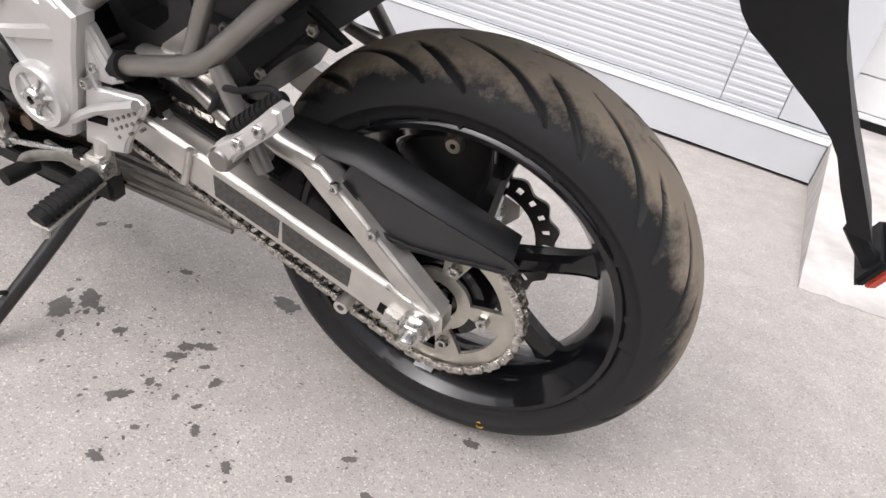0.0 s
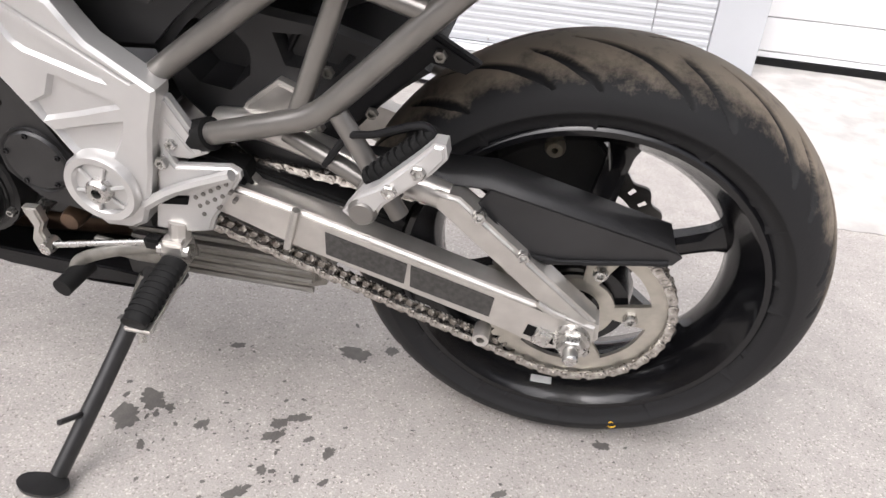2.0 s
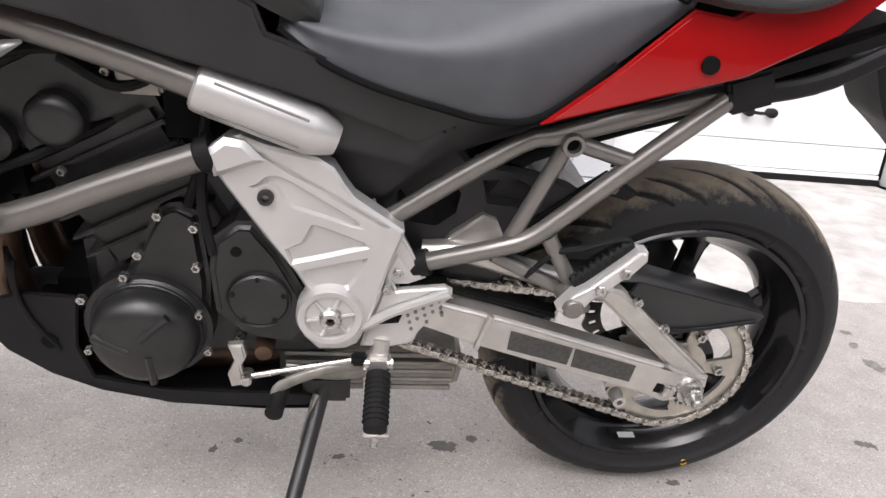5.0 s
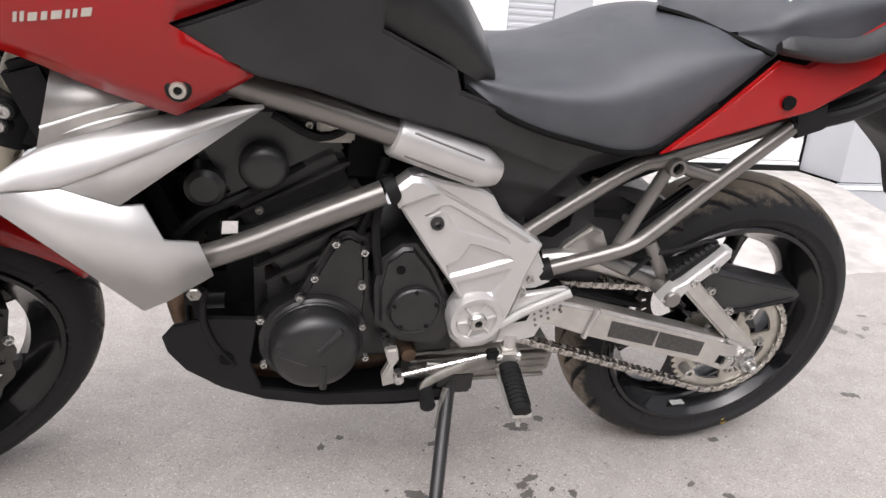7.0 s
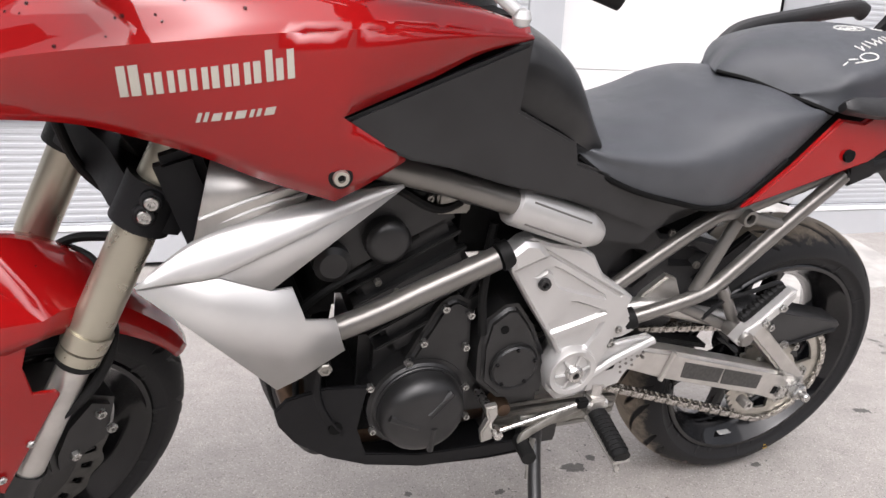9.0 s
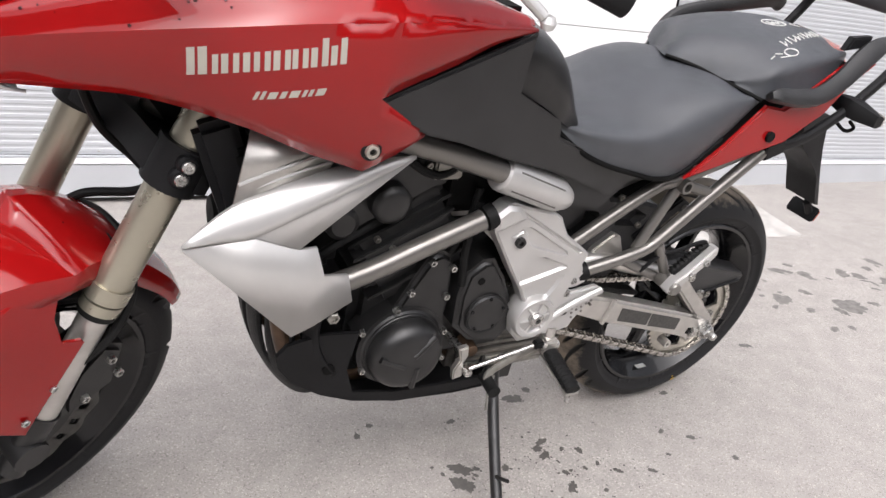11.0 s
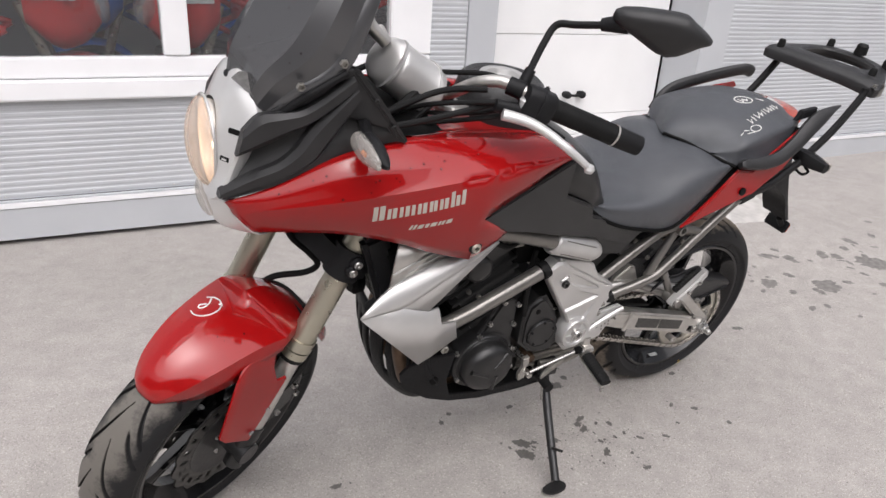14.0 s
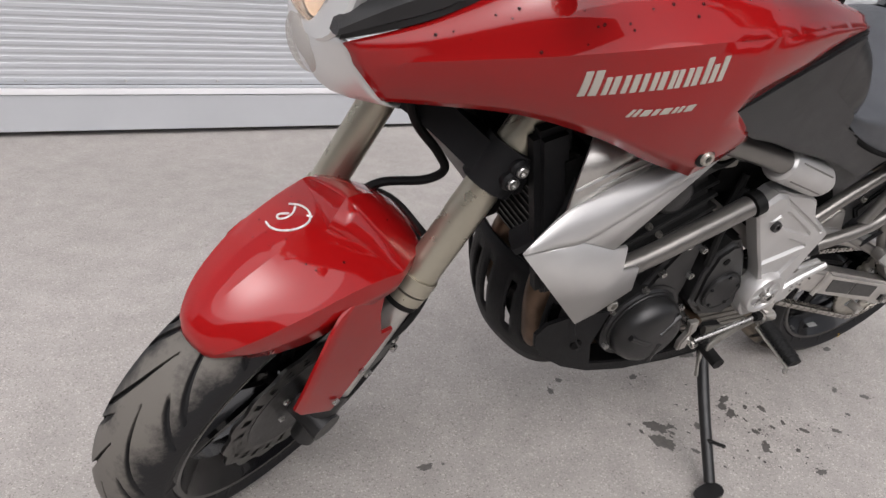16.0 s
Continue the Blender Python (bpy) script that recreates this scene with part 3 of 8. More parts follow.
def tyre_mesh(radius, half, period, kinds, seed):
    """Tyre with a tread of slanting grooves cut into its crown."""
    per = 100
    rim_r = radius * 0.735
    prof = []
    crown = 84
    for i in range(crown + 1):
        a = radians(-83 + 166 * i / crown)
        prof.append((radius - radius * 0.2 * (1 - math.cos(a)), half * math.sin(a)))
    side = [(rim_r + 0.004, 0.80), (rim_r + 0.010, 0.875), (rim_r + 0.013, 0.878), (rim_r + 0.022, 0.93), (radius * 0.82, 0.985)]
    prof = [(r, -half * y) for r, y in side] + prof + [(r, half * y) for r, y in reversed(side)]
    n = per * period
    lead = kinds[0]

    def shear(v):
        f = max(0.0, min(1.0, (abs(v) - lead[2]) / (lead[3] - lead[2])))
        return lead[4] * f + lead[5] * (1 - f) ** 3

    bm = bmesh.new()
    deep = bm.verts.layers.float.new("groove")
    rings = []
    for i in range(n):
        ring = []
        for r, y in prof:
            v = y / half
            lag = shear(v)
            u = i / per + lag
            a = 2 * math.pi * (i / n + lag / period)
            depth = 0.0
            for sgn, off, v0, v1, slope, hook, wid in kinds:
                w = v * sgn
                if v0 < w < v1:
                    f = (w - v0) / (v1 - v0)
                    c = off + slope * f + hook * (1 - f) ** 3
                    d = abs((u - c + 0.5) % 1.0 - 0.5)
                    taper = min(1, 5 * f, 5 * (1 - f))
                    k = max(0.0, min(1.0, (wid * (0.35 + 0.65 * taper) - d) / (wid * 0.4)))
                    depth = max(depth, 0.0075 * k * k * (3 - 2 * k))
            ring.append(bm.verts.new(((r - depth) * math.cos(a), y, (r - depth) * math.sin(a))))
            ring[-1][deep] = min(1.0, depth / 0.003)
        rings.append(ring)
    for i in range(n):
        q, w = rings[i], rings[(i + 1) % n]
        for j in range(len(prof) - 1):
            bm.faces.new((q[j], q[j + 1], w[j + 1], w[j]))
    return bm


def rim_mesh(radius, half):
    r = radius * 0.735
    h = half
    p = [(r + 0.006, -h * 0.84), (r + 0.008, -h * 0.80), (r + 0.004, -h * 0.74), (r - 0.010, -h * 0.70), (r - 0.022, -h * 0.45), (r - 0.030, -h * 0.2), (r - 0.030, h * 0.2), (r - 0.022, h * 0.45), (r - 0.010, h * 0.70),
         (r + 0.004, h * 0.74), (r + 0.008, h * 0.80), (r + 0.006, h * 0.84), (r + 0.002, h * 0.88), (r - 0.005, h * 0.865), (r - 0.009, h * 0.78), (r - 0.026, h * 0.5), (r - 0.040, h * 0.2), (r - 0.040, -h * 0.2), (r - 0.026, -h * 0.5), (r - 0.009, -h * 0.78), (r - 0.005, -h * 0.865), (r + 0.002, -h * 0.88)]
    return lathe(p + [p[0]], (0, 0, 0), 96)


def spoke_mesh(a, r0, r1, w0, w1, d):
    """One spoke: a bowed bar with a raised rib."""
    bm = bmesh.new()
    rows = []
    for i in range(7):
        t = i / 6
        r = r0 + (r1 - r0) * t
        w = w0 + (w1 - w0) * t + 0.012 * max(0, t - 0.8) / 0.2
        dd = d * (1.15 - 0.25 * t)
        sec = [(-w, -dd * 0.6), (-w * 0.45, -dd), (w * 0.45, -dd), (w, -dd * 0.6), (w, dd * 0.6), (w * 0.45, dd), (-w * 0.45, dd), (-w, dd * 0.6)]
        rows.append([(r * math.cos(a) - s * math.sin(a), y, r * math.sin(a) + s * math.cos(a)) for s, y in sec])
    return skin(rows, closed=True, caps=True, bm=bm)


def disc_mesh(r0, r1, y, wave=8, holes=24, t=0.005):
    """Petal brake disc with drilled holes cut right through."""
    bm = bmesh.new()
    n = 192
    rows_o, rows_i = [], []
    verts = {}
    rr = [r1, r1 - (r1 - r0) * 0.3, r0 + (r1 - r0) * 0.3, r0]
    for i in range(n):
        a = 2 * math.pi * i / n
        for k, r in enumerate(rr):
            q = r + (0.004 * math.cos(wave * a * 2) if k == 0 else 0)
            for s in (0, 1):
                verts[i, k, s] = bm.verts.new((q * math.cos(a), y + t * (s - 0.5), q * math.sin(a)))
    for i in range(n):
        j = (i + 1) % n
        for k in range(3):
            hole = k == 1 and i % 8 in (2, 3, 4) or (k == 0 and i % 8 in (6, 7) and False)
            for s in (0, 1):
                if not hole:
                    f = [verts[i, k, s], verts[j, k, s], verts[j, k + 1, s], verts[i, k + 1, s]]
                    bm.faces.new(f if s else f[::-1])
        for k in (0, 3):
            bm.faces.new((verts[i, k, 0], verts[j, k, 0], verts[j, k, 1], verts[i, k, 1]))
    return bm


def add_wheel(name, centre, radius, half, period, kinds, spokes, label, place=None, first=0.0, hub=0.045, hw=0.055, dust=(0.27, 0.225, 0.175)):
    """Wheel as a part of the motorcycle with tyre, rim, hub and spokes under it."""
    w = new(name)
    w.parent = bike
    w.matrix_local = (place if place is not None else Matrix()) @ Matrix.Translation(centre)
    tagged(w, label)
    part("tyre", tyre_mesh(radius, half, period, kinds, 1), tyre_material(name + "_tyre_rubber", radius - 0.024, radius - 0.004, dust), w, "black rubber tyre with a dusty brown tread", 60)
    part("rim", rim_mesh(radius, half), M_GLOSSBLACK, w)
    part("hub", lathe([(0.012, -hw), (hub * 0.7, -hw), (hub, -hw * 0.7), (hub * 0.9, 0), (hub, hw * 0.7), (hub * 0.7, hw), (0.012, hw), (0.012, -hw)], (0, 0, 0), 32), M_GLOSSBLACK, w)
    for i in range(spokes):
        part("spoke", spoke_mesh(first + 2 * math.pi * i / spokes, hub * 0.8, radius * 0.735 - 0.030, 0.017, 0.013, 0.014), M_GLOSSBLACK, w)
    return w


REAR_GROOVES = [(-1, 0.1, 0.10, 0.86, -0.64, 0.22, 0.076), (-1, 0.6, 0.26, 0.88, -0.48, 0.0, 0.066), (1, 0.6, 0.10, 0.86, -0.64, 0.22, 0.076), (1, 0.1, 0.26, 0.88, -0.48, 0.0, 0.066)]
rear_wheel = add_wheel("rear_wheel", REAR, R_REAR, 0.078, 12, REAR_GROOVES, 6, "black six-spoke rear wheel", first=radians(21.6))
FRONT_GROOVES = [(-1, 0.1, 0.06, 0.84, 0.65, -0.3, 0.072), (-1, 0.6, 0.34, 0.92, 0.45, 0.0, 0.062), (1, 0.6, 0.06, 0.84, 0.65, -0.3, 0.072), (1, 0.1, 0.34, 0.92, 0.45, 0.0, 0.062)]
front_wheel = add_wheel("front_wheel", FRONT, R_FRONT, 0.064, 12, FRONT_GROOVES, 6, "black six-spoke front wheel turned towards the stand side", place=STEERED, first=radians(25), hub=0.03, hw=0.045, dust=(0.15, 0.138, 0.122))
part("valve_label", box((0.030, 0.013, 0.0016), (-0.020, -0.050, -0.1958), 0.0004), M_LABEL, rear_wheel, "small white balance label")
part("balance_mark", lathe([(0.004, -0.001), (0.0065, -0.001), (0.0065, 0.001), (0.004, 0.001), (0.004, -0.001)], (0.089, -0.0755, 0.066 - 0.303), 16), M_YELLOW, rear_wheel, "yellow ring mark on the sidewall")
part("brake_disc", disc_mesh(0.075, 0.106, 0.062), M_DISC, rear_wheel, "drilled petal brake disc")
for s in (-1, 1):
    part("brake_disc", disc_mesh(0.100, 0.145, s * 0.058), M_DISC, front_wheel, "drilled petal brake disc")
    part("disc_carrier", lathe([(0.030, s * 0.055), (0.085, s * 0.052), (0.104, s * 0.056), (0.104, s * 0.061), (0.083, s * 0.058), (0.030, s * 0.062), (0.030, s * 0.055)], (0, 0, 0), 30), M_ENGINE, front_wheel)
    for i in range(5):
        a = i * 2 * math.pi / 5
        part("disc_bolt", bolt((0.045 * math.cos(a), s * 0.06, 0.045 * math.sin(a)), 0.006, 0.006, s), M_STEEL, front_wheel)
    part("axle_end", lathe([(0, s * 0.125), (0.009, s * 0.125), (0.013, s * 0.118), (0.013, s * 0.04), (0, s * 0.04)], (0, 0, 0), 16), M_STEEL, front_wheel)

# ---- sprocket and chain
CH_Y, CH_R = -0.098, 0.1145


def sprocket_mesh():
    bm = bmesh.new()
    n = 138
    t = 0.006
    rings = [(0.0, 0), (0.096, 0), (0.090, 0), (0.048, 0), (0.030, 0)]
    vs = {}
    for i in range(n):
        a = 2 * math.pi * i / n
        for k in range(5):
            r = (CH_R - (0.006 if i % 3 == 0 else -0.002)) if k == 0 else rings[k][0]
            for s in (0, 1):
                vs[i, k, s] = bm.verts.new((r * math.cos(a), CH_Y + t * (s - 0.5), r * math.sin(a)))
    for i in range(n):
        j = (i + 1) % n
        cut = 0.16 < ((i / n * 5) % 1.0) < 0.84
        for k in range(4):
            open_here = cut and k == 2
            for s in (0, 1):
                if not open_here:
                    f = [vs[i, k, s], vs[j, k, s], vs[j, k + 1, s], vs[i, k + 1, s]]
                    bm.faces.new(f)
        ks = (0, 4) + ((2, 3) if cut else ())
        for k in ks:
            bm.faces.new((vs[i, k, 0], vs[j, k, 0], vs[j, k, 1], vs[i, k, 1]))
    return bm


sprocket = part("sprocket", sprocket_mesh(), M_ZINC, rear_wheel, "dull steel rear sprocket with five openings")
part("sprocket_carrier", lathe([(0.02, -0.05), (0.066, -0.05), (0.070, -0.06), (0.064, -0.092), (0.02, -0.092), (0.02, -0.05)], (0, 0, 0), 40), M_GLOSSBLACK, rear_wheel)
for i in range(5):
    a = (i + 0.0) * 2 * math.pi / 5
    part("sprocket_nut", bolt((0.067 * math.cos(a), CH_Y - 0.003, 0.067 * math.sin(a)), 0.009, 0.011), M_STEEL, sprocket)

CS, CS_R = Vector((-0.560, CH_Y, 0.428)), 0.040


def chain_path():
    """Points of the chain's loop: round the rear sprocket, lower run, round the front one, upper run."""
    c0, c1 = Vector((0, CH_Y, 0.303)), CS
    d = (c1 - c0)
    L = d.length
    base = math.atan2(d.z, d.x)
    off = math.acos((CH_R - CS_R) / L)
    pts = []
    a_top, a_bot = base - off, base + off
    span = 2 * math.pi - 2 * off
    for i in range(80):
        a = a_bot + span * i / 79
        pts.append(c0 + CH_R * Vector((math.cos(a), 0, math.sin(a))))
    for i in range(24):
        a = a_top + 2 * off * i / 23
        pts.append(c1 + CS_R * Vector((math.cos(a), 0, math.sin(a))))
    return pts, a_top, a_bot


def link_mesh(outer):
    """Two side plates of waisted shape and two rollers."""
    p = 0.0154
    bm = bmesh.new()
    prof = []
    for sx in (1, -1):
        for k in range(5):
            a = radians(-65 + 130 * k / 4)
            prof.append((sx * (p / 2 + 0.0062 * math.cos(a)), sx * 0.0068 * math.sin(a)))
        prof.append((0, sx * 0.0048))
    y = 0.0092 if outer else 0.0068
    for s in (-1, 1):
        plate(prof, s * y - 0.001, 0.002, 0.0, bm=bm)
    for sx in (-1, 1):
        lathe([(0, -0.0115 if outer else -0.007), (0.0030, -0.0115 if outer else -0.007), (0.0030 if outer else 0.0048, 0.0), (0.0030, 0.0115 if outer else 0.007), (0, 0.0115 if outer else 0.007)], (sx * p / 2, 0, 0), 8, bm=bm)
    finish(bm)
    me = bpy.data.meshes.new("chain_link")
    bm.to_mesh(me)
    bm.free()
    me.materials.append(M_CHAIN)
    return me


def build_chain():
    holder = new("drive_chain")
    holder.parent = bike
    tagged(holder, "greasy steel roller chain")
    pts, _, _ = chain_path()
    pts.append(pts[0])
    lens = [0.0]
    for a, b in zip(pts, pts[1:]):
        lens.append(lens[-1] + (b - a).length)
    count = 2 * round(lens[-1] / 0.0154 / 2)
    pitch = lens[-1] / count
    meshes = [link_mesh(False), link_mesh(True)]

    def at(s):
        s %= lens[-1]
        for i in range(len(pts) - 1):
            if lens[i + 1] >= s:
                f = (s - lens[i]) / max(1e-9, lens[i + 1] - lens[i])
                return pts[i].lerp(pts[i + 1], f)
        return pts[-1]

    for i in range(count):
        a, b = at(i * pitch), at((i + 1) * pitch)
        o = new("chain_link", meshes[i % 2])
        o.parent = holder
        o.location = (a + b) / 2
        o.rotation_euler = (0, -math.atan2(b.z - a.z, b.x - a.x), 0)


build_chain()

# ---- swingarm


def beam(y0, y1):
    top = [(-0.50, 0.478), (-0.412, 0.449), (-0.315, 0.424), (-0.031, 0.339)]
    out = top + [(0.028, 0.322), (0.030, 0.300), (0.014, 0.280), (-0.031, 0.271), (-0.076, 0.290), (-0.331, 0.370), (-0.408, 0.400), (-0.50, 0.428)]
    return plate(out, y0, y1 - y0, 0.006, seg=3)


arm = part("swingarm", beam(-0.150, -0.118), M_ALU, bike, "silver box-section swingarm")
part("swingarm_beam", mirrored(beam(-0.150, -0.118)), M_ALU, arm)
part("cross_tube", tube([(-0.40, -0.13, 0.425), (-0.40, 0.13, 0.425)], 0.030, 20, 1), M_ALU, arm)
part("pivot_tube", tube([(-0.53, -0.13, 0.43), (-0.53, 0.13, 0.43)], 0.028, 20, 1), M_ALU, arm)
part("brace", plate([(-0.172, 0.456), (-0.166, 0.474), (-0.142, 0.470), (0.024, 0.325), (0.012, 0.316), (-0.040, 0.338)], -0.146, 0.030, 0.005, seg=3), M_ALU, arm)
part("brace_top", tube([(-0.155, -0.130, 0.460), (-0.24, -0.122, 0.475), (-0.36, -0.115, 0.505), (-0.42, -0.105, 0.50)], 0.016, 12, 5), M_ALU, arm)
part("weld_bead", tube([(-0.322, -0.152, 0.428), (-0.330, -0.152, 0.40), (-0.338, -0.152, 0.372)], 0.005, 8, 8), M_ALU, arm)
part("weld_bead", tube([(-0.045, -0.148, 0.345), (-0.030, -0.149, 0.336), (-0.012, -0.149, 0.330)], 0.004, 8, 8), M_ALU, arm)
for a, b in ((-0.292, -0.196), (-0.193, -0.094)):
    z = lambda x: 0.404 - 0.292 * (x + 0.292)
    part("decal", plate([(a + 0.001, z(a) - 0.002), (b, z(b) - 0.002), (b - 0.004, z(b) - 0.032), (a, z(a) - 0.034)], -0.1512, 0.0015, 0.0), M_DECAL, arm, "dark printed caution decal")
part("axle_slot", plate([(-0.052, 0.312), (-0.010, 0.300), (-0.014, 0.284), (-0.056, 0.296)], -0.1515, 0.002, 0.0005), M_DARK, arm)
part("adjuster_block", box((0.020, 0.012, 0.022), (-0.034, -0.153, 0.298), 0.002, Matrix.Rotation(radians(16), 4, "Y")), M_STEEL, arm)
part("axle_washer", lathe([(0.008, -0.158), (0.021, -0.158), (0.022, -0.150), (0.008, -0.150), (0.008, -0.158)], (0, 0, 0.301), 24), M_STEEL, arm)
part("axle_nut", lathe([(0, -0.172), (0.015, -0.172), (0.017, -0.169), (0.017, -0.158), (0, -0.158)], (0, 0, 0.301), 6), M_STEEL, arm)
part("axle_end", lathe([(0, -0.188), (0.0075, -0.188), (0.009, -0.185), (0.009, -0.17), (0, -0.17)], (0, 0, 0.301), 14), M_STEEL, arm)
part("axle", tube([(0, -0.155, 0.303), (0, 0.155, 0.303)], 0.011, 14, 1), M_STEEL, arm)
part("chain_slider", plate([(-0.50, 0.470), (-0.40, 0.456), (-0.22, 0.408), (-0.22, 0.400), (-0.41, 0.444), (-0.50, 0.458)], -0.118, 0.03, 0.003), M_RUBBER, arm)
part("bobbin_mount", lathe([(0.005, -0.155), (0.010, -0.155), (0.010, -0.13), (0.005, -0.13), (0.005, -0.155)], (-0.105, 0, 0.276), 14), M_ALU, arm)

# chain guard
guard_pts = [(-0.126, 0.452), (-0.112, 0.476), (0.090, 0.427), (0.098, 0.420), (0.090, 0.408), (-0.042, 0.384), (-0.058, 0.392)]
cg = part("chain_guard", plate(guard_pts, lambda x, z: -0.128 + 0.02 * max(0, (x + 0.1)), 0.004, 0.0015), M_COVER, bike, "black plastic chain guard")
part("guard_top", skin([[(-0.30, -0.120, 0.470), (-0.112, -0.1275, 0.477), (0.090, -0.124, 0.428)], [(-0.30, -0.075, 0.474), (-0.112, -0.075, 0.482), (0.085, -0.085, 0.436)]]), M_COVER, cg)
thicken(cg.children[0], 0.003)
part("guard_rib", tube([(-0.120, -0.130, 0.452), (-0.056, -0.130, 0.396), (0.085, -0.126, 0.412)], 0.003, 8, 4), M_PLASTIC, cg)
for x, z in ((-0.119, 0.456), (-0.068, 0.412)):
    part("guard_bolt", bolt((x, -0.148, z), 0.008, 0.008), M_STEEL, cg)

# ---- frame


def pipe(name, pts, r, parent=bike, label="", material=None, seg=16, n=6, both=True):
    """A frame tube, and its twin on the far side."""
    ob = part(name, tube(pts, r, seg, n), material or M_FRAME, parent, label)
    if both:
        part(name, mirrored(tube(pts, r, seg, n)), material or M_FRAME, parent, label)
    return ob


frame_ob = part("frame", tube([(-1.10, -0.105, 0.835), (-0.98, -0.145, 0.808), (-0.877, -0.160, 0.786), (-0.772, -0.164, 0.758), (-0.660, -0.164, 0.720), (-0.56, -0.155, 0.680)], 0.0185, 20), M_FRAME, bike, "gunmetal steel tube frame")
part("upper_tube", mirrored(tube([(-1.10, -0.105, 0.835), (-0.98, -0.145, 0.808), (-0.877, -0.160, 0.786), (-0.772, -0.164, 0.758), (-0.660, -0.164, 0.720), (-0.56, -0.155, 0.680)], 0.0185, 20)), M_FRAME, frame_ob)
pipe("lower_tube", [(-1.02, -0.14, 0.515), (-0.975, -0.150, 0.530), (-0.926, -0.156, 0.548), (-0.867, -0.158, 0.570), (-0.794, -0.158, 0.602), (-0.696, -0.155, 0.641)], 0.0175, frame_ob)
pipe("seat_tube", [(-0.50, -0.130, 0.540), (-0.470, -0.132, 0.561), (-0.396, -0.134, 0.617), (-0.311, -0.138, 0.678), (-0.263, -0.140, 0.692), (-0.077, -0.135, 0.752), (-0.055, -0.134, 0.760)], 0.0125, frame_ob)
pipe("sub_tube", [(-0.455, -0.128, 0.485), (-0.400, -0.140, 0.508), (-0.337, -0.150, 0.532), (-0.290, -0.152, 0.551), (-0.249, -0.152, 0.587), (-0.170, -0.152, 0.665), (-0.080, -0.152, 0.750)], 0.0125, frame_ob)
pipe("strut", [(-0.313, -0.143, 0.543), (-0.258, -0.140, 0.682)], 0.0105, frame_ob, n=1)
pipe("strut", [(-0.256, -0.140, 0.682), (-0.168, -0.150, 0.661)], 0.0105, frame_ob, n=1)
pipe("strut", [(-0.266, -0.153, 0.556), (-0.201, -0.165, 0.452)], 0.0105, frame_ob, n=1)
pipe("strut", [(-0.330, -0.135, 0.515), (-0.204, -0.155, 0.462)], 0.0100, frame_ob, n=1)
part("tube_boot", tube([(-0.468, -0.125, 0.479), (-0.415, -0.137, 0.502)], 0.0185, 16, 1), M_RUBBER, frame_ob)
part("tube_end", lathe([(0.009, -0.162), (0.0135, -0.162), (0.0145, -0.159), (0.0145, -0.12), (0.009, -0.12), (0.009, -0.162)], (-0.258, 0, 0.683), 20), M_FRAME, frame_ob)
part("tube_cap", lathe([(0, -0.152), (0.0092, -0.152), (0.0092, -0.13), (0, -0.13)], (-0.258, 0, 0.683), 16), M_DARK, frame_ob)
part("tube_bracket", box((0.055, 0.018, 0.044), (-0.058, -0.155, 0.763), 0.004, Matrix.Rotation(radians(-20), 4, "Y")), M_PLASTIC, frame_ob)
part("cross_plate", box((0.02, 0.26, 0.050), (-0.50, 0, 0.52), 0.004), M_DARK, frame_ob)

# silver side cover
COVER = [(-0.679, 0.655), (-0.661, 0.670), (-0.646, 0.674), (-0.618, 0.664), (-0.560, 0.652), (-0.540, 0.640), (-0.526, 0.618), (-0.515, 0.603), (-0.471, 0.573), (-0.452, 0.560), (-0.453, 0.552), (-0.467, 0.511), (-0.480, 0.455), (-0.493, 0.412), (-0.504, 0.385), (-0.520, 0.376), (-0.555, 0.374), (-0.575, 0.395), (-0.583, 0.425), (-0.580, 0.448), (-0.570, 0.468), (-0.587, 0.497), (-0.621, 0.544), (-0.664, 0.608), (-0.674, 0.624)]
FIELDS = [([(-0.640, 0.611), (-0.629, 0.616), (-0.618, 0.626), (-0.604, 0.628), (-0.591, 0.622), (-0.548, 0.596), (-0.507, 0.571), (-0.502, 0.561), (-0.518, 0.564), (-0.587, 0.586), (-0.598, 0.595), (-0.606, 0.611), (-0.615, 0.617), (-0.629, 0.609)], 0.005, 0.003),
          ([(-0.599, 0.529), (-0.578, 0.540), (-0.566, 0.565), (-0.552, 0.563), (-0.499, 0.542), (-0.494, 0.535), (-0.546, 0.519), (-0.591, 0.507)], 0.006, 0.004),
          ([(-0.580, 0.499), (-0.546, 0.508), (-0.495, 0.521), (-0.503, 0.496), (-0.517, 0.473), (-0.541, 0.468), (-0.559, 0.466), (-0.570, 0.478)], 0.006, 0.004),
          ([(-0.633, 0.655), (-0.624, 0.657), (-0.545, 0.611), (-0.470, 0.566), (-0.477, 0.563), (-0.550, 0.606)], 0.004, 0.002)]
cover = part("frame_cover", pressed(COVER, FIELDS, -0.167, 0.030), M_SILVER, bike, "silver painted side frame cover with pressed facets", 24)
part("frame_cover_far", mirrored(pressed(COVER, FIELDS, -0.167, 0.030)), M_SILVER, cover, "", 24)
part("tube_collar", pressed([(-0.684, 0.655), (-0.663, 0.673), (-0.640, 0.670), (-0.618, 0.647), (-0.664, 0.628), (-0.676, 0.624)], [], -0.176, 0.020, 0.007, 0.006), M_SILVER, cover)
part("tube_gaiter", tube([(-0.692, -0.1545, 0.642), (-0.676, -0.1545, 0.649)], 0.0215, 18, 1), M_RUBBER, cover)
part("cover_screw", lathe([(0, -0.167), (0.004, -0.167), (0.005, -0.174), (0.009, -0.174), (0.010, -0.171), (0.010, -0.162), (0, -0.162)], (-0.619, 0, 0.600), 18), M_ENGINE, cover, "black socket screw")
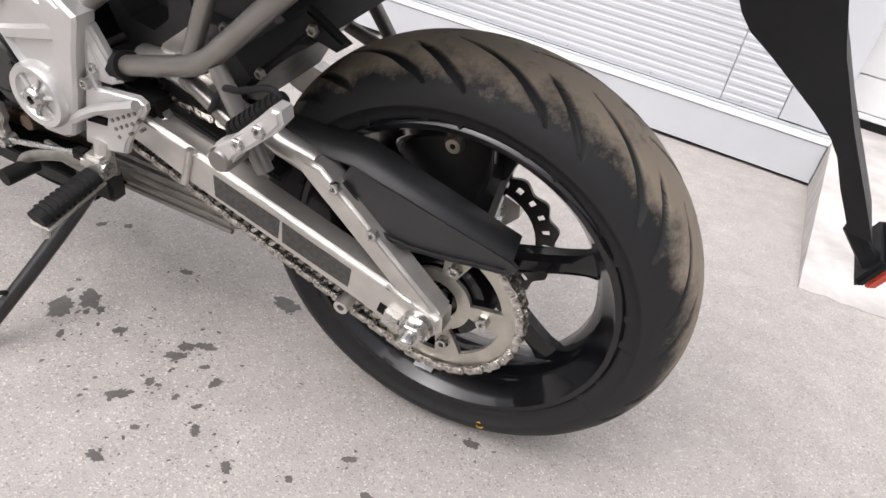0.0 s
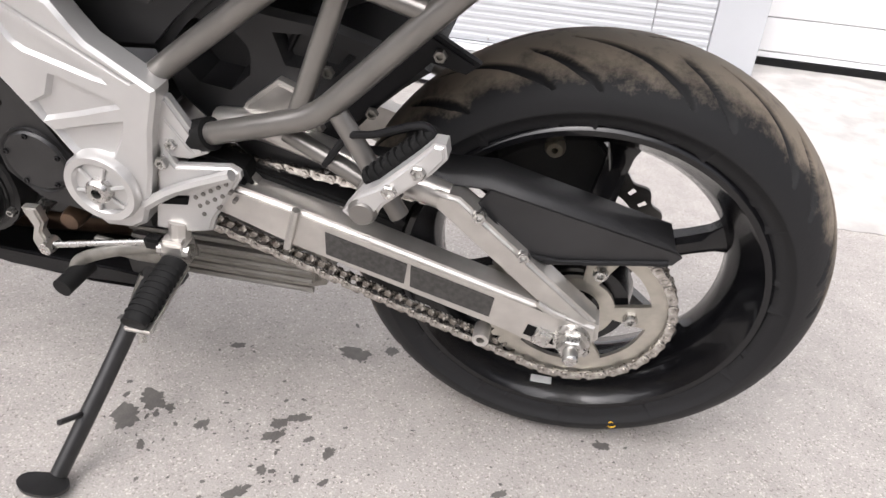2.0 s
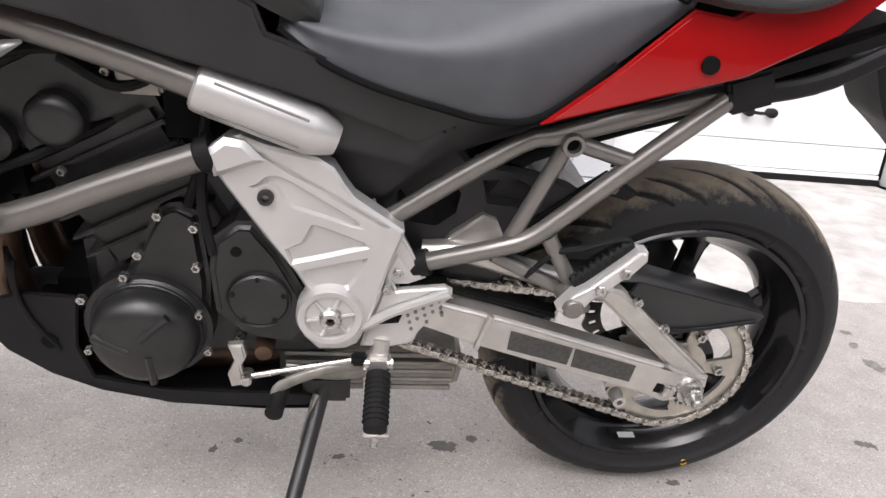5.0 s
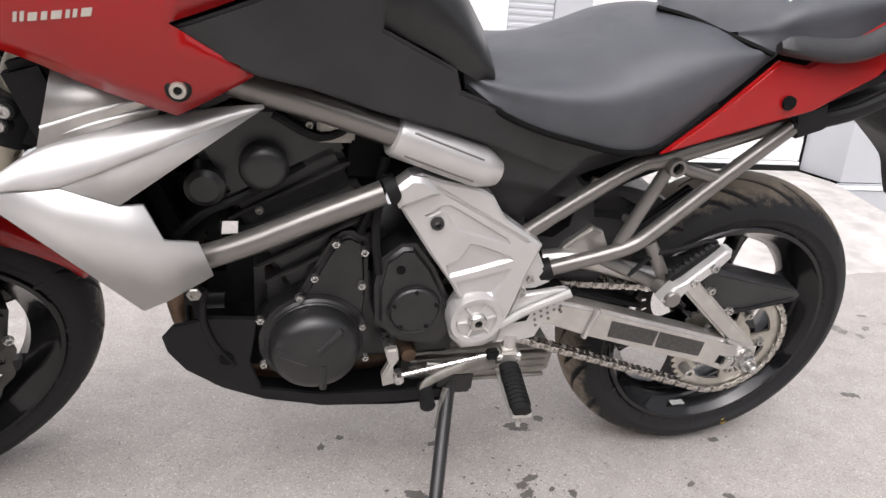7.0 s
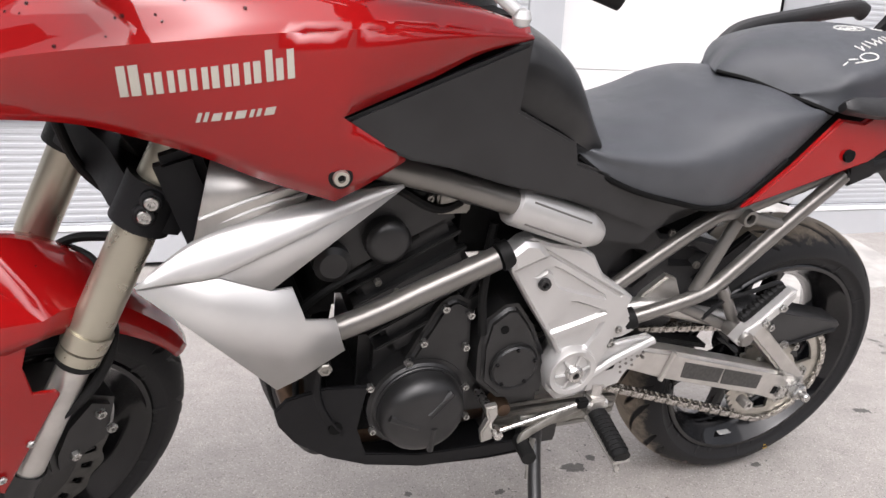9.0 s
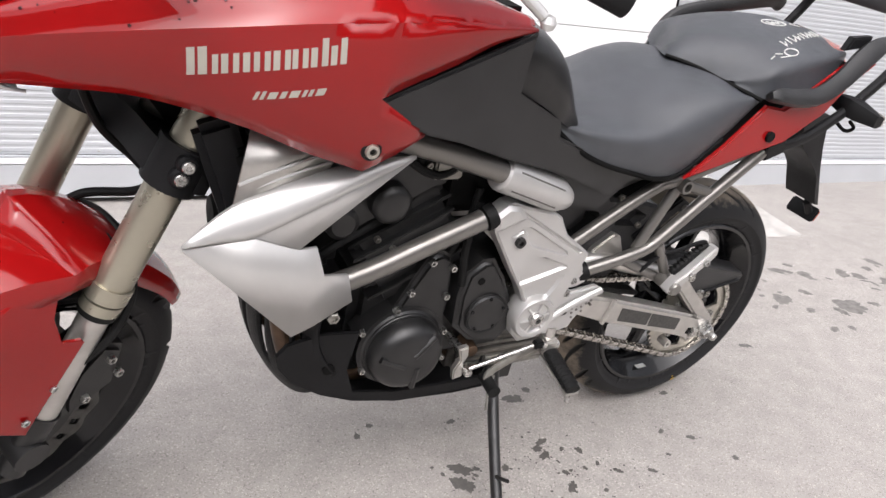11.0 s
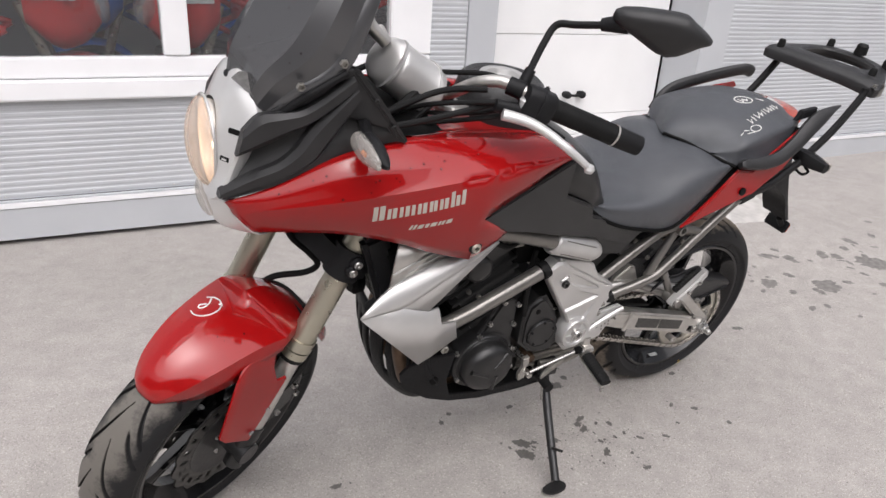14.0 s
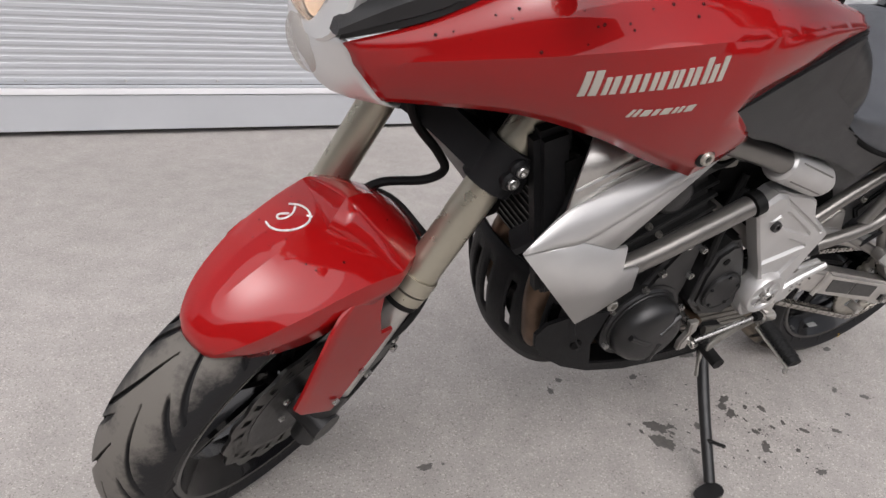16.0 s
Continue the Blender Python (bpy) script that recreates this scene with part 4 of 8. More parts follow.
piv = part("pivot_boss", lathe([(0.012, -0.174), (0.030, -0.172), (0.033, -0.177), (0.041, -0.178), (0.044, -0.172), (0.044, -0.150), (0.012, -0.150), (0.012, -0.174)], (-0.541, 0, 0.434), 40), M_SILVER, cover)
part("pivot_nut", lathe([(0.006, -0.186), (0.012, -0.186), (0.015, -0.182), (0.015, -0.165), (0.006, -0.165), (0.006, -0.186)], (-0.540, 0, 0.434), 18), M_STEEL, piv)
part("pivot_hole", lathe([(0, -0.176), (0.0065, -0.176), (0.0065, -0.17), (0, -0.17)], (-0.540, 0, 0.434), 12), M_DARK, piv)
for i in range(6):
    a = i * math.pi / 3 + 0.2
    part("pivot_rib", tube([(-0.540 + 0.014 * math.cos(a), -0.176, 0.434 + 0.014 * math.sin(a)), (-0.540 + 0.031 * math.cos(a), -0.174, 0.434 + 0.031 * math.sin(a))], 0.0028, 6, 1), M_SILVER, piv)

# silver frame pad
pa, pb = Vector((-0.692, -0.160, 0.729)), Vector((-0.538, -0.154, 0.671))
pdir = (pb - pa).normalized()
pup = Vector((0, -1, 0)).cross(pdir).normalized()
pout = pdir.cross(pup).normalized()


def pad_ring(t, r):
    c = pa.lerp(pb, t)
    return [c + r * (math.cos(q) * pup + math.sin(q) * pout) for q in [k * math.pi / 12 for k in range(24)]]


pad = part("frame_pad", loft([pad_ring(t, r) for t, r in ((0.0, 0.024), (0.02, 0.0285), (0.05, 0.030), (0.80, 0.030), (0.84, 0.029), (0.97, 0.021), (1.0, 0.018))], 1, 1, closed=True, caps=True), M_SILVER, bike, "silver plastic frame slider pad with two grooves", 28)
side = pout if pout.y < 0 else -pout
for q in (0.62, -0.55):
    off = (math.cos(q) * side + math.sin(q) * pup) * 0.0298
    part("pad_groove", tube([pa.lerp(pb, 0.12) + off, pa.lerp(pb, 0.76) + off], 0.0016, 6, 1), M_FRAME, pad)

# rider foot plate
FP = [(-0.500, 0.372), (-0.492, 0.404), (-0.468, 0.490), (-0.455, 0.466), (-0.392, 0.474), (-0.381, 0.468), (-0.381, 0.460), (-0.422, 0.397), (-0.428, 0.380), (-0.46, 0.372)]
fp = part("foot_plate", plate(FP, -0.156, 0.010, 0.004, seg=3), M_SILVER, bike, "silver rider foot plate with drilled holes")
part("heel_edge", tube([(-0.498, -0.163, 0.412), (-0.455, -0.163, 0.440), (-0.386, -0.163, 0.470)], 0.007, 8, 4), M_SILVER, fp)
for i in range(5):
    for j in range(3 - (i % 2)):
        part("drill_hole", lathe([(0, -0.1575), (0.0026, -0.1575), (0.0026, -0.15), (0, -0.15)], (-0.398 - 0.010 * i + 0.003 * j, 0, 0.452 - 0.011 * j - 0.006 * i), 10), M_FRAME, fp)
part("plate_slot", plate([(-0.480, 0.424), (-0.446, 0.428), (-0.450, 0.416), (-0.482, 0.412)], -0.1585, 0.003, 0.001), M_DARK, fp)
part("plate_screw", bolt((-0.468, -0.156, 0.470), 0.008, 0.007), M_STEEL, fp)

# black chain rub block between foot plate and swingarm
part("rub_block", plate([(-0.475, 0.455), (-0.44, 0.475), (-0.385, 0.462), (-0.375, 0.43), (-0.40, 0.395), (-0.45, 0.39)], -0.140, 0.03, 0.006), M_RUBBER, arm)
part("peg_gusset", plate([(-0.478, 0.500), (-0.462, 0.545), (-0.452, 0.545), (-0.418, 0.482), (-0.44, 0.472), (-0.474, 0.470)], -0.150, 0.012, 0.004, seg=3), M_SILVER, fp)
part("gusset_field", plate([(-0.470, 0.487), (-0.458, 0.522), (-0.432, 0.482)], -0.1525, 0.004, 0.0015), M_SILVER, fp)
part("gusset_screw", bolt((-0.455, -0.1525, 0.492), 0.007, 0.005), M_STEEL, fp)

# ---- engine
engine = part("engine", box((0.34, 0.21, 0.20), (-0.70, 0.01, 0.40), 0.02), M_ENGINE, bike, "black enamelled twin-cylinder engine")
LEANED = Matrix.Rotation(radians(-28), 4, "Y")
part("cylinder_block", box((0.17, 0.21, 0.19), (-0.79, 0.0, 0.575), 0.01, LEANED), M_ENGINE, engine)
part("cylinder_head", box((0.19, 0.24, 0.12), (-0.845, 0.0, 0.70), 0.015, LEANED), M_ENGINE, engine)
part("head_cover", box((0.15, 0.22, 0.05), (-0.880, 0.0, 0.770), 0.015, LEANED), M_ENGINE, engine)
for i in range(5):
    part("cooling_fin", box((0.185, 0.235, 0.006), (-0.772 - 0.012 * i, 0.0, 0.52 + 0.026 * i), 0.002, LEANED), M_ENGINE, engine)
part("cam_cap", lathe([(0, -0.150), (0.020, -0.150), (0.028, -0.146), (0.032, -0.14), (0.032, -0.10), (0, -0.10)], (-0.853, 0, 0.668), 28), M_ENGINE, engine)
part("cam_cap", lathe([(0, -0.145), (0.018, -0.145), (0.026, -0.14), (0.026, -0.10), (0, -0.10)], (-0.928, 0, 0.640), 24), M_ENGINE, engine)
# generator cover with three pressed vanes
GC = (-0.782, 0, 0.379)
gen = part("generator_cover", lathe([(0, -0.183), (0.025, -0.182), (0.045, -0.179), (0.056, -0.174), (0.064, -0.165), (0.069, -0.152), (0.0695, -0.140), (0.072, -0.137), (0.072, -0.10), (0, -0.10)], GC, 56), M_ENGINE, engine, "round black generator cover")
for a in (0.9, 2.9, 4.9):
    c, s = math.cos(a), math.sin(a)
    part("pressed_vane", tube([(GC[0] + 0.012 * c - 0.008 * s, -0.180, GC[2] + 0.012 * s + 0.008 * c), (GC[0] + 0.060 * c, -0.174, GC[2] + 0.060 * s)], 0.006, 8, 1), M_ENGINE, gen)
UC = [(-0.786, 0.499), (-0.770, 0.530), (-0.757, 0.553), (-0.743, 0.562), (-0.730, 0.563), (-0.708, 0.550), (-0.700, 0.450), (-0.703, 0.403), (-0.800, 0.400), (-0.866, 0.402), (-0.846, 0.428), (-0.808, 0.454)]
part("timing_cover", plate(UC, -0.128, 0.05, 0.010, seg=3), M_ENGINE, engine)
part("case_flange", plate([(GC[0] + 0.083 * math.cos(a), GC[2] + 0.083 * math.sin(a)) for a in [k * math.pi / 14 for k in range(28)]], -0.142, 0.05, 0.012, seg=3), M_ENGINE, engine)
for x, z in ((-0.755, 0.550), (-0.713, 0.535), (-0.714, 0.477), (-0.784, 0.493), (-0.805, 0.459), (-0.862, 0.422)):
    part("case_bolt", bolt((x, -0.128, z), 0.007, 0.009), M_STEEL, engine)
for x, z in ((-0.858, 0.350), (-0.712, 0.412), (-0.704, 0.352)):
    part("case_bolt", bolt((x, -0.142, z), 0.006, 0.009), M_STEEL, engine)
SP = [(-0.696, 0.480), (-0.689, 0.527), (-0.660, 0.551), (-0.638, 0.551), (-0.607, 0.510), (-0.571, 0.440), (-0.565, 0.395), (-0.588, 0.364), (-0.650, 0.375), (-0.691, 0.414)]
sp = part("sprocket_cover", plate(SP, -0.148, 0.05, 0.010, seg=3), M_ENGINE, engine, "black sprocket cover with a round lid")
part("sprocket_lid", lathe([(0, -0.154), (0.036, -0.154), (0.039, -0.151), (0.042, -0.153), (0.043, -0.146), (0, -0.146)], (-0.634, 0, 0.441), 40), M_ENGINE, sp)
for i in range(5):
    a = radians(90 + 72 * i)
    part("lid_screw", bolt((-0.634 + 0.034 * math.cos(a), -0.154, 0.441 + 0.034 * math.sin(a)), 0.0035, 0.003), M_GLOSSBLACK, sp)
part("cover_hole", lathe([(0, -0.1495), (0.007, -0.1495), (0.007, -0.14), (0, -0.14)], (-0.660, 0, 0.512), 14), M_DARK, sp)
# Black blocks added to keep see-through gaps round the engine dark.
part("thermostat_housing", box((0.12, 0.16, 0.15), (-0.945, -0.02, 0.600), 0.03), M_DARK, engine)
part("sump", box((0.13, 0.20, 0.13), (-0.880, 0.0, 0.350), 0.03), M_DARK, engine)
part("oil_filter", lathe([(0, -0.98), (0.028, -0.98), (0.034, -0.972), (0.034, -0.90), (0, -0.90)], (0, -0.02, 0.36), 24, axis="x"), M_ENGINE, engine)
part("throttle_body", tube([(-0.74, -0.08, 0.70), (-0.70, -0.08, 0.755)], 0.030, 18, 1), M_DARK, engine)
part("airbox", box((0.34, 0.22, 0.17), (-0.60, 0.0, 0.70), 0.03), M_DARK, engine)
part("battery_box", box((0.20, 0.15, 0.14), (-0.44, 0.0, 0.70), 0.02), M_PLASTIC, engine)
part("coil", box((0.05, 0.03, 0.035), (-0.76, -0.115, 0.718), 0.004), M_DULLSTEEL, engine)
part("sensor", lathe([(0, -0.14), (0.016, -0.14), (0.018, -0.125), (0.018, -0.10), (0, -0.10)], (-0.742, 0, 0.735), 18), M_ENGINE, engine)
for pts in ([(-0.97, -0.12, 0.56), (-0.93, -0.13, 0.60), (-0.88, -0.12, 0.62), (-0.80, -0.10, 0.66)], [(-0.72, -0.12, 0.56), (-0.70, -0.125, 0.62), (-0.69, -0.12, 0.68)], [(-0.69, -0.135, 0.50), (-0.70, -0.135, 0.58), (-0.69, -0.13, 0.66)], [(-0.95, -0.11, 0.72), (-0.86, -0.12, 0.745), (-0.78, -0.125, 0.735)], [(-0.84, -0.13, 0.74), (-0.78, -0.13, 0.71), (-0.72, -0.12, 0.735)]):
    part("hose", tube(pts, 0.007, 8, 5), M_RUBBER, engine)
for x, z in ((-0.795, 0.725), (-0.775, 0.745), (-0.745, 0.712), (-0.86, 0.60), (-0.83, 0.58)):
    part("head_bolt", bolt((x, -0.122, z), 0.006, 0.008), M_DULLSTEEL, engine)
# radiator
rad = part("radiator", box((0.03, 0.30, 0.28), (-1.035, 0.0, 0.63), 0.006, Matrix.Rotation(radians(-20), 4, "Y")), M_DARK, bike, "black radiator behind the front wheel")
for i in range(14):
    part("radiator_fin", box((0.004, 0.28, 0.003), (-1.058 - 0.0065 * i + 0.04, 0.0, 0.52 + 0.0175 * i), 0, Matrix.Rotation(radians(-20), 4, "Y")), M_ENGINE, rad)
part("fan_cowl", box((0.06, 0.24, 0.22), (-0.99, 0.0, 0.62), 0.02, Matrix.Rotation(radians(-20), 4, "Y")), M_DARK, rad)
part("horn", lathe([(0, -1.12), (0.030, -1.12), (0.038, -1.11), (0.034, -1.09), (0, -1.09)], (0.045, 0.05, 0.56), 24, axis="x"), M_DARK, rad)

# ---- exhaust
exh = part("exhaust", tube([(-0.90, -0.05, 0.62), (-0.955, -0.06, 0.54), (-0.978, -0.065, 0.46), (-0.965, -0.065, 0.37), (-0.93, -0.06, 0.300), (-0.82, -0.05, 0.270), (-0.60, -0.02, 0.262)], 0.023, 18), M_EXHAUST, bike, "heat-stained exhaust headers and low steel silencer")
part("header_pipe", tube([(-0.90, 0.05, 0.62), (-0.955, 0.06, 0.54), (-0.985, 0.065, 0.46), (-0.970, 0.065, 0.37), (-0.93, 0.06, 0.300), (-0.82, 0.05, 0.270), (-0.60, 0.02, 0.262)], 0.023, 18), M_EXHAUST, exh)
MUF = [(-0.62, 0.212), (-0.62, 0.288), (-0.345, 0.287), (-0.331, 0.262), (-0.336, 0.222), (-0.36, 0.213)]
muf = part("silencer", plate(MUF, -0.062, 0.20, 0.014, seg=3), M_MUFFLER, exh, "ribbed dull steel silencer box")
for i in range(5):
    z = 0.218 + 0.016 * i
    part("silencer_rib", tube([(-0.61, -0.0625, z + 0.004), (-0.35, -0.0625, z + 0.004)], 0.0045, 6, 1), M_MUFFLER, muf)

# ---- belly pan


BP = [(-1.002, 0.388), (-0.985, 0.410), (-0.930, 0.427), (-0.866, 0.426), (-0.878, 0.345), (-0.862, 0.294), (-0.770, 0.272), (-0.680, 0.268), (-0.604, 0.267), (-0.560, 0.262), (-0.560, 0.240), (-0.640, 0.236), (-0.760, 0.240), (-0.858, 0.266), (-0.920, 0.292), (-0.972, 0.328), (-0.996, 0.362)]
belly = part("belly_pan", plate(BP, lambda x, z: -0.135 + 0.10 * max(0, -0.86 - x) + 0.12 * max(0, 0.30 - z), 0.006, 0.002), M_PLASTIC, bike, "black plastic belly pan")
part("belly_side", mirrored(plate(BP, lambda x, z: -0.135 + 0.10 * max(0, -0.86 - x) + 0.12 * max(0, 0.30 - z), 0.006, 0.002)), M_PLASTIC, belly)
part("belly_floor", skin([[(x, y, z + 0.3 * abs(y) ** 1.5 * 0.4) for y in (-0.126, -0.08, -0.04, 0, 0.04, 0.08, 0.126)] for x, z in ((-0.93, 0.305), (-0.868, 0.266), (-0.770, 0.236), (-0.640, 0.226), (-0.55, 0.228))]), M_PLASTIC, belly)
# slotted bow wrapped round the headers


def belly_bow():
    cols, rows_ = 36, 10
    bm, grid = bmesh.new(), []
    for i in range(cols + 1):
        u = -1 + 2 * i / cols
        x0 = -0.986 - 0.032 * u - 0.036 * (1 - u * u)
        row = []
        for j in range(rows_ + 1):
            v = j / rows_
            x = x0 + 0.055 * (1 - v) ** 2.2 + 0.018 * v * v
            row.append(bm.verts.new((x, 0.006 + 0.140 * u, 0.246 + 0.095 * u ** 4 + (0.222 - 0.085 * u ** 4) * v)))
        grid.append(row)
    for i in range(cols):
        for j in range(rows_):
            slot = min(i, cols - 1 - i) in (3, 4, 8, 9, 13, 14) and 3 <= j <= 7
            if not slot:
                bm.faces.new((grid[i][j], grid[i + 1][j], grid[i + 1][j + 1], grid[i][j + 1]))
    return bm


thicken(part("header_bow", belly_bow(), M_PLASTIC, belly, "black slotted bow ahead of the header pipes"), 0.006)
part("belly_hole", lathe([(0, -0.1325), (0.011, -0.1325), (0.011, -0.12), (0, -0.12)], (-0.912, 0, 0.352), 14), M_DARK, belly)

# ---- stand, pegs, gear lever
stand = part("side_stand", tube([(-0.548, -0.115, 0.275), (-0.556, -0.135, 0.245), (-0.580, -0.215, 0.170), (-0.612, -0.325, 0.078)], (0.0125, 0.0112), 12, 4), M_ENGINE, bike, "black steel side stand with a flat foot")
foot_c = Vector((-0.622, -0.343, 0.066))
part("stand_foot", plate(smooth_line([(0.031, 0.0), (0.018, 0.016), (-0.016, 0.018), (-0.037, 0.005), (-0.033, -0.011), (0.0, -0.018), (0.022, -0.015)], 3, True), 0, 0.007, 0.002), M_ENGINE, stand)
fo = stand.children[-1]
fo.matrix_local = Matrix.Translation(foot_c + Vector((0, 0.002, 0.004))) @ Matrix.Rotation(radians(-10.45), 4, "X") @ Matrix.Rotation(radians(90), 4, "X")
part("stand_tang", tube([(-0.597, -0.262, 0.130), (-0.599, -0.302, 0.160)], 0.004, 8, 1), M_ENGINE, stand)
part("stand_spring", tube([(-0.558, -0.128, 0.262), (-0.575, -0.165, 0.205)], 0.007, 8, 1), M_DULLSTEEL, stand)
part("stand_bracket", box((0.07, 0.03, 0.05), (-0.545, -0.112, 0.268), 0.006), M_ENGINE, stand)


def add_peg(name, root, tip, r, label):
    p = part(name, tube([root, tip], (r, r * 0.92), 14, 1, flat=1.45), M_RUBBER, bike, label)
    d = (Vector(tip) - Vector(root))
    for i in range(9):
        c = Vector(root) + d * (0.12 + 0.09 * i)
        part("peg_rib", tube([c, c + d * 0.035], r * 1.06, 12, 1, flat=1.45), M_RUBBER, p)
    return p


lp = add_peg("rider_peg", (-0.473, -0.175, 0.341), (-0.478, -0.266, 0.325), 0.0115, "black ribbed rubber rider peg on a steel bracket")
part("peg_plate", box((0.034, 0.100, 0.006), (-0.476, -0.217, 0.322), 0.002, Matrix.Rotation(radians(10), 4, "X")), M_ALU, lp)
part("peg_bracket", box((0.034, 0.030, 0.036), (-0.474, -0.160, 0.350), 0.005), M_ALU, lp)
part("peg_arm", tube([(-0.470, -0.150, 0.385), (-0.473, -0.155, 0.352)], 0.013, 10, 1), M_ALU, lp)
part("peg_feeler", tube([(-0.478, -0.256, 0.318), (-0.478, -0.260, 0.292)], 0.005, 8, 1), M_STEEL, lp)
part("peg_spring", tube([(-0.494, -0.165, 0.352), (-0.454, -0.165, 0.352)], 0.010, 10, 1), M_STEEL, lp)
pd = Vector((0.078, 0, 0.072)).normalized()
pn = Vector((-pd.z, 0, pd.x))
p0 = Vector((-0.232, -0.190, 0.484))


def peg_at(a, b, y=-0.190):
    return p0 + pd * a + pn * b + Vector((0, y + 0.190, 0))


PC = [peg_at(a, b) for a, b in ((-0.020, 0.006), (-0.018, -0.012), (0.0, -0.018), (0.022, -0.012), (0.085, -0.012), (0.108, -0.008), (0.116, 0.004), (0.108, 0.012), (0.085, 0.010), (0.03, 0.008), (0.01, 0.012))]
pp = part("passenger_peg", plate([(q.x, q.z) for q in PC], -0.205, 0.022, 0.004, seg=3), M_SILVER, bike, "folding passenger peg, silver with a black ribbed top")
for a in (0.040, 0.078):
    q = peg_at(a, -0.002)
    part("peg_bolt", bolt((q.x, -0.205, q.z), 0.008, 0.005), M_STEEL, pp)
part("peg_rubber", tube([peg_at(0.014, 0.012, -0.180), peg_at(0.106, 0.012, -0.180)], 0.0085, 14, 1), M_RUBBER, pp)
for i in range(9):
    part("peg_rib", tube([peg_at(0.018 + 0.0095 * i, 0.014, -0.180), peg_at(0.0225 + 0.0095 * i, 0.014, -0.180)], 0.0098, 10, 1), M_RUBBER, pp)
part("peg_pin", lathe([(0, -0.208), (0.012, -0.208), (0.015, -0.203), (0.015, -0.160), (0, -0.160)], (-0.230, 0, 0.478), 16), M_FRAME, pp)
part("peg_loop", tube([(-0.285, -0.150, 0.492), (-0.255, -0.160, 0.535), (-0.225, -0.170, 0.548), (-0.180, -0.180, 0.570), (-0.166, -0.182, 0.566), (-0.160, -0.186, 0.548)], 0.004, 8, 4), M_PLASTIC, pp)
gl = part("gear_lever", tube([(-0.500, -0.158, 0.345), (-0.56, -0.168, 0.335), (-0.605, -0.172, 0.315), (-0.612, -0.178, 0.300)], 0.0085, 10, 4, flat=0.7), M_DULLSTEEL, bike, "steel gear lever with a rubber toe peg and linkage rod")
part("toe_rubber", tube([(-0.607, -0.161, 0.299), (-0.611, -0.209, 0.299)], 0.0125, 12, 1), M_RUBBER, gl)
part("linkage_rod", tube([(-0.650, -0.160, 0.321), (-0.505, -0.163, 0.356)], 0.0045, 10, 1), M_STEEL, gl)
part("rod_joint", lathe([(0, -0.172), (0.008, -0.172), (0.008, -0.150), (0, -0.150)], (-0.652, 0, 0.321), 10), M_STEEL, gl)
part("rod_joint", box((0.022, 0.016, 0.016), (-0.500, -0.164, 0.358), 0.003), M_RUBBER, gl)
part("shift_arm", plate([(-0.676, 0.372), (-0.656, 0.374), (-0.652, 0.352), (-0.660, 0.338), (-0.655, 0.305), (-0.674, 0.300), (-0.678, 0.322), (-0.668, 0.345)], -0.160, 0.012, 0.003), M_ALU, gl)
part("shift_shaft", tube([(-0.665, -0.155, 0.36), (-0.665, -0.10, 0.36)], 0.008, 10, 1), M_STEEL, gl)
part("lower_bracket", tube([(-0.60, -0.14, 0.318), (-0.52, -0.15, 0.322), (-0.46, -0.15, 0.345)], 0.012, 10, 3, flat=0.6), M_DULLSTEEL, gl)
part("oil_union", lathe([(0, -0.140), (0.012, -0.140), (0.014, -0.132), (0.014, -0.10), (0, -0.10)], (-0.632, 0, 0.345), 14), M_EXHAUST, engine)

# ---- rear suspension and inner mudguard
tray = part("under_tray", plate([(-0.560, 0.735), (-0.578, 0.660), (-0.575, 0.585), (-0.540, 0.570), (-0.470, 0.575), (-0.440, 0.606), (-0.400, 0.640), (-0.350, 0.660), (-0.270, 0.690), (-0.200, 0.735), (-0.330, 0.760)], -0.112, 0.224, 0.010, seg=2), M_COVER, bike, "black plastic tray under the seat")
for k in range(4):
    part("tray_rib", tube([(-0.545 + 0.004 * k, -0.113, 0.712 - 0.014 * k), (-0.430, -0.113, 0.706 - 0.016 * k)], 0.003, 6, 1), M_PLASTIC, tray)
part("tray_bolt", bolt((-0.470, -0.112, 0.735), 0.007, 0.005), M_STEEL, tray)
shock = part("rear_shock", tube([(-0.40, 0.06, 0.47), (-0.30, 0.06, 0.63)], 0.022, 16, 1), M_DARK, bike, "black coil-over rear shock")
for i in range(8):
    c = Vector((-0.39, 0.06, 0.485)).lerp(Vector((-0.31, 0.06, 0.61)), i / 7)
    part("spring_coil", tube([c + 0.032 * Vector((math.cos(a) * 0.85, math.sin(a), -math.cos(a) * 0.5)) for a in [j * math.pi / 4 for j in range(8)]], 0.005, 6, 2, closed=True), M_DARK, shock)
hug = part("inner_mudguard", loft([[(-0.36, -0.085, 0.50), (-0.375, -0.05, 0.53), (-0.38, 0, 0.54), (-0.375, 0.05, 0.53), (-0.36, 0.085, 0.50)], [(-0.33, -0.088, 0.60), (-0.345, -0.05, 0.63), (-0.35, 0, 0.64), (-0.345, 0.05, 0.63), (-0.33, 0.088, 0.60)], [(-0.22, -0.09, 0.66), (-0.225, -0.05, 0.69), (-0.23, 0, 0.70), (-0.225, 0.05, 0.69), (-0.22, 0.09, 0.66)], [(0.02, -0.09, 0.745), (0.02, -0.05, 0.76), (0.02, 0, 0.765), (0.02, 0.05, 0.76), (0.02, 0.09, 0.745)], [(0.16, -0.07, 0.80), (0.16, -0.05, 0.80), (0.16, 0, 0.80), (0.16, 0.05, 0.80), (0.16, 0.07, 0.80)]], 4, 3), M_PLASTIC, bike, "black inner mudguard under the seat")
thicken(hug, 0.004)
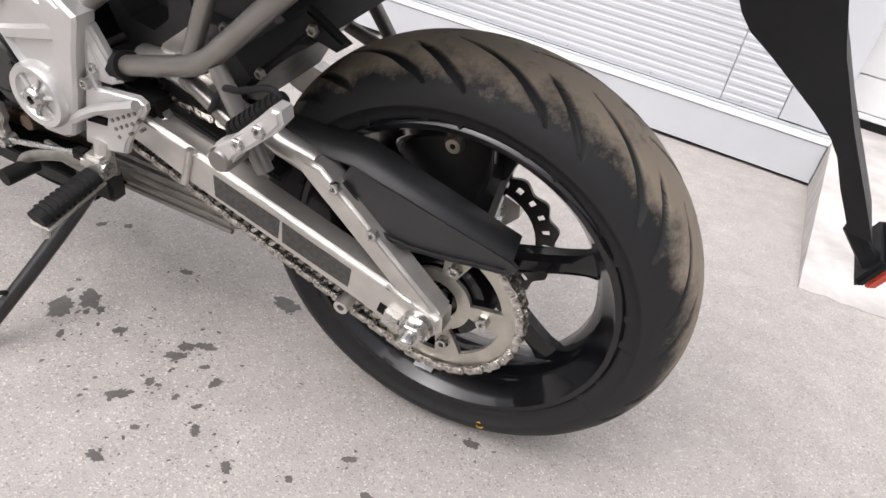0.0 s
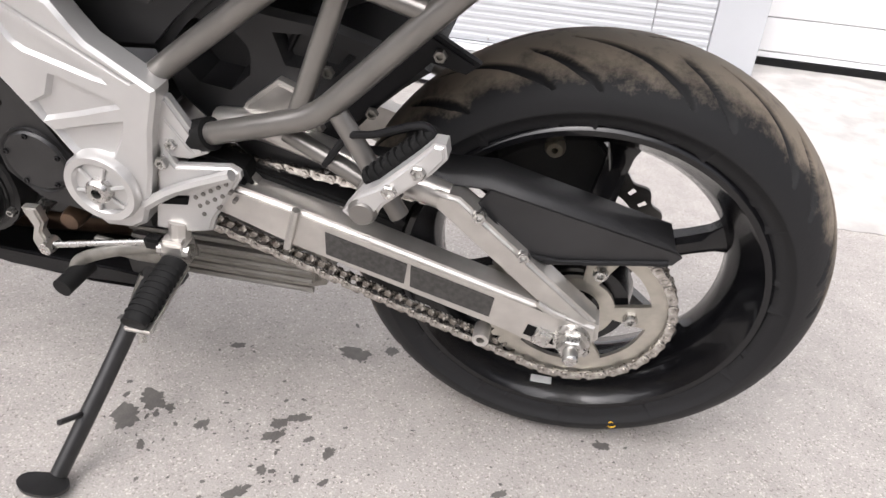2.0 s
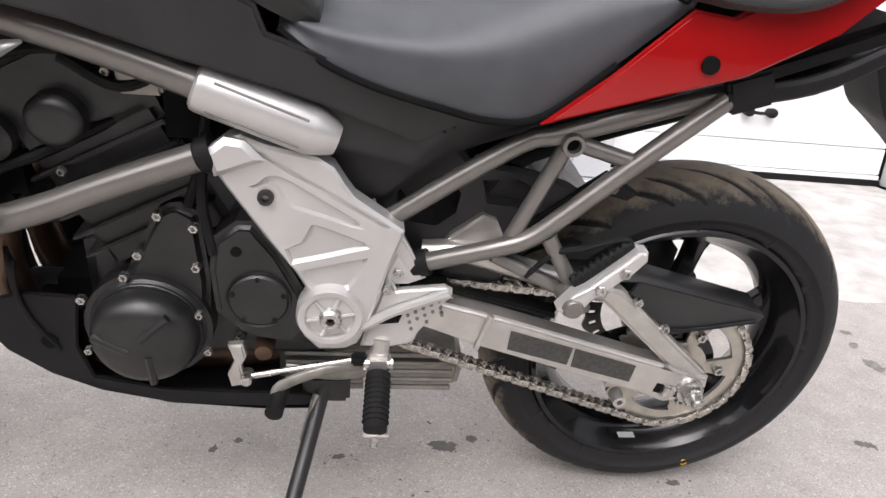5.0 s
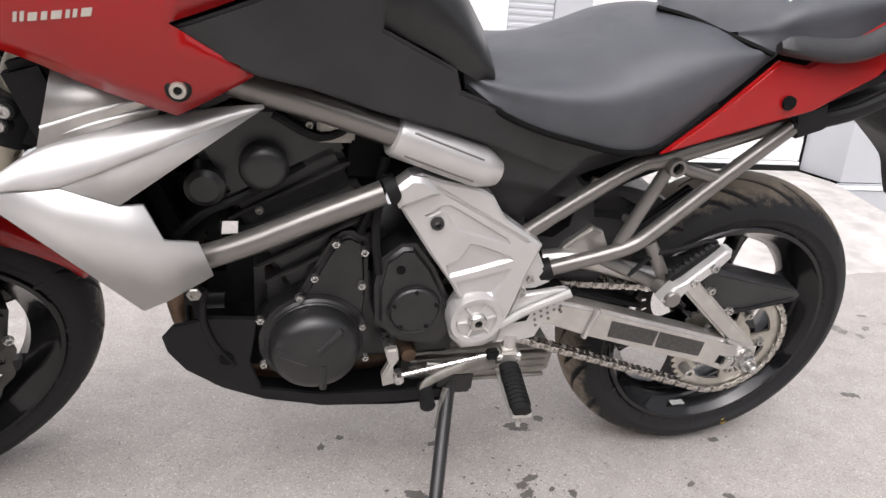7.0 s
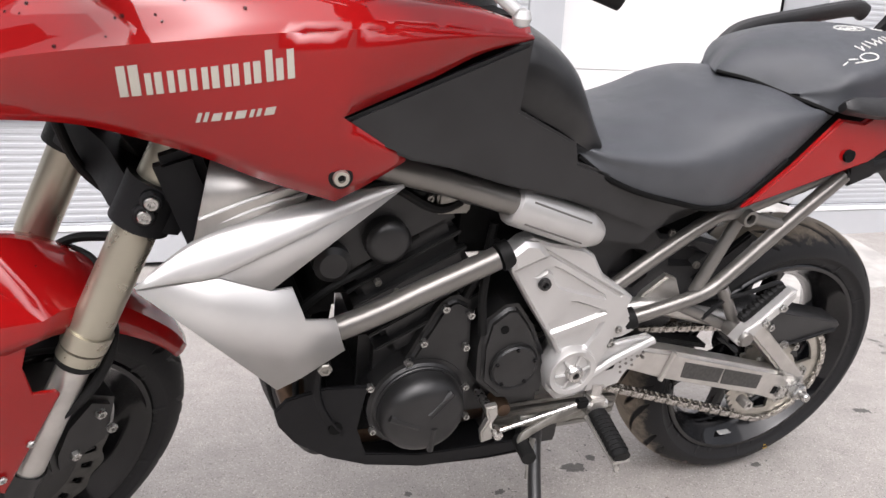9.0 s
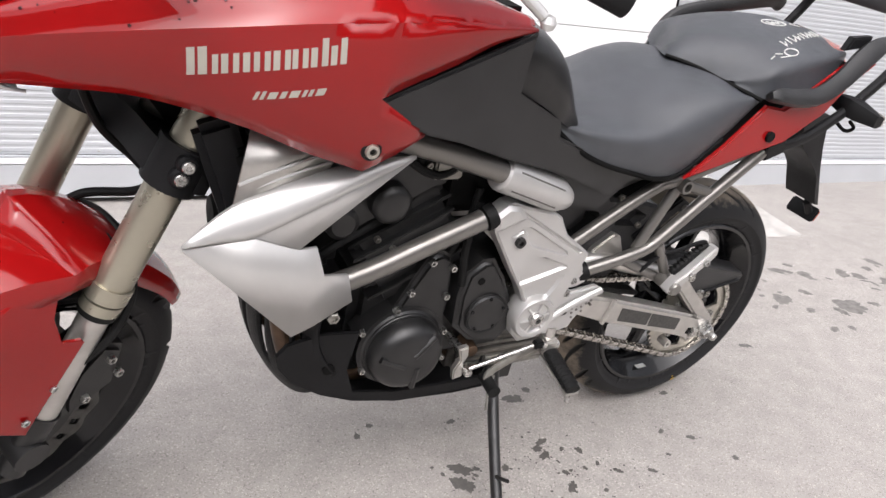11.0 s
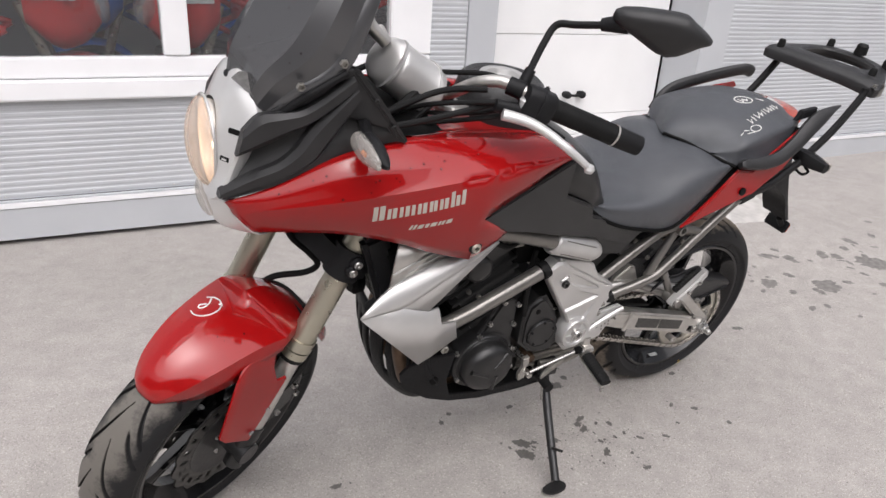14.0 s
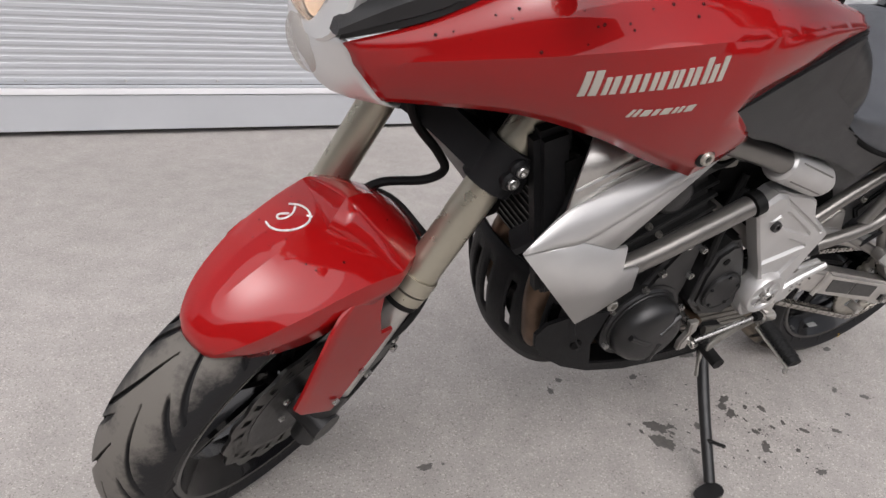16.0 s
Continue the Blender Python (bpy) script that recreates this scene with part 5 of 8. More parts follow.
ARC = [(0.335 * math.cos(radians(a)), 0.303 + 0.335 * math.sin(radians(a))) for a in (118, 124, 130, 136, 142, 148, 154)]
BOX = [(-0.50, 0.70), (-0.43, 0.70), (-0.37, 0.632), (-0.285, 0.622), (-0.235, 0.608)] + ARC[1:] + [(-0.335, 0.43), (-0.40, 0.45), (-0.47, 0.52), (-0.50, 0.60)]
HOLLOWS = [([(-0.462, 0.605), (-0.430, 0.612), (-0.395, 0.606), (-0.376, 0.585), (-0.380, 0.556), (-0.405, 0.535), (-0.440, 0.540), (-0.460, 0.565)], 0.045, 0.006), ([(-0.350, 0.606), (-0.300, 0.608), (-0.262, 0.590), (-0.285, 0.566), (-0.340, 0.572)], 0.016, 0.006)]
part("hugger_box", pressed(BOX, HOLLOWS, -0.098, 0.196, 0.007, 0.006), M_COVER, hug, "black plastic inner guard box with moulded hollows", 30)
part("hugger_flange", plate([(-0.285, 0.545), (-0.185, 0.628), (-0.135, 0.600), (-0.150, 0.588), (-0.185, 0.596), (-0.262, 0.520)], -0.106, 0.012, 0.004), M_PLASTIC, hug)
for x, z in ((-0.29, 0.575), (-0.245, 0.535), (-0.175, 0.607), (-0.36, 0.64)):
    part("hugger_bolt", bolt((x, -0.106, z), 0.007, 0.006), M_DULLSTEEL, hug)
part("swing_bracket", plate([(-0.385, 0.528), (-0.345, 0.560), (-0.325, 0.552), (-0.300, 0.505), (-0.345, 0.49), (-0.40, 0.50)], -0.112, 0.014, 0.004), M_ALU, arm)
part("brake_hanger", plate([(-0.135, 0.400), (-0.120, 0.440), (-0.060, 0.478), (-0.012, 0.476), (0.020, 0.440), (0.012, 0.350), (-0.030, 0.330), (-0.090, 0.352)], 0.030, 0.022, 0.006), M_ENGINE, arm, "black rear brake hanger plate")
part("hanger_bolt", lathe([(0.004, 0.018), (0.010, 0.018), (0.013, 0.024), (0.013, 0.032), (0.004, 0.032), (0.004, 0.018)], (-0.052, 0, 0.446), 14), M_FORK, arm, "gold-coloured bolt")
caliper = part("rear_caliper", box((0.09, 0.05, 0.055), (-0.075, 0.082, 0.41), 0.01, Matrix.Rotation(radians(-35), 4, "Y")), M_DARK, bike, "black rear brake caliper")
part("caliper_pin", tube([(-0.09, 0.05, 0.43), (-0.09, 0.11, 0.43)], 0.006, 8, 1), M_CHAIN, caliper)

# ---- seat and tail


def half_to_full(sec):
    """Left half of a cross-section, from its foot up to the middle, made whole."""
    left = [(x, -w, z) for x, w, z in sec]
    return left + [(x, w, z) for x, w, z in reversed(sec[:-1])]


def seat_rows(tab):
    return [half_to_full([(x, wb, zb), (x, wm, zb + (zt - zb) * 0.35), (x, wm * 0.97, zb + (zt - zb) * 0.68), (x, wt, zt - 0.014), (x, wt * 0.55, zt - 0.001), (x, 0, zt + 0.001)]) for x, wb, wm, wt, zb, zt in tab]


RS = [(-0.602, 0.162, 0.150, 0.085, 0.795, 0.815), (-0.560, 0.172, 0.168, 0.10, 0.768, 0.816), (-0.500, 0.176, 0.176, 0.115, 0.744, 0.818), (-0.430, 0.176, 0.180, 0.13, 0.726, 0.824), (-0.365, 0.174, 0.182, 0.14, 0.713, 0.842), (-0.305, 0.170, 0.180, 0.145, 0.722, 0.864), (-0.230, 0.165, 0.172, 0.145, 0.785, 0.878), (-0.150, 0.150, 0.155, 0.13, 0.850, 0.872)]
seat = part("rider_seat", loft(seat_rows(RS), 5, 4, caps=True), M_SEAT, bike, "black grained vinyl rider seat", 60)
PS = [(-0.262, 0.135, 0.12, 0.08, 0.868, 0.880), (-0.235, 0.155, 0.15, 0.10, 0.862, 0.908), (-0.190, 0.165, 0.160, 0.112, 0.858, 0.934), (-0.120, 0.168, 0.160, 0.118, 0.855, 0.952), (-0.030, 0.158, 0.152, 0.115, 0.872, 0.964), (0.050, 0.140, 0.136, 0.10, 0.90, 0.965), (0.100, 0.118, 0.114, 0.085, 0.92, 0.955), (0.122, 0.095, 0.09, 0.06, 0.925, 0.94)]
SWEPT = [0.55, 0.45, 0.28, 0.10, 0, 0, 0, 0]
prows = [[(x + k * abs(y), y, z) for x, y, z in row] for row, k in zip(seat_rows(PS), SWEPT)]
pillion = part("pillion_seat", loft(prows, 5, 4, caps=True), M_SEAT, bike, "black vinyl pillion seat with white chalk marks", 60)
part("seat_seam", tube([(-0.262, 0.0, 0.882), (-0.236, -0.05, 0.880), (-0.212, -0.095, 0.872), (-0.190, -0.135, 0.866), (-0.165, -0.166, 0.858)], 0.004, 6, 4), M_DARK, pillion)

part("seat_edge", tube([(x, -wb - 0.002, zb) for x, wb, wm, wt, zb, zt in RS[:7]], 0.0045, 8, 4), M_DARK, seat)
TAILRED = [(-0.310, 0.716), (-0.235, 0.778), (-0.158, 0.852), (-0.116, 0.848), (-0.03, 0.890), (0.060, 0.938), (0.135, 0.948), (0.150, 0.935), (0.075, 0.890), (0.014, 0.838), (-0.089, 0.788)]
tlat = lambda x, z: -0.178 + 0.16 * max(0, x + 0.12) - 0.20 * max(0, 0.852 + 0.55 * (x + 0.158) - z)
tail = part("tail_panel", plate(TAILRED, tlat, 0.008, 0.003), M_RED, bike, "glossy red tail side panel")
part("tail_panel_far", mirrored(plate(TAILRED, tlat, 0.008, 0.003)), M_RED, tail)
# Black filler added to keep the slit between seat and tail panel dark.
part("tail_core", plate([(-0.33, 0.705), (-0.20, 0.80), (-0.14, 0.855), (0.02, 0.90), (0.08, 0.93), (0.06, 0.87), (-0.03, 0.80), (-0.15, 0.755)], -0.150, 0.30, 0.0), M_DARK, tail)
part("panel_hole", lathe([(0, -0.1930), (0.010, -0.1930), (0.010, -0.18), (0, -0.18)], (-0.133, 0, 0.798), 16), M_DARK, tail)
# each station of the near rail: place and width of the band
BLADE = [((-0.176, -0.188, 0.876), 0.012), ((-0.160, -0.192, 0.879), 0.024), ((-0.100, -0.194, 0.877), 0.031), ((-0.040, -0.192, 0.884), 0.032), ((0.025, -0.180, 0.914), 0.034), ((0.075, -0.168, 0.948), 0.038), ((0.115, -0.160, 0.970), 0.036), ((0.160, -0.153, 0.984), 0.018), ((0.188, -0.150, 0.991), 0.005)]


def rail_band():
    """A flat band that faces up and outwards all along its bend."""
    rows = []
    for i, (p, w) in enumerate(BLADE):
        run = (Vector(BLADE[min(i + 1, len(BLADE) - 1)][0]) - Vector(BLADE[max(i - 1, 0)][0])).normalized()
        out = Vector((-0.25, -0.78, 0.58))
        out = (out - run * out.dot(run)).normalized()
        across = run.cross(out)
        rows.append([Vector(p) + across * w * 0.5 * a + out * b for a, b in ((-1, -0.004), (-0.8, 0.003), (0.8, 0.003), (1, -0.004), (0.85, -0.016), (-0.85, -0.016))])
    return loft(rows, 4, 2, closed=True, caps=True)


grab = part("grab_rail", rail_band(), M_COVER, bike, "broad black plastic grab rail", 40)
part("grab_web", plate([(0.050, 0.952), (0.060, 0.978), (0.118, 0.984), (0.110, 0.962)], -0.140, 0.014, 0.003), M_PLASTIC, grab)
part("grab_rail", mirrored(tube([(-0.130, -0.172, 0.865), (-0.105, -0.175, 0.905), (-0.06, -0.175, 0.932), (0.065, -0.165, 0.962), (0.155, -0.145, 0.984), (0.185, -0.140, 0.978)], 0.017, 12, 5, flat=0.8)), M_COVER, bike, "black plastic grab rail")
under = part("tail_rail", tube([(-0.085, -0.155, 0.752), (0.020, -0.152, 0.775), (0.095, -0.148, 0.812), (0.150, -0.145, 0.850), (0.222, -0.143, 0.918), (0.285, -0.140, 1.005), (0.292, -0.138, 1.030)], 0.0125, 10, 4, flat=0.75), M_PLASTIC, bike, "black rack stay running up to the luggage rack")
part("tail_rail_far", mirrored(tube([(-0.085, -0.155, 0.752), (0.020, -0.152, 0.775), (0.095, -0.148, 0.812), (0.150, -0.145, 0.850), (0.222, -0.143, 0.918), (0.285, -0.140, 1.005), (0.292, -0.138, 1.030)], 0.0125, 10, 4, flat=0.75)), M_PLASTIC, under)
tl = part("tail_lamp", loft([[(0.10, -0.10, 0.90), (0.10, -0.05, 0.955), (0.10, 0.05, 0.955), (0.10, 0.10, 0.90)], [(0.18, -0.07, 0.915), (0.18, -0.04, 0.94), (0.18, 0.04, 0.94), (0.18, 0.07, 0.915)]], 3, 3, caps=False), M_REFLECT, bike, "red tail lamp")
part("tail_tray", box((0.22, 0.20, 0.03), (0.06, 0, 0.80), 0.01, Matrix.Rotation(radians(-22), 4, "Y")), M_PLASTIC, tl)

# luggage rack
RACK_OUT = [(0.236, 0.160, 1.046), (0.246, 0.085, 1.046), (0.262, 0.000, 1.044), (0.280, -0.075, 1.042), (0.296, -0.160, 1.036), (0.345, -0.150, 1.044), (0.400, -0.118, 1.052), (0.447, -0.080, 1.058), (0.463, 0.000, 1.062), (0.452, 0.085, 1.060), (0.400, 0.128, 1.056), (0.315, 0.164, 1.050)]
RACK_IN = [(0.316, 0.092, 1.056), (0.318, 0.062, 1.056), (0.328, 0.000, 1.056), (0.338, -0.040, 1.056), (0.350, -0.066, 1.056), (0.368, -0.080, 1.057), (0.392, -0.080, 1.058), (0.412, -0.062, 1.060), (0.426, 0.000, 1.062), (0.418, 0.066, 1.061), (0.386, 0.094, 1.059), (0.348, 0.100, 1.057)]


def rack_ring(push, out, drop):
    """A closed line between the rack's inner (0) and outer (1) edge."""
    pts = [Vector(a).lerp(Vector(b), push) for a, b in zip(RACK_IN, RACK_OUT)]
    mid_ = Vector((0.35, 0.0, 1.05))
    return smooth_line([p + (p - mid_).normalized() * out + Vector((0, 0, drop)) for p in pts], 3, True)


rows = [rack_ring(0, 0.004, -0.014), rack_ring(0, 0.0, -0.002), rack_ring(0.08, 0, 0.004), rack_ring(0.5, 0, 0.007), rack_ring(0.92, 0, 0.003), rack_ring(1, 0, -0.004), rack_ring(1, -0.002, -0.026), rack_ring(0.92, -0.002, -0.029), rack_ring(0.85, 0, -0.012)]
rack = part("luggage_rack", skin(rows + [rows[0]], closed=True), M_COVER, bike, "black moulded plastic luggage rack behind the seat", 40)
for p, r in (((0.262, 0.132, 1.062), 0.010), ((0.340, -0.110, 1.060), 0.010), ((0.435, -0.088, 1.072), 0.012), ((0.448, 0.006, 1.086), 0.016), ((0.438, 0.095, 1.072), 0.010)):
    part("rack_knob", lathe([(0, 0.014), (r * 0.7, 0.014), (r, 0.008), (r * 1.1, -0.016), (0, -0.016)], p, 14, axis="z"), M_RUBBER, rack)
part("rack_gusset", plate([(0.292, 1.036), (0.340, 1.042), (0.312, 1.012), (0.298, 1.010)], -0.158, 0.012, 0.002), M_PLASTIC, rack)
part("rack_plate", box((0.05, 0.012, 0.035), (0.322, -0.150, 1.026), 0.003), M_DULLSTEEL, rack)

# plate holder
PHS = [((0.165, 0.80), (0.270, 0.785)), ((0.213, 0.716), (0.300, 0.712)), ((0.251, 0.687), (0.312, 0.690)), ((0.323, 0.634), (0.338, 0.645)), ((0.352, 0.590), (0.372, 0.592)), ((0.378, 0.550), (0.402, 0.545))]
ph = part("plate_holder", loft([[(a, -0.045, b), (c, -0.040, d), (c, 0.040, d), (a, 0.045, b)] for (a, b), (c, d) in PHS], 3, 1, closed=True, caps=True), M_PLASTIC, bike, "black plastic number plate holder with a red reflector")
part("reflector_stay", tube([(0.385, -0.02, 0.545), (0.418, -0.02, 0.510)], 0.010, 8, 1), M_PLASTIC, ph)
part("rear_reflector", box((0.012, 0.075, 0.034), (0.428, 0.0, 0.508), 0.004, Matrix.Rotation(radians(20), 4, "Y")), M_REFLECT, ph)
part("reflector_back", box((0.010, 0.082, 0.040), (0.418, 0.0, 0.511), 0.004, Matrix.Rotation(radians(20), 4, "Y")), M_PLASTIC, ph)
for s in (-1, 1):
    ri = part("rear_indicator", loft([[(0.135, s * 0.085, 0.842), (0.135, s * 0.088, 0.858), (0.150, s * 0.10, 0.858), (0.150, s * 0.10, 0.842)], [(0.125, s * 0.150, 0.828), (0.125, s * 0.150, 0.862), (0.165, s * 0.155, 0.860), (0.165, s * 0.155, 0.828)], [(0.160, s * 0.200, 0.822), (0.160, s * 0.200, 0.845), (0.180, s * 0.200, 0.842), (0.180, s * 0.200, 0.824)]], 4, 3, closed=True, caps=True), M_PLASTIC, bike, "rear indicator with a clear lens")
    part("indicator_lens", loft([[(0.168, s * 0.145, 0.83), (0.168, s * 0.145, 0.856), (0.176, s * 0.15, 0.856), (0.176, s * 0.15, 0.83)], [(0.184, s * 0.200, 0.826), (0.184, s * 0.200, 0.842), (0.188, s * 0.20, 0.842), (0.188, s * 0.20, 0.826)]], 3, 2, closed=True, caps=True), M_LENS, ri)
part("helmet_hook", tube([(0.13, -0.13, 0.815), (0.155, -0.15, 0.795), (0.175, -0.155, 0.802), (0.16, -0.15, 0.815)], 0.004, 6, 4), M_DARK, under)

# ---- tank, fairing
# each station: foot, crease and top as (x, width, height)
SIDE = [((-1.340, 0.120, 0.832), (-1.374, 0.115, 0.872), (-1.386, 0.108, 0.892)), ((-1.290, 0.140, 0.836), (-1.310, 0.158, 0.895), (-1.310, 0.136, 0.928)), ((-1.200, 0.180, 0.842), (-1.205, 0.206, 0.922), (-1.205, 0.162, 0.988)), ((-1.100, 0.204, 0.820), (-1.100, 0.228, 0.940), (-1.100, 0.160, 1.006)), ((-1.028, 0.214, 0.792), (-1.028, 0.238, 0.951), (-1.028, 0.150, 1.005)), ((-0.946, 0.217, 0.764), (-0.946, 0.243, 0.960), (-0.946, 0.140, 0.998))]
UPPER = [((-0.946, 0.231, 0.870), (-0.946, 0.243, 0.960), (-0.946, 0.140, 0.998)), ((-0.900, 0.229, 0.886), (-0.900, 0.238, 0.962), (-0.900, 0.135, 0.992)), ((-0.840, 0.220, 0.910), (-0.840, 0.226, 0.964), (-0.840, 0.130, 0.986)), ((-0.780, 0.208, 0.936), (-0.780, 0.211, 0.960), (-0.780, 0.130, 0.980)), ((-0.710, 0.190, 0.950), (-0.710, 0.190, 0.954), (-0.710, 0.130, 0.960))]


def v_(p):
    return Vector((p[0], -p[1], p[2]))


def top_rows(tab):
    rows = []
    for a, b, c in tab:
        bow = 0.012 * min(1, (v_(c) - v_(b)).length / 0.06)
        rows.append([v_(b).lerp(v_(c), k / 6) + Vector((0, -0.5, 0.6)) * bow * (math.sin(math.pi * k / 6) if k > 1 else 0.18 * k) for k in range(7)])
    return rows


def both_sides(name, bm, parent, label=""):
    ob = thicken(part(name, bm.copy(), M_RED, parent, label, 30), 0.004)
    thicken(part(name, mirrored(bm), M_RED, ob if parent is bike else parent, "", 30), 0.004)
    bm.free()
    return ob


CUTS = [0.0, 0.135, 0.27, 0.405, 0.54, 0.655, 0.77, 0.885, 1.0]


def side_rows(tab, cuts, swell=0.010):
    return [[v_(a).lerp(v_(b), t) + Vector((0, -swell * math.sin(math.pi * t) * min(1.0, (v_(b) - v_(a)).length / 0.15), 0)) for t in cuts] for a, b, c in tab]


def side_skin():
    """Foot to crease of the side, the tongue above the side panel, the pointed tail and the shoulder, welded."""
    bm = loft(side_rows(SIDE, CUTS), 6, 1)
    last = side_rows(SIDE[-1:], CUTS)[0]
    tongue = [[v_(a).lerp(v_(b), k / 4) + Vector((0, -0.006 * math.sin(math.pi * k / 4) * (1 - i / len(UPPER)), 0)) for k in range(5)] for i, (a, b, c) in enumerate(UPPER)]
    tongue[0] = last[4:]
    tip = Vector((-0.860, -0.212, 0.812))
    spike = [[p.lerp(tip, t) + Vector((0, -0.004 * math.sin(math.pi * t), 0)) for p in last[:5]] for t in (0, 0.25, 0.5, 0.75, 0.96)]
    for extra in (loft(tongue, 5, 1), loft(top_rows(SIDE + UPPER[1:]), 6, 1), skin(spike)):
        me = bpy.data.meshes.new("tmp")
        extra.to_mesh(me)
        extra.free()
        bm.from_mesh(me)
        bpy.data.meshes.remove(me)
    bmesh.ops.remove_doubles(bm, verts=bm.verts, dist=0.0015)
    return bm


fair = both_sides("side_fairing", side_skin(), bike, "glossy red side fairing with metallic lettering")
grommet = part("screw_grommet", lathe([(0, -0.228), (0.010, -0.228), (0.0125, -0.2275), (0.014, -0.2265), (0.014, -0.212), (0, -0.212)], (-0.942, 0, 0.797), 24), M_RUBBER, fair, "dark rubber grommet", 40)
part("fairing_screw", lathe([(0, -0.2275), (0.0042, -0.2275), (0.0048, -0.2325), (0.0085, -0.2325), (0.0098, -0.2300), (0.0098, -0.220), (0, -0.220)], (-0.942, 0, 0.797), 24), M_ZINC, grommet, "", 40)
TANK = [(-1.060, 0.150, 1.000, 0.07, 0.972), (-0.950, 0.135, 0.996, 0.08, 0.976), (-0.860, 0.128, 0.988, 0.085, 0.975), (-0.780, 0.128, 0.981, 0.085, 0.970), (-0.715, 0.120, 0.958, 0.07, 0.954)]
trow = [half_to_full([(x, w + 0.050 * max(0, 1 - abs(x + 0.86) / 0.3), 0.940 if x > -1.0 else 0.96), (x, w + 0.02, (z + 0.945) / 2 + 0.008), (x, w * 0.9, z - 0.003), (x, wm, zm), (x, 0, zm + 0.006)]) for x, w, z, wm, zm in TANK]
tank = part("fuel_tank", loft(trow, 5, 4, caps=True), M_RED, bike, "glossy red fuel tank", 40)
part("tank_core", box((0.40, 0.34, 0.16), (-0.88, 0, 0.89), 0.03), M_DARK, tank)
part("filler_cap", lathe([(0, 0.012), (0.034, 0.012), (0.038, 0.006), (0.038, -0.01), (0, -0.01)], (-0.90, 0, 0.986), 28, axis="z"), M_ALU, tank)

blat = lambda x, z: -0.2335 + 0.16 * max(0, x + 0.95) * (1 - 0.35 * max(0, x + 0.95)) + 0.06 * max(0, 0.86 - z) - 0.004 * math.sin(max(0, min(1, (z - 0.7) / 0.25)) * math.pi)
BLK = [(-0.952, 0.855), (-0.945, 0.864), (-0.923, 0.872), (-0.712, 0.950), (-0.716, 0.906), (-0.718, 0.868), (-0.622, 0.822), (-0.612, 0.794), (-0.527, 0.762), (-0.388, 0.722), (-0.330, 0.712), (-0.402, 0.695), (-0.447, 0.672), (-0.553, 0.716), (-0.611, 0.736), (-0.716, 0.767), (-0.800, 0.797), (-0.858, 0.812)]
sp_ = part("side_panel", plate(BLK, blat, 0.010, 0.004), M_COVER, bike, "black textured plastic side panel")
part("side_panel_far", mirrored(plate(BLK, blat, 0.010, 0.004)), M_COVER, sp_)
part("under_seat_panel", plate([(-0.60, 0.735), (-0.40, 0.690), (-0.45, 0.640), (-0.53, 0.655), (-0.62, 0.70)], -0.150, 0.02, 0.006), M_COVER, sp_)
KN = [(-0.716, 0.100, 0.868, 0.190, 0.900, 0.170, 0.940, 0.09, 0.952), (-0.690, 0.100, 0.856, 0.188, 0.894, 0.170, 0.938, 0.09, 0.954), (-0.650, 0.100, 0.838, 0.184, 0.880, 0.160, 0.924, 0.08, 0.944), (-0.610, 0.100, 0.815, 0.178, 0.856, 0.146, 0.896, 0.07, 0.918), (-0.560, 0.09, 0.79, 0.15, 0.81, 0.10, 0.835, 0.06, 0.852)]
krow = [half_to_full([(x, w1 - 0.004, z0), (x, w1, z1), (x, w2, z2), (x, w3, z3), (x, 0, z3 + 0.004)]) for x, w0, z0, w1, z1, w2, z2, w3, z3 in KN]
part("knee_cover", loft(krow, 5, 4, caps=True), M_ENGINE, sp_, "glossy black tank rear cover", 40)

# lettering as plain bars
SIDE_OBS = [fair]
side_v, side_f = [], []
for o in SIDE_OBS:
    k = len(side_v)
    side_v += [v.co.copy() for v in o.data.vertices]
    side_f += [tuple(k + i for i in p.vertices) for p in o.data.polygons]
SIDE_TREE = BVHTree.FromPolygons(side_v, side_f)


def on_side(p):
    """The spot on the fairing's skin beside p, and the way out of it."""
    at, n, _, _ = SIDE_TREE.ray_cast(Vector((p.x, -0.6, p.z)), Vector((0, 1, 0)))
    if at is None or abs(at.y - p.y) > 0.04:
        return p, Vector((0, -1, 0))
    return (at, n) if n.y < 0 else (at - n * 0.0, -n)


def bars(base, du, dn, sizes, height, name, parent, mat_, slant=0.25):
    """Plain upright bars of lettering size along du, of the given widths and gaps, lying on the fairing."""
    s = 0.0
    for w, gap, hh in sizes:
        rows = []
        for k in range(5):
            v = height * hh * k / 4
            pts = [on_side(Vector(base) + Vector(du) * (s + u + slant * v) + Vector(dn) * v) for u in (0, w / 2, w)]
            rows.append([p - n * 0.0004 for p, n in pts] + [p + n * 0.0009 for p, n in reversed(pts)])
        part(name, skin(rows, closed=True, caps=True), mat_, parent)
        s += w + gap


p0, p1 = Vector((-1.160, -0.2235, 0.880)), Vector((-0.988, -0.2375, 0.912))
du = (p1 - p0).normalized()
dn = Vector((0, -0.10, 0.99)).normalized()
STROKES = [(0.008, 0.003, 1.0), (0.009, 0.005, 1.0)] + [(0.006, 0.003, 0.70), (0.007, 0.005, 0.70)] + [(0.006, 0.004, 0.70), (0.007, 0.004, 0.70), (0.006, 0.005, 0.70)] + [(0.006, 0.003, 0.70), (0.007, 0.005, 0.70)] + [(0.006, 0.002, 0.70), (0.006, 0.005, 0.70)] + [(0.006, 0.003, 0.70), (0.007, 0.005, 0.70)] + [(0.007, 0.003, 1.0), (0.007, 0.004, 0.70)] + [(0.007, 0, 0.95)]
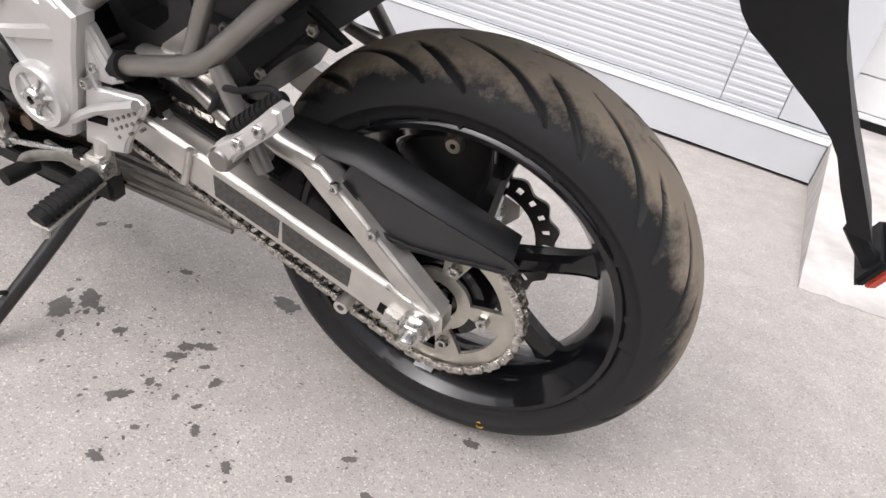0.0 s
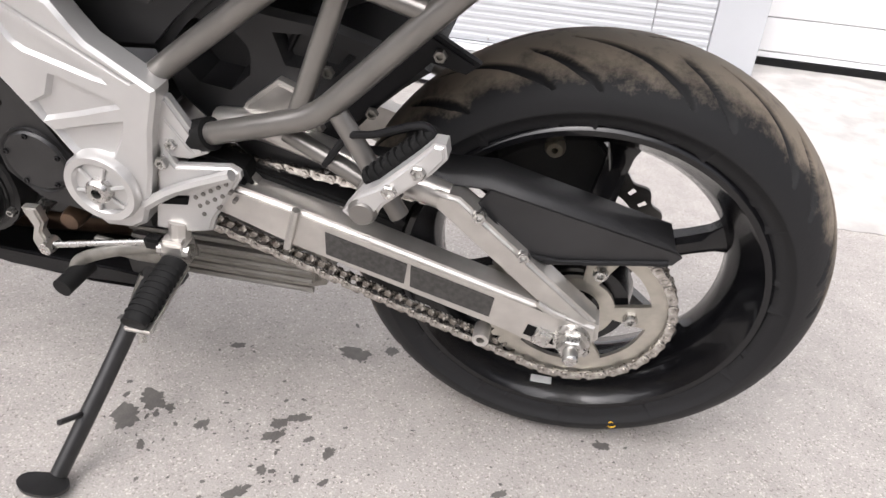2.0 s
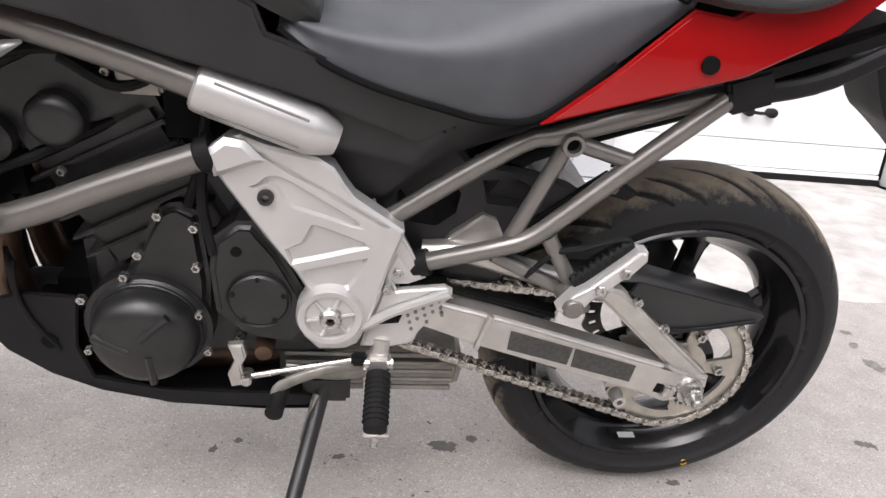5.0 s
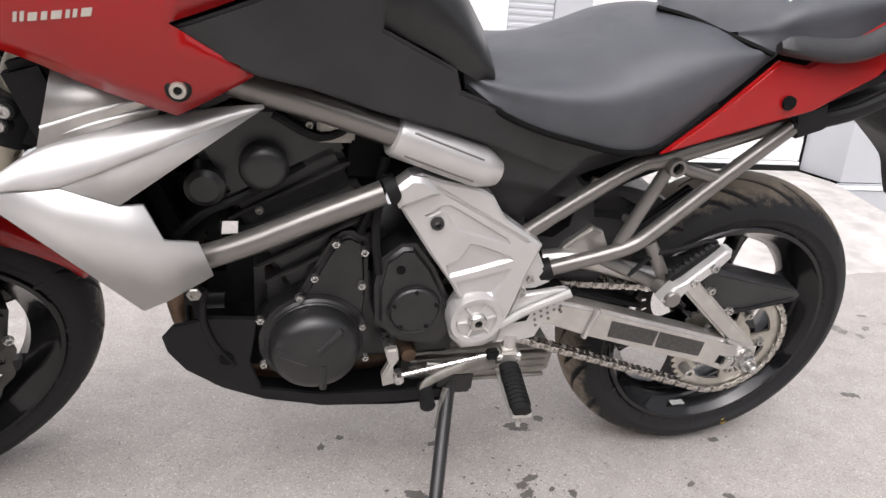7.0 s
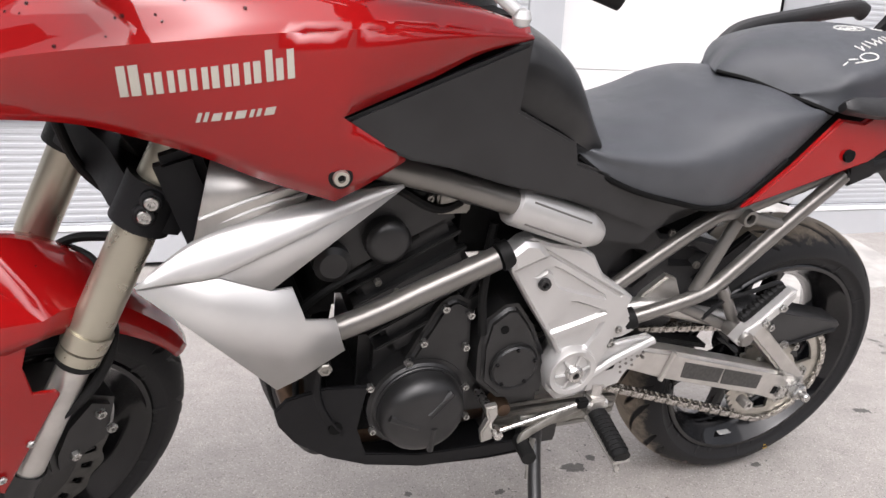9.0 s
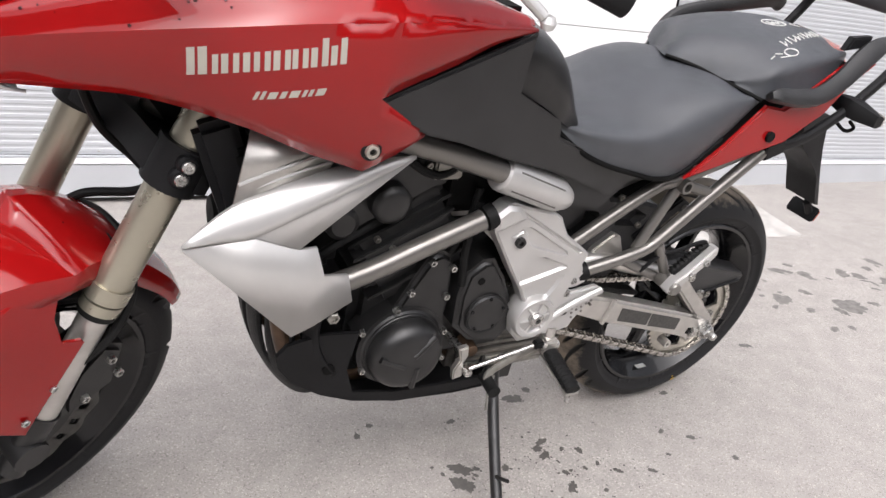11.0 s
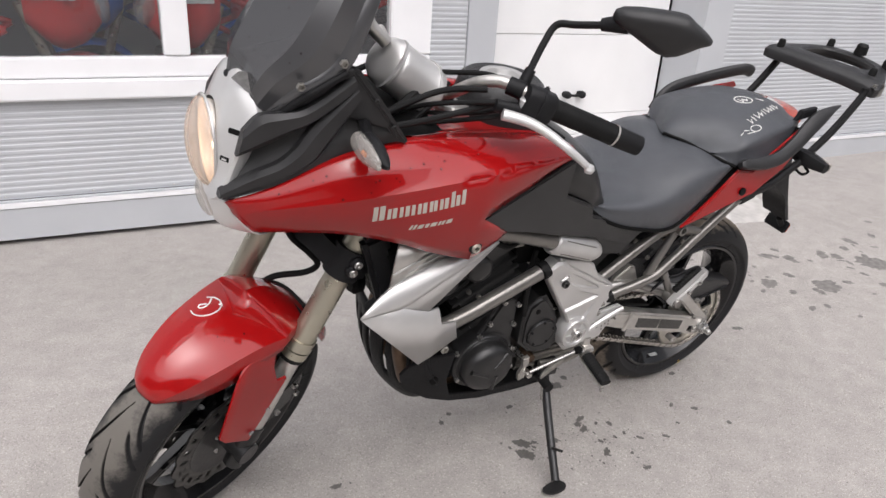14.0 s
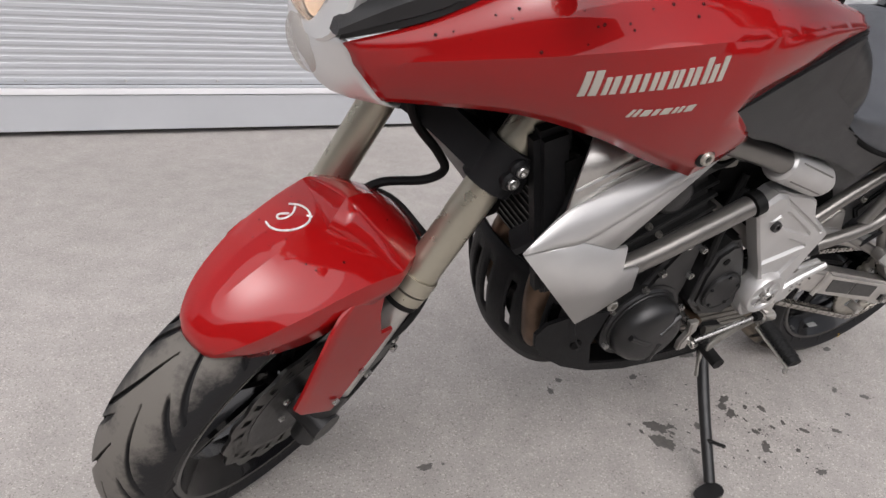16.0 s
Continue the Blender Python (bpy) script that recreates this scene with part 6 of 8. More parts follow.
bars(p0, du, dn, STROKES, 0.031, "letter_bar", fair, M_LETTER, -0.06)
bars(Vector((-1.092, -0.2245, 0.858)), du, dn, [(0.004, 0.003, 1.0), (0.004, 0.004, 1.0), (0.009, 0.004, 0.8), (0.006, 0.004, 0.8), (0.010, 0.004, 0.8), (0.004, 0.003, 0.8), (0.004, 0.004, 0.8), (0.010, 0, 0.8)], 0.010, "small_letter_bar", fair, M_LETTER, 0.3)

# silver shroud
V = {"T": (-1.163, -0.212, 0.665), "A": (-1.101, -0.192, 0.708), "C": (-0.976, -0.173, 0.744), "R": (-0.852, -0.178, 0.764), "G": (-1.018, -0.2125, 0.652), "H": (-1.077, -0.2155, 0.676), "I": (-0.992, -0.2095, 0.652),
     "J": (-0.974, -0.203, 0.600), "K": (-0.935, -0.195, 0.592), "L": (-0.920, -0.188, 0.540), "M": (-0.976, -0.190, 0.505), "N": (-1.008, -0.190, 0.490), "P": (-1.078, -0.168, 0.80), "W": (-0.94, -0.160, 0.80)}


def facets(keys):
    """Flat facets between named corners."""
    bm = bmesh.new()
    got = {c: bm.verts.new(V[c]) for c in sorted(set("".join(keys)))}
    for k in keys:
        bm.faces.new([got[c] for c in k])
    return bm


UP, LOW = ["HRG"], ["THGIJMN", "JKLM"]
EDGE_TOP = [V["T"], V["A"], (-1.040, -0.182, 0.728), V["C"], (-0.910, -0.175, 0.757), V["R"]]
EDGE_LOW = [V["T"], (-1.120, -0.2145, 0.671), V["H"], (-1.000, -0.2050, 0.706), (-0.925, -0.1920, 0.735), V["R"]]


def upper_skin():
    """The curved upper face between the top edge and the long ridge."""
    rows = []
    for i, (a, b) in enumerate(zip(EDGE_TOP, EDGE_LOW)):
        a, b = Vector(a), Vector(b)
        swell = 0.005 * math.sin(math.pi * i / 5)
        rows.append([a.lerp(b, t) + Vector((0, -swell, swell * 0.8)) * math.sin(math.pi * t) for t in (0, 0.17, 0.33, 0.5, 0.67, 0.83, 1)])
    return loft(rows, 4, 1)


shroud = thicken(part("radiator_shroud", upper_skin(), M_SILVER, bike, "angular silver radiator shroud", 60), 0.005, 1.0)
thicken(part("shroud_facet", facets(UP), M_SILVER, shroud, "", 3), 0.005, 1.0)
thicken(part("shroud_skin_far", mirrored(upper_skin()), M_SILVER, shroud, "", 60), 0.005, 1.0)
thicken(part("shroud_lower", facets(LOW), M_SILVER, shroud, "", 3), 0.006, 1.0)
thicken(part("shroud_inner", facets(["APWC"]), M_ALU, shroud, "darker inner panel with two raised lines", 12), 0.004)
thicken(part("shroud_far", mirrored(facets(UP + LOW)), M_SILVER, shroud, "", 3), 0.006, 1.0)
for dz in (0.006, 0.020):
    part("shroud_line", tube([(-1.094, -0.189, 0.716 + dz), (-1.03, -0.182, 0.737 + dz), (-0.97, -0.174, 0.752 + dz)], 0.0025, 6, 4), M_SILVER, shroud)
part("radiator_side", box((0.055, 0.035, 0.30), (-1.070, -0.130, 0.655), 0.01, Matrix.Rotation(radians(-18), 4, "Y")), M_PLASTIC, rad)
part("shroud_screw", bolt((-0.945, -0.192, 0.512), 0.010, 0.006), M_DULLSTEEL, shroud)
part("shroud_hole", lathe([(0, -0.194), (0.010, -0.194), (0.010, -0.18), (0, -0.18)], (-0.945, 0, 0.512), 14), M_DARK, shroud)

# ---- front fork
fork = new("front_fork")
fork.parent = bike
tagged(fork, "champagne anodised upside-down front fork")
for s in (-1, 1):
    a = lambda h, f=0.03: on_axis(h, f, s * 0.100)
    part("fork_tube", steer(tube([a(0.30), a(0.40), a(0.74)], 0.0265, 24, 1)), M_FORK, fork)
    part("fork_collar", steer(tube([a(0.262), a(0.268), a(0.278)], 0.0285, 24, 1)), M_FORK, fork)
    part("fork_collar", steer(tube([a(0.282), a(0.296), a(0.306)], 0.0300, 24, 1)), M_FORK, fork)
    part("dust_seal", steer(tube([a(0.252), a(0.262)], 0.0265, 20, 1)), M_RUBBER, fork)
    part("slider", steer(tube([a(0.02), a(0.254)], 0.0215, 20, 1)), M_ALU, fork)
    part("fork_foot", steer(tube([a(-0.045), a(0.0), a(0.05), a(0.07)], (0.021, 0.025), 16, 1)), M_ENGINE, fork)
    part("axle_clamp", steer(tube([a(0.0) + Vector((0, -s * 0.045, 0)), a(0.0) + Vector((0, s * 0.026, 0))], 0.026, 16, 1)), M_ENGINE, fork)
    cal = part("front_caliper", steer(plate([(FRONT.x + 0.055, FRONT.z + 0.015), (FRONT.x + 0.135, FRONT.z + 0.05), (FRONT.x + 0.150, FRONT.z + 0.125), (FRONT.x + 0.115, FRONT.z + 0.150), (FRONT.x + 0.075, FRONT.z + 0.11), (FRONT.x + 0.055, FRONT.z + 0.06)], s * 0.075 - 0.03 + FRONT.y, 0.06, 0.008)), M_ENGINE, fork, "black brake caliper")
    for dx, dz in ((0.085, 0.05), (0.125, 0.115), (0.138, 0.075)):
        part("caliper_bolt", steer(bolt((FRONT.x + dx, FRONT.y + s * 0.105, FRONT.z + dz), 0.008, 0.008, s)), M_STEEL, cal)
# clamps
for h, th in ((0.500, 0.046), (0.735, 0.030)):
    c = on_axis(h, 0.012, 0)
    cl = part("yoke", steer(loft([[on_axis(h - th / 2, f, y) for f, y in sec] for sec in [[(0.062, -0.10), (0.050, 0.0), (0.062, 0.10), (0.0, 0.138), (-0.030, 0.06), (-0.030, -0.06), (0.0, -0.138)]]] + [[on_axis(h + th / 2, f, y) for f, y in sec] for sec in [[(0.062, -0.10), (0.050, 0.0), (0.062, 0.10), (0.0, 0.138), (-0.030, 0.06), (-0.030, -0.06), (0.0, -0.138)]]], 1, 4, closed=True, caps=True)), M_PLASTIC, fork, "black fork yoke")
for s in (-1, 1):
    part("yoke_clamp", steer(tube([on_axis(0.468, 0.03, s * 0.100), on_axis(0.475, 0.03, s * 0.100), on_axis(0.525, 0.03, s * 0.100), on_axis(0.532, 0.03, s * 0.100)], 0.037, 22, 1)), M_PLASTIC, fork)
for q in ((-1.143, -0.141, 0.736), (-1.152, -0.141, 0.719)):
    part("yoke_lug", lathe([(0, -0.138), (0.011, -0.138), (0.014, -0.134), (0.016, -0.10), (0, -0.10)], (q[0], 0, q[2]), 16), M_PLASTIC, fork)
    part("yoke_bolt", bolt((q[0], -0.138, q[2]), 0.0085, 0.005, hexed=False), M_STEEL, fork)
part("steering_stem", tube([on_axis(0.48), on_axis(0.76)], 0.026, 18, 1), M_FRAME, frame_ob)
part("head_gusset", plate([(-1.185, 0.80), (-1.09, 0.86), (-0.98, 0.84), (-1.02, 0.76), (-1.13, 0.72)], -0.05, 0.10, 0.01), M_DARK, frame_ob)
part("bracket_arm", tube([(-1.07, -0.125, 0.745), (-1.06, -0.135, 0.68), (-1.075, -0.12, 0.62), (-1.09, -0.10, 0.585)], 0.022, 8, 4, flat=0.5), M_PLASTIC, frame_ob)
for pts in ([(-1.255, 0.01, 0.80), (-1.232, 0.0, 0.735), (-1.190, 0.0, 0.685), (-1.168, 0.006, 0.648), (-1.190, 0.018, 0.624), (-1.25, 0.03, 0.618), (-1.285, 0.035, 0.600)], [(-1.27, 0.0, 0.60), (-1.235, -0.04, 0.585), (-1.205, -0.08, 0.53), (-1.235, -0.10, 0.46), (-1.30, -0.105, 0.40)], [(-1.30, 0.06, 0.60), (-1.24, 0.02, 0.595), (-1.20, -0.03, 0.56)]):
    part("brake_hose", tube(pts, 0.0068, 10, 6), M_RUBBER, fork)


def at_wheel(phi, r, w):
    """A point about the front wheel: phi degrees forward of the top, at radius r, w sideways."""
    return FRONT + Vector((-math.sin(radians(phi)) * r, w, math.cos(radians(phi)) * r))


# each station: ridge, crease and lower edge as (degrees forward, radius, half width)
NOSE = [((35.5, 0.303, 0.0), (35, 0.300, 0.024), (35, 0.290, 0.022)), ((32, 0.322, 0.0), (31.5, 0.308, 0.040), (31, 0.284, 0.044)), ((24, 0.337, 0.0), (24, 0.312, 0.060), (24, 0.262, 0.066)), ((12, 0.343, 0.0), (12, 0.314, 0.078), (13, 0.258, 0.086)), ((2, 0.342, 0.0), (-2, 0.318, 0.090), (2, 0.272, 0.097)), ((-4, 0.336, 0.0), (-13, 0.322, 0.100), (-12, 0.296, 0.107))]
HUMP = [((-6.5, 0.384, 0.0), (-14, 0.324, 0.099), (-13, 0.297, 0.106)), ((-13, 0.378, 0.0), (-19, 0.330, 0.090), (-18, 0.296, 0.098)), ((-24, 0.356, 0.0), (-27, 0.326, 0.078), (-26, 0.286, 0.086)), ((-38, 0.334, 0.0), (-38, 0.316, 0.066), (-38, 0.280, 0.074)), ((-56, 0.322, 0.0), (-56, 0.309, 0.058), (-56, 0.280, 0.066)), ((-68, 0.318, 0.0), (-68, 0.308, 0.050), (-68, 0.285, 0.058))]


def fender_rows(tab, bulge):
    rows = []
    for c, k, e in tab:
        half = []
        for s in (-1,):
            cc, kk, ee = at_wheel(c[0], c[1], 0), at_wheel(k[0], k[1], s * k[2]), at_wheel(e[0], e[1], s * e[2])
            up = (kk - FRONT).normalized()
            half = [ee, ee.lerp(kk, 0.5) + Vector((0, s * 0.003, 0)), kk] + [kk.lerp(cc, t) + up * bulge * math.sin(math.pi * t) for t in (0.2, 0.4, 0.6, 0.8)] + [cc]
        rows.append(half + [Vector((p.x, 2 * FRONT.y - p.y, p.z)) for p in reversed(half[:-1])])
    return rows


fb = loft(fender_rows(NOSE, 0.004), 4, 1)
skin([fender_rows(NOSE[-1:], 0.004)[0], fender_rows(HUMP[:1], 0.002)[0]], bm=fb)
hump_bm = loft(fender_rows(HUMP, 0.004), 4, 1)
hump_me = bpy.data.meshes.new("tmp")
hump_bm.to_mesh(hump_me)
hump_bm.free()
fb.from_mesh(hump_me)
bpy.data.meshes.remove(hump_me)
bmesh.ops.remove_doubles(fb, verts=fb.verts, dist=0.0006)
fender = thicken(part("front_mudguard", steer(fb), M_RED, bike, "glossy red front mudguard with a white marker number", 24), 0.004)
# fork guards hanging below the mudguard, with a neck up to its ear
GRD = [(-0.034, 0.318), (0.000, 0.312), (0.002, 0.298), (0.030, 0.288), (0.046, 0.268), (0.072, 0.165), (0.078, 0.118), (0.066, 0.098), (0.010, 0.060), (-0.074, 0.204), (-0.070, 0.212), (-0.044, 0.222), (-0.040, 0.262), (-0.058, 0.298)]
for s in (-1, 1):
    def guard_w(dx, dz):
        return s * (0.118 + 0.10 * max(0.0, 0.18 - dz) * 0.1 - 0.50 * max(0.0, dz - 0.24) - 0.30 * max(0.0, dx - 0.03))
    rows = [[FRONT + Vector((-dx, guard_w(dx, dz) + s * k, dz)) for dx, dz in GRD] for k in (0.0, 0.004, 0.006)]
    mid_row = [sum(rows[2], Vector()) / len(GRD)] * len(GRD)
    rows[2] = [p.lerp(q, 0.04) for p, q in zip(rows[2], mid_row)]
    g = part("fork_guard", steer(skin(rows, closed=True, caps=True)), M_RED, fender)
    for dx, dz in ((-0.030, 0.137), (0.010, 0.092)):
        part("guard_screw", steer(bolt(FRONT + Vector((-dx, guard_w(dx, dz) + s * 0.006, dz)), 0.006, 0.004, s)), M_STEEL, g)
# white marker ring and stroke on the mudguard
FENDER_TREE = BVHTree.FromPolygons([v.co for v in fender.data.vertices], [tuple(p.vertices) for p in fender.data.polygons])


def on_fender(u, v):
    """A spot on the mudguard's crown: u degrees forward, v metres sideways."""
    d = Vector((-math.sin(radians(u)), 0, math.cos(radians(u))))
    q = STEERED @ (FRONT + d * 0.5 + Vector((0, v, 0)))
    d = STEERED.to_3x3() @ d
    hit = FENDER_TREE.ray_cast(q, -d)[0]
    return (hit if hit is not None else q - d * 0.146) + d * 0.0012


part("marker_ring", tube([on_fender(1 + 5.0 * math.sin(a), 0.042 + 0.026 * math.cos(a)) for a in [1.1 + i * 0.5 for i in range(10)]], 0.0015, 6, 3), M_CHALK, fender)
part("marker_stroke", tube([on_fender(-2.5, 0.052), on_fender(-0.6, 0.044), on_fender(1.8, 0.042), on_fender(3.0, 0.048), on_fender(2.0, 0.054), on_fender(0.2, 0.046)], 0.0015, 6, 3), M_CHALK, fender)
part("marker_stroke", tube([on_fender(-2.4, 0.030), on_fender(-3.2, 0.024)], 0.0015, 6, 1), M_CHALK, fender)

# ---- headlight
RIM = [(-1.375, 0, 1.033), (-1.378, 0.035, 1.022), (-1.384, 0.058, 0.995), (-1.388, 0.070, 0.955), (-1.391, 0.065, 0.925), (-1.394, 0.050, 0.900), (-1.397, 0.030, 0.882), (-1.398, 0, 0.875)]
BACK = [(-1.335, 0, 1.093), (-1.343, 0.050, 1.082), (-1.326, 0.092, 1.043), (-1.352, 0.100, 0.985), (-1.370, 0.101, 0.940), (-1.386, 0.098, 0.900), (-1.394, 0.060, 0.872), (-1.397, 0, 0.866)]


def whole_ring(half, push=0.0, k=1.0):
    """Left half of a ring round the lamp, made whole and pushed back."""
    left = [(x + push, -y * k, z) for x, y, z in half]
    return left + [(x, -y, z) for x, y, z in reversed(left[1:-1])]


swell = [tuple((a + b) / 2 + c for a, b, c in zip(p, q, (-0.002, 0.003 if p[1] else 0, 0.002))) for p, q in zip(RIM, BACK)]
hl = part("headlight", loft([whole_ring(RIM), whole_ring(swell), whole_ring(BACK), whole_ring(BACK, 0.035, 0.85), whole_ring(BACK, 0.08, 0.6)], 3, 3, closed=True), M_LAMPSILVER, bike, "stacked headlight in a silver surround", 28)
CHIN = [[(-1.396, 0, 0.876), (-1.396, 0.055, 0.884), (-1.384, 0.107, 0.893)], [(-1.396, 0, 0.850), (-1.394, 0.058, 0.850), (-1.362, 0.117, 0.858)], [(-1.380, 0, 0.814), (-1.376, 0.058, 0.814), (-1.335, 0.120, 0.828)], [(-1.32, 0, 0.802), (-1.32, 0.06, 0.802), (-1.31, 0.105, 0.815)]]
thicken(part("lamp_chin", loft([[(x, -y, z) for x, y, z in reversed(r)] + r[1:] for r in CHIN], 4, 4), M_LAMPSILVER, hl, "silver lower lamp housing", 50), 0.004)
part("top_vent", skin([[(-1.352, -0.052, 1.082), (-1.342, -0.048, 1.090), (-1.312, -0.058, 1.088), (-1.322, -0.084, 1.056)], [(-1.358, -0.054, 1.086), (-1.344, -0.050, 1.095), (-1.312, -0.060, 1.093), (-1.324, -0.089, 1.060)]], closed=True, caps=True), M_DECAL, hl)


def dome(c, rx, ry, rz, n=14, m=28):
    """Forward half of an oval bowl, bulging towards the front."""
    rows = []
    for i in range(n + 1):
        t = math.pi / 2 * i / n
        rows.append([(c[0] - rx * math.cos(t), c[1] + ry * math.sin(t) * math.cos(2 * math.pi * j / m), c[2] + rz * math.sin(t) * math.sin(2 * math.pi * j / m)) for j in range(m)])
    bm = skin(rows, closed=True)
    bmesh.ops.remove_doubles(bm, verts=bm.verts, dist=1e-5)
    return bm


lens = part("headlight_lens", dome((-1.388, 0, 0.954), 0.034, 0.071, 0.080), M_LAMPLENS, hl, "clear headlight lens", 60)
lens.visible_shadow = False
ref = dome((-1.388, 0, 0.954), -0.050, 0.066, 0.075)
part("reflector", ref, M_CHROME, hl, "warm chrome reflector bowl", 60)
part("bulb", lathe([(0, -1.378), (0.007, -1.377), (0.010, -1.370), (0.010, -1.345), (0, -1.345)], (0, 0, 0.945), 14, axis="x"), M_BULB, hl, "lit warm bulb")
low = part("lower_lens", dome((-1.390, 0, 0.848), 0.018, 0.056, 0.031), M_LENS, hl, "clear lower lamp lens", 60)
low.visible_shadow = False
part("lens_bezel", tube([(-1.389, 0.072 * math.cos(a), 0.954 + 0.081 * math.sin(a)) for a in [i * math.pi / 8 for i in range(16)]], 0.003, 8, 3, closed=True), M_SILVER, hl)
LAMP_TREE = BVHTree.FromPolygons([v.co for v in hl.data.vertices], [tuple(p.vertices) for p in hl.data.polygons])
for p, w, h in (((-1.362, -0.083, 1.006), 0.021, 0.009), ((-1.380, -0.086, 0.960), 0.019, 0.008)):
    at, out = LAMP_TREE.find_nearest(Vector(p))[:2]
    out = out if out.y < 0 else -out
    lie = out.to_track_quat("-Y", "Z").to_matrix().to_4x4()
    slot = part("surround_slot", box((w, 0.0030, h), at, 0.0008, lie), M_DARK, hl)
    part("slot_insert", box((w * 0.6, 0.0036, h * 0.6), at - Vector((0, 0, h * 0.12)), 0.0008, lie), M_LAMPSILVER, slot)

# ---- black cowl and screen
COWL = [((-1.389, -0.107, 0.896), (-1.328, -0.098, 1.042)), ((-1.345, -0.126, 0.914), (-1.316, -0.108, 1.046)), ((-1.300, -0.142, 0.935), (-1.297, -0.118, 1.060)), ((-1.220, -0.160, 0.980), (-1.245, -0.142, 1.095)), ((-1.150, -0.167, 1.000), (-1.205, -0.157, 1.135)), ((-1.092, -0.172, 1.012), (-1.150, -0.166, 1.085))]


def cowl_rows():
    """Folded cowl side: a raised upper ledge, a sunk middle and a lower lip."""
    rows = []
    for a, b in COWL:
        a, b = Vector(a), Vector(b)
        h = (b - a).length
        out = Vector((-0.25, -1, 0.1)).normalized()
        rows.append([a.lerp(b, t) + out * o * min(1, h / 0.12) for t, o in ((0, 0), (0.2, -0.012), (0.4, -0.020), (0.6, -0.022), (0.8, -0.014), (1, 0))])
    return rows


cowl = thicken(part("front_cowl", loft(cowl_rows(), 4, 1), M_COVER, bike, "black plastic front cowl under the screen", 25), 0.004)
thicken(part("front_cowl_far", mirrored(loft(cowl_rows(), 4, 1)), M_COVER, cowl, "", 25), 0.004)


def cowl_face(x, z):
    """How far out the cowl's side lies at x."""
    xs, ys = (-1.389, -1.345, -1.300, -1.220, -1.150, -1.090), (-0.102, -0.117, -0.130, -0.151, -0.1665, -0.172)
    for i in range(5):
        if x <= xs[i + 1] or i == 4:
            k = max(0.0, (x - xs[i]) / (xs[i + 1] - xs[i]))
            return ys[i] + (ys[i + 1] - ys[i]) * k


TOP_BLADE = [((-1.356, 1.020), (-1.366, 0.975)), ((-1.332, 1.048), (-1.321, 0.998)), ((-1.300, 1.054), (-1.284, 1.021)), ((-1.270, 1.060), (-1.258, 1.036)), ((-1.240, 1.080), (-1.232, 1.056)), ((-1.193, 1.122), (-1.186, 1.098))]
LOW_BLADE = [((-1.392, 0.912), (-1.395, 0.900)), ((-1.340, 0.947), (-1.348, 0.916)), ((-1.302, 0.967), (-1.305, 0.934)), ((-1.276, 0.994), (-1.250, 0.968)), ((-1.249, 1.036), (-1.220, 1.014)), ((-1.189, 1.106), (-1.178, 1.084))]


def blade_mesh(pairs, out, deep):
    """A raised bar along the cowl's side, flat-faced with sloping edges."""
    rows = []
    for a, b in pairs:
        a, b = Vector((a[0], 0, a[1])), Vector((b[0], 0, b[1]))
        sec = []
        for t, o in ((0.0, deep), (0.0, -out * 0.2), (0.22, -out), (0.78, -out), (1.0, -out * 0.2), (1.0, deep)):
            p = a.lerp(b, t)
            sec.append((p.x, cowl_face(p.x, p.z) + o, p.z))
        rows.append(sec)
    return loft(rows, 4, 1, closed=True, caps=True)


for pairs, out in ((TOP_BLADE, 0.010), (LOW_BLADE, 0.013)):
    part("cowl_blade", blade_mesh(pairs, out, 0.010), M_COVER, cowl, "", 26)
    part("cowl_blade", mirrored(blade_mesh(pairs, out, 0.010)), M_COVER, cowl, "", 26)
WING = [(-1.206, 1.130), (-1.190, 1.136), (-1.179, 1.128), (-1.141, 1.077), (-1.091, 1.010), (-1.096, 1.003), (-1.108, 1.007), (-1.127, 1.031), (-1.165, 1.042), (-1.206, 1.054)]
STRIP = [(-1.196, 1.130), (-1.188, 1.136), (-1.141, 1.079), (-1.091, 1.010), (-1.096, 1.004), (-1.112, 1.022), (-1.152, 1.074)]
for label_, line, out, deep in (("cowl_wing", WING, 0.000, 0.008), ("wing_strip", STRIP, 0.006, 0.008)):
    for far in (False, True):
        bm = plate(line, lambda x, z: cowl_face(x, z) - out, deep, 0.004, seg=2)
        part(label_, mirrored(bm) if far else bm, M_COVER, cowl)
        if far:
            bm.free()
for p in ((-1.155, 1.083), (-1.120, 1.036)):
    part("wing_screw", bolt((p[0], cowl_face(*p) - 0.006, p[1]), 0.005, 0.003), M_ENGINE, cowl)
part("cowl_inner", loft([[(-1.30, -0.10, 0.96), (-1.33, 0, 1.05), (-1.30, 0.10, 0.96)], [(-1.18, -0.15, 0.99), (-1.20, 0, 1.06), (-1.18, 0.15, 0.99)], [(-1.08, -0.15, 0.985), (-1.09, 0, 1.00), (-1.08, 0.15, 0.985)]], 3, 4), M_DARK, cowl)
part("dash_floor", box((0.22, 0.24, 0.02), (-1.10, 0, 0.975), 0.005), M_DARK, cowl)
SCR = [[(-1.316, -0.100, 1.032), (-1.340, -0.055, 1.050), (-1.352, 0, 1.078)], [(-1.270, -0.140, 1.085), (-1.325, -0.078, 1.108), (-1.343, 0, 1.122)], [(-1.205, -0.160, 1.130), (-1.285, -0.098, 1.168), (-1.312, 0, 1.182)], [(-1.165, -0.155, 1.215), (-1.235, -0.098, 1.258), (-1.262, 0, 1.275)], [(-1.125, -0.125, 1.300), (-1.185, -0.075, 1.345), (-1.200, 0, 1.358)]]
srow = []
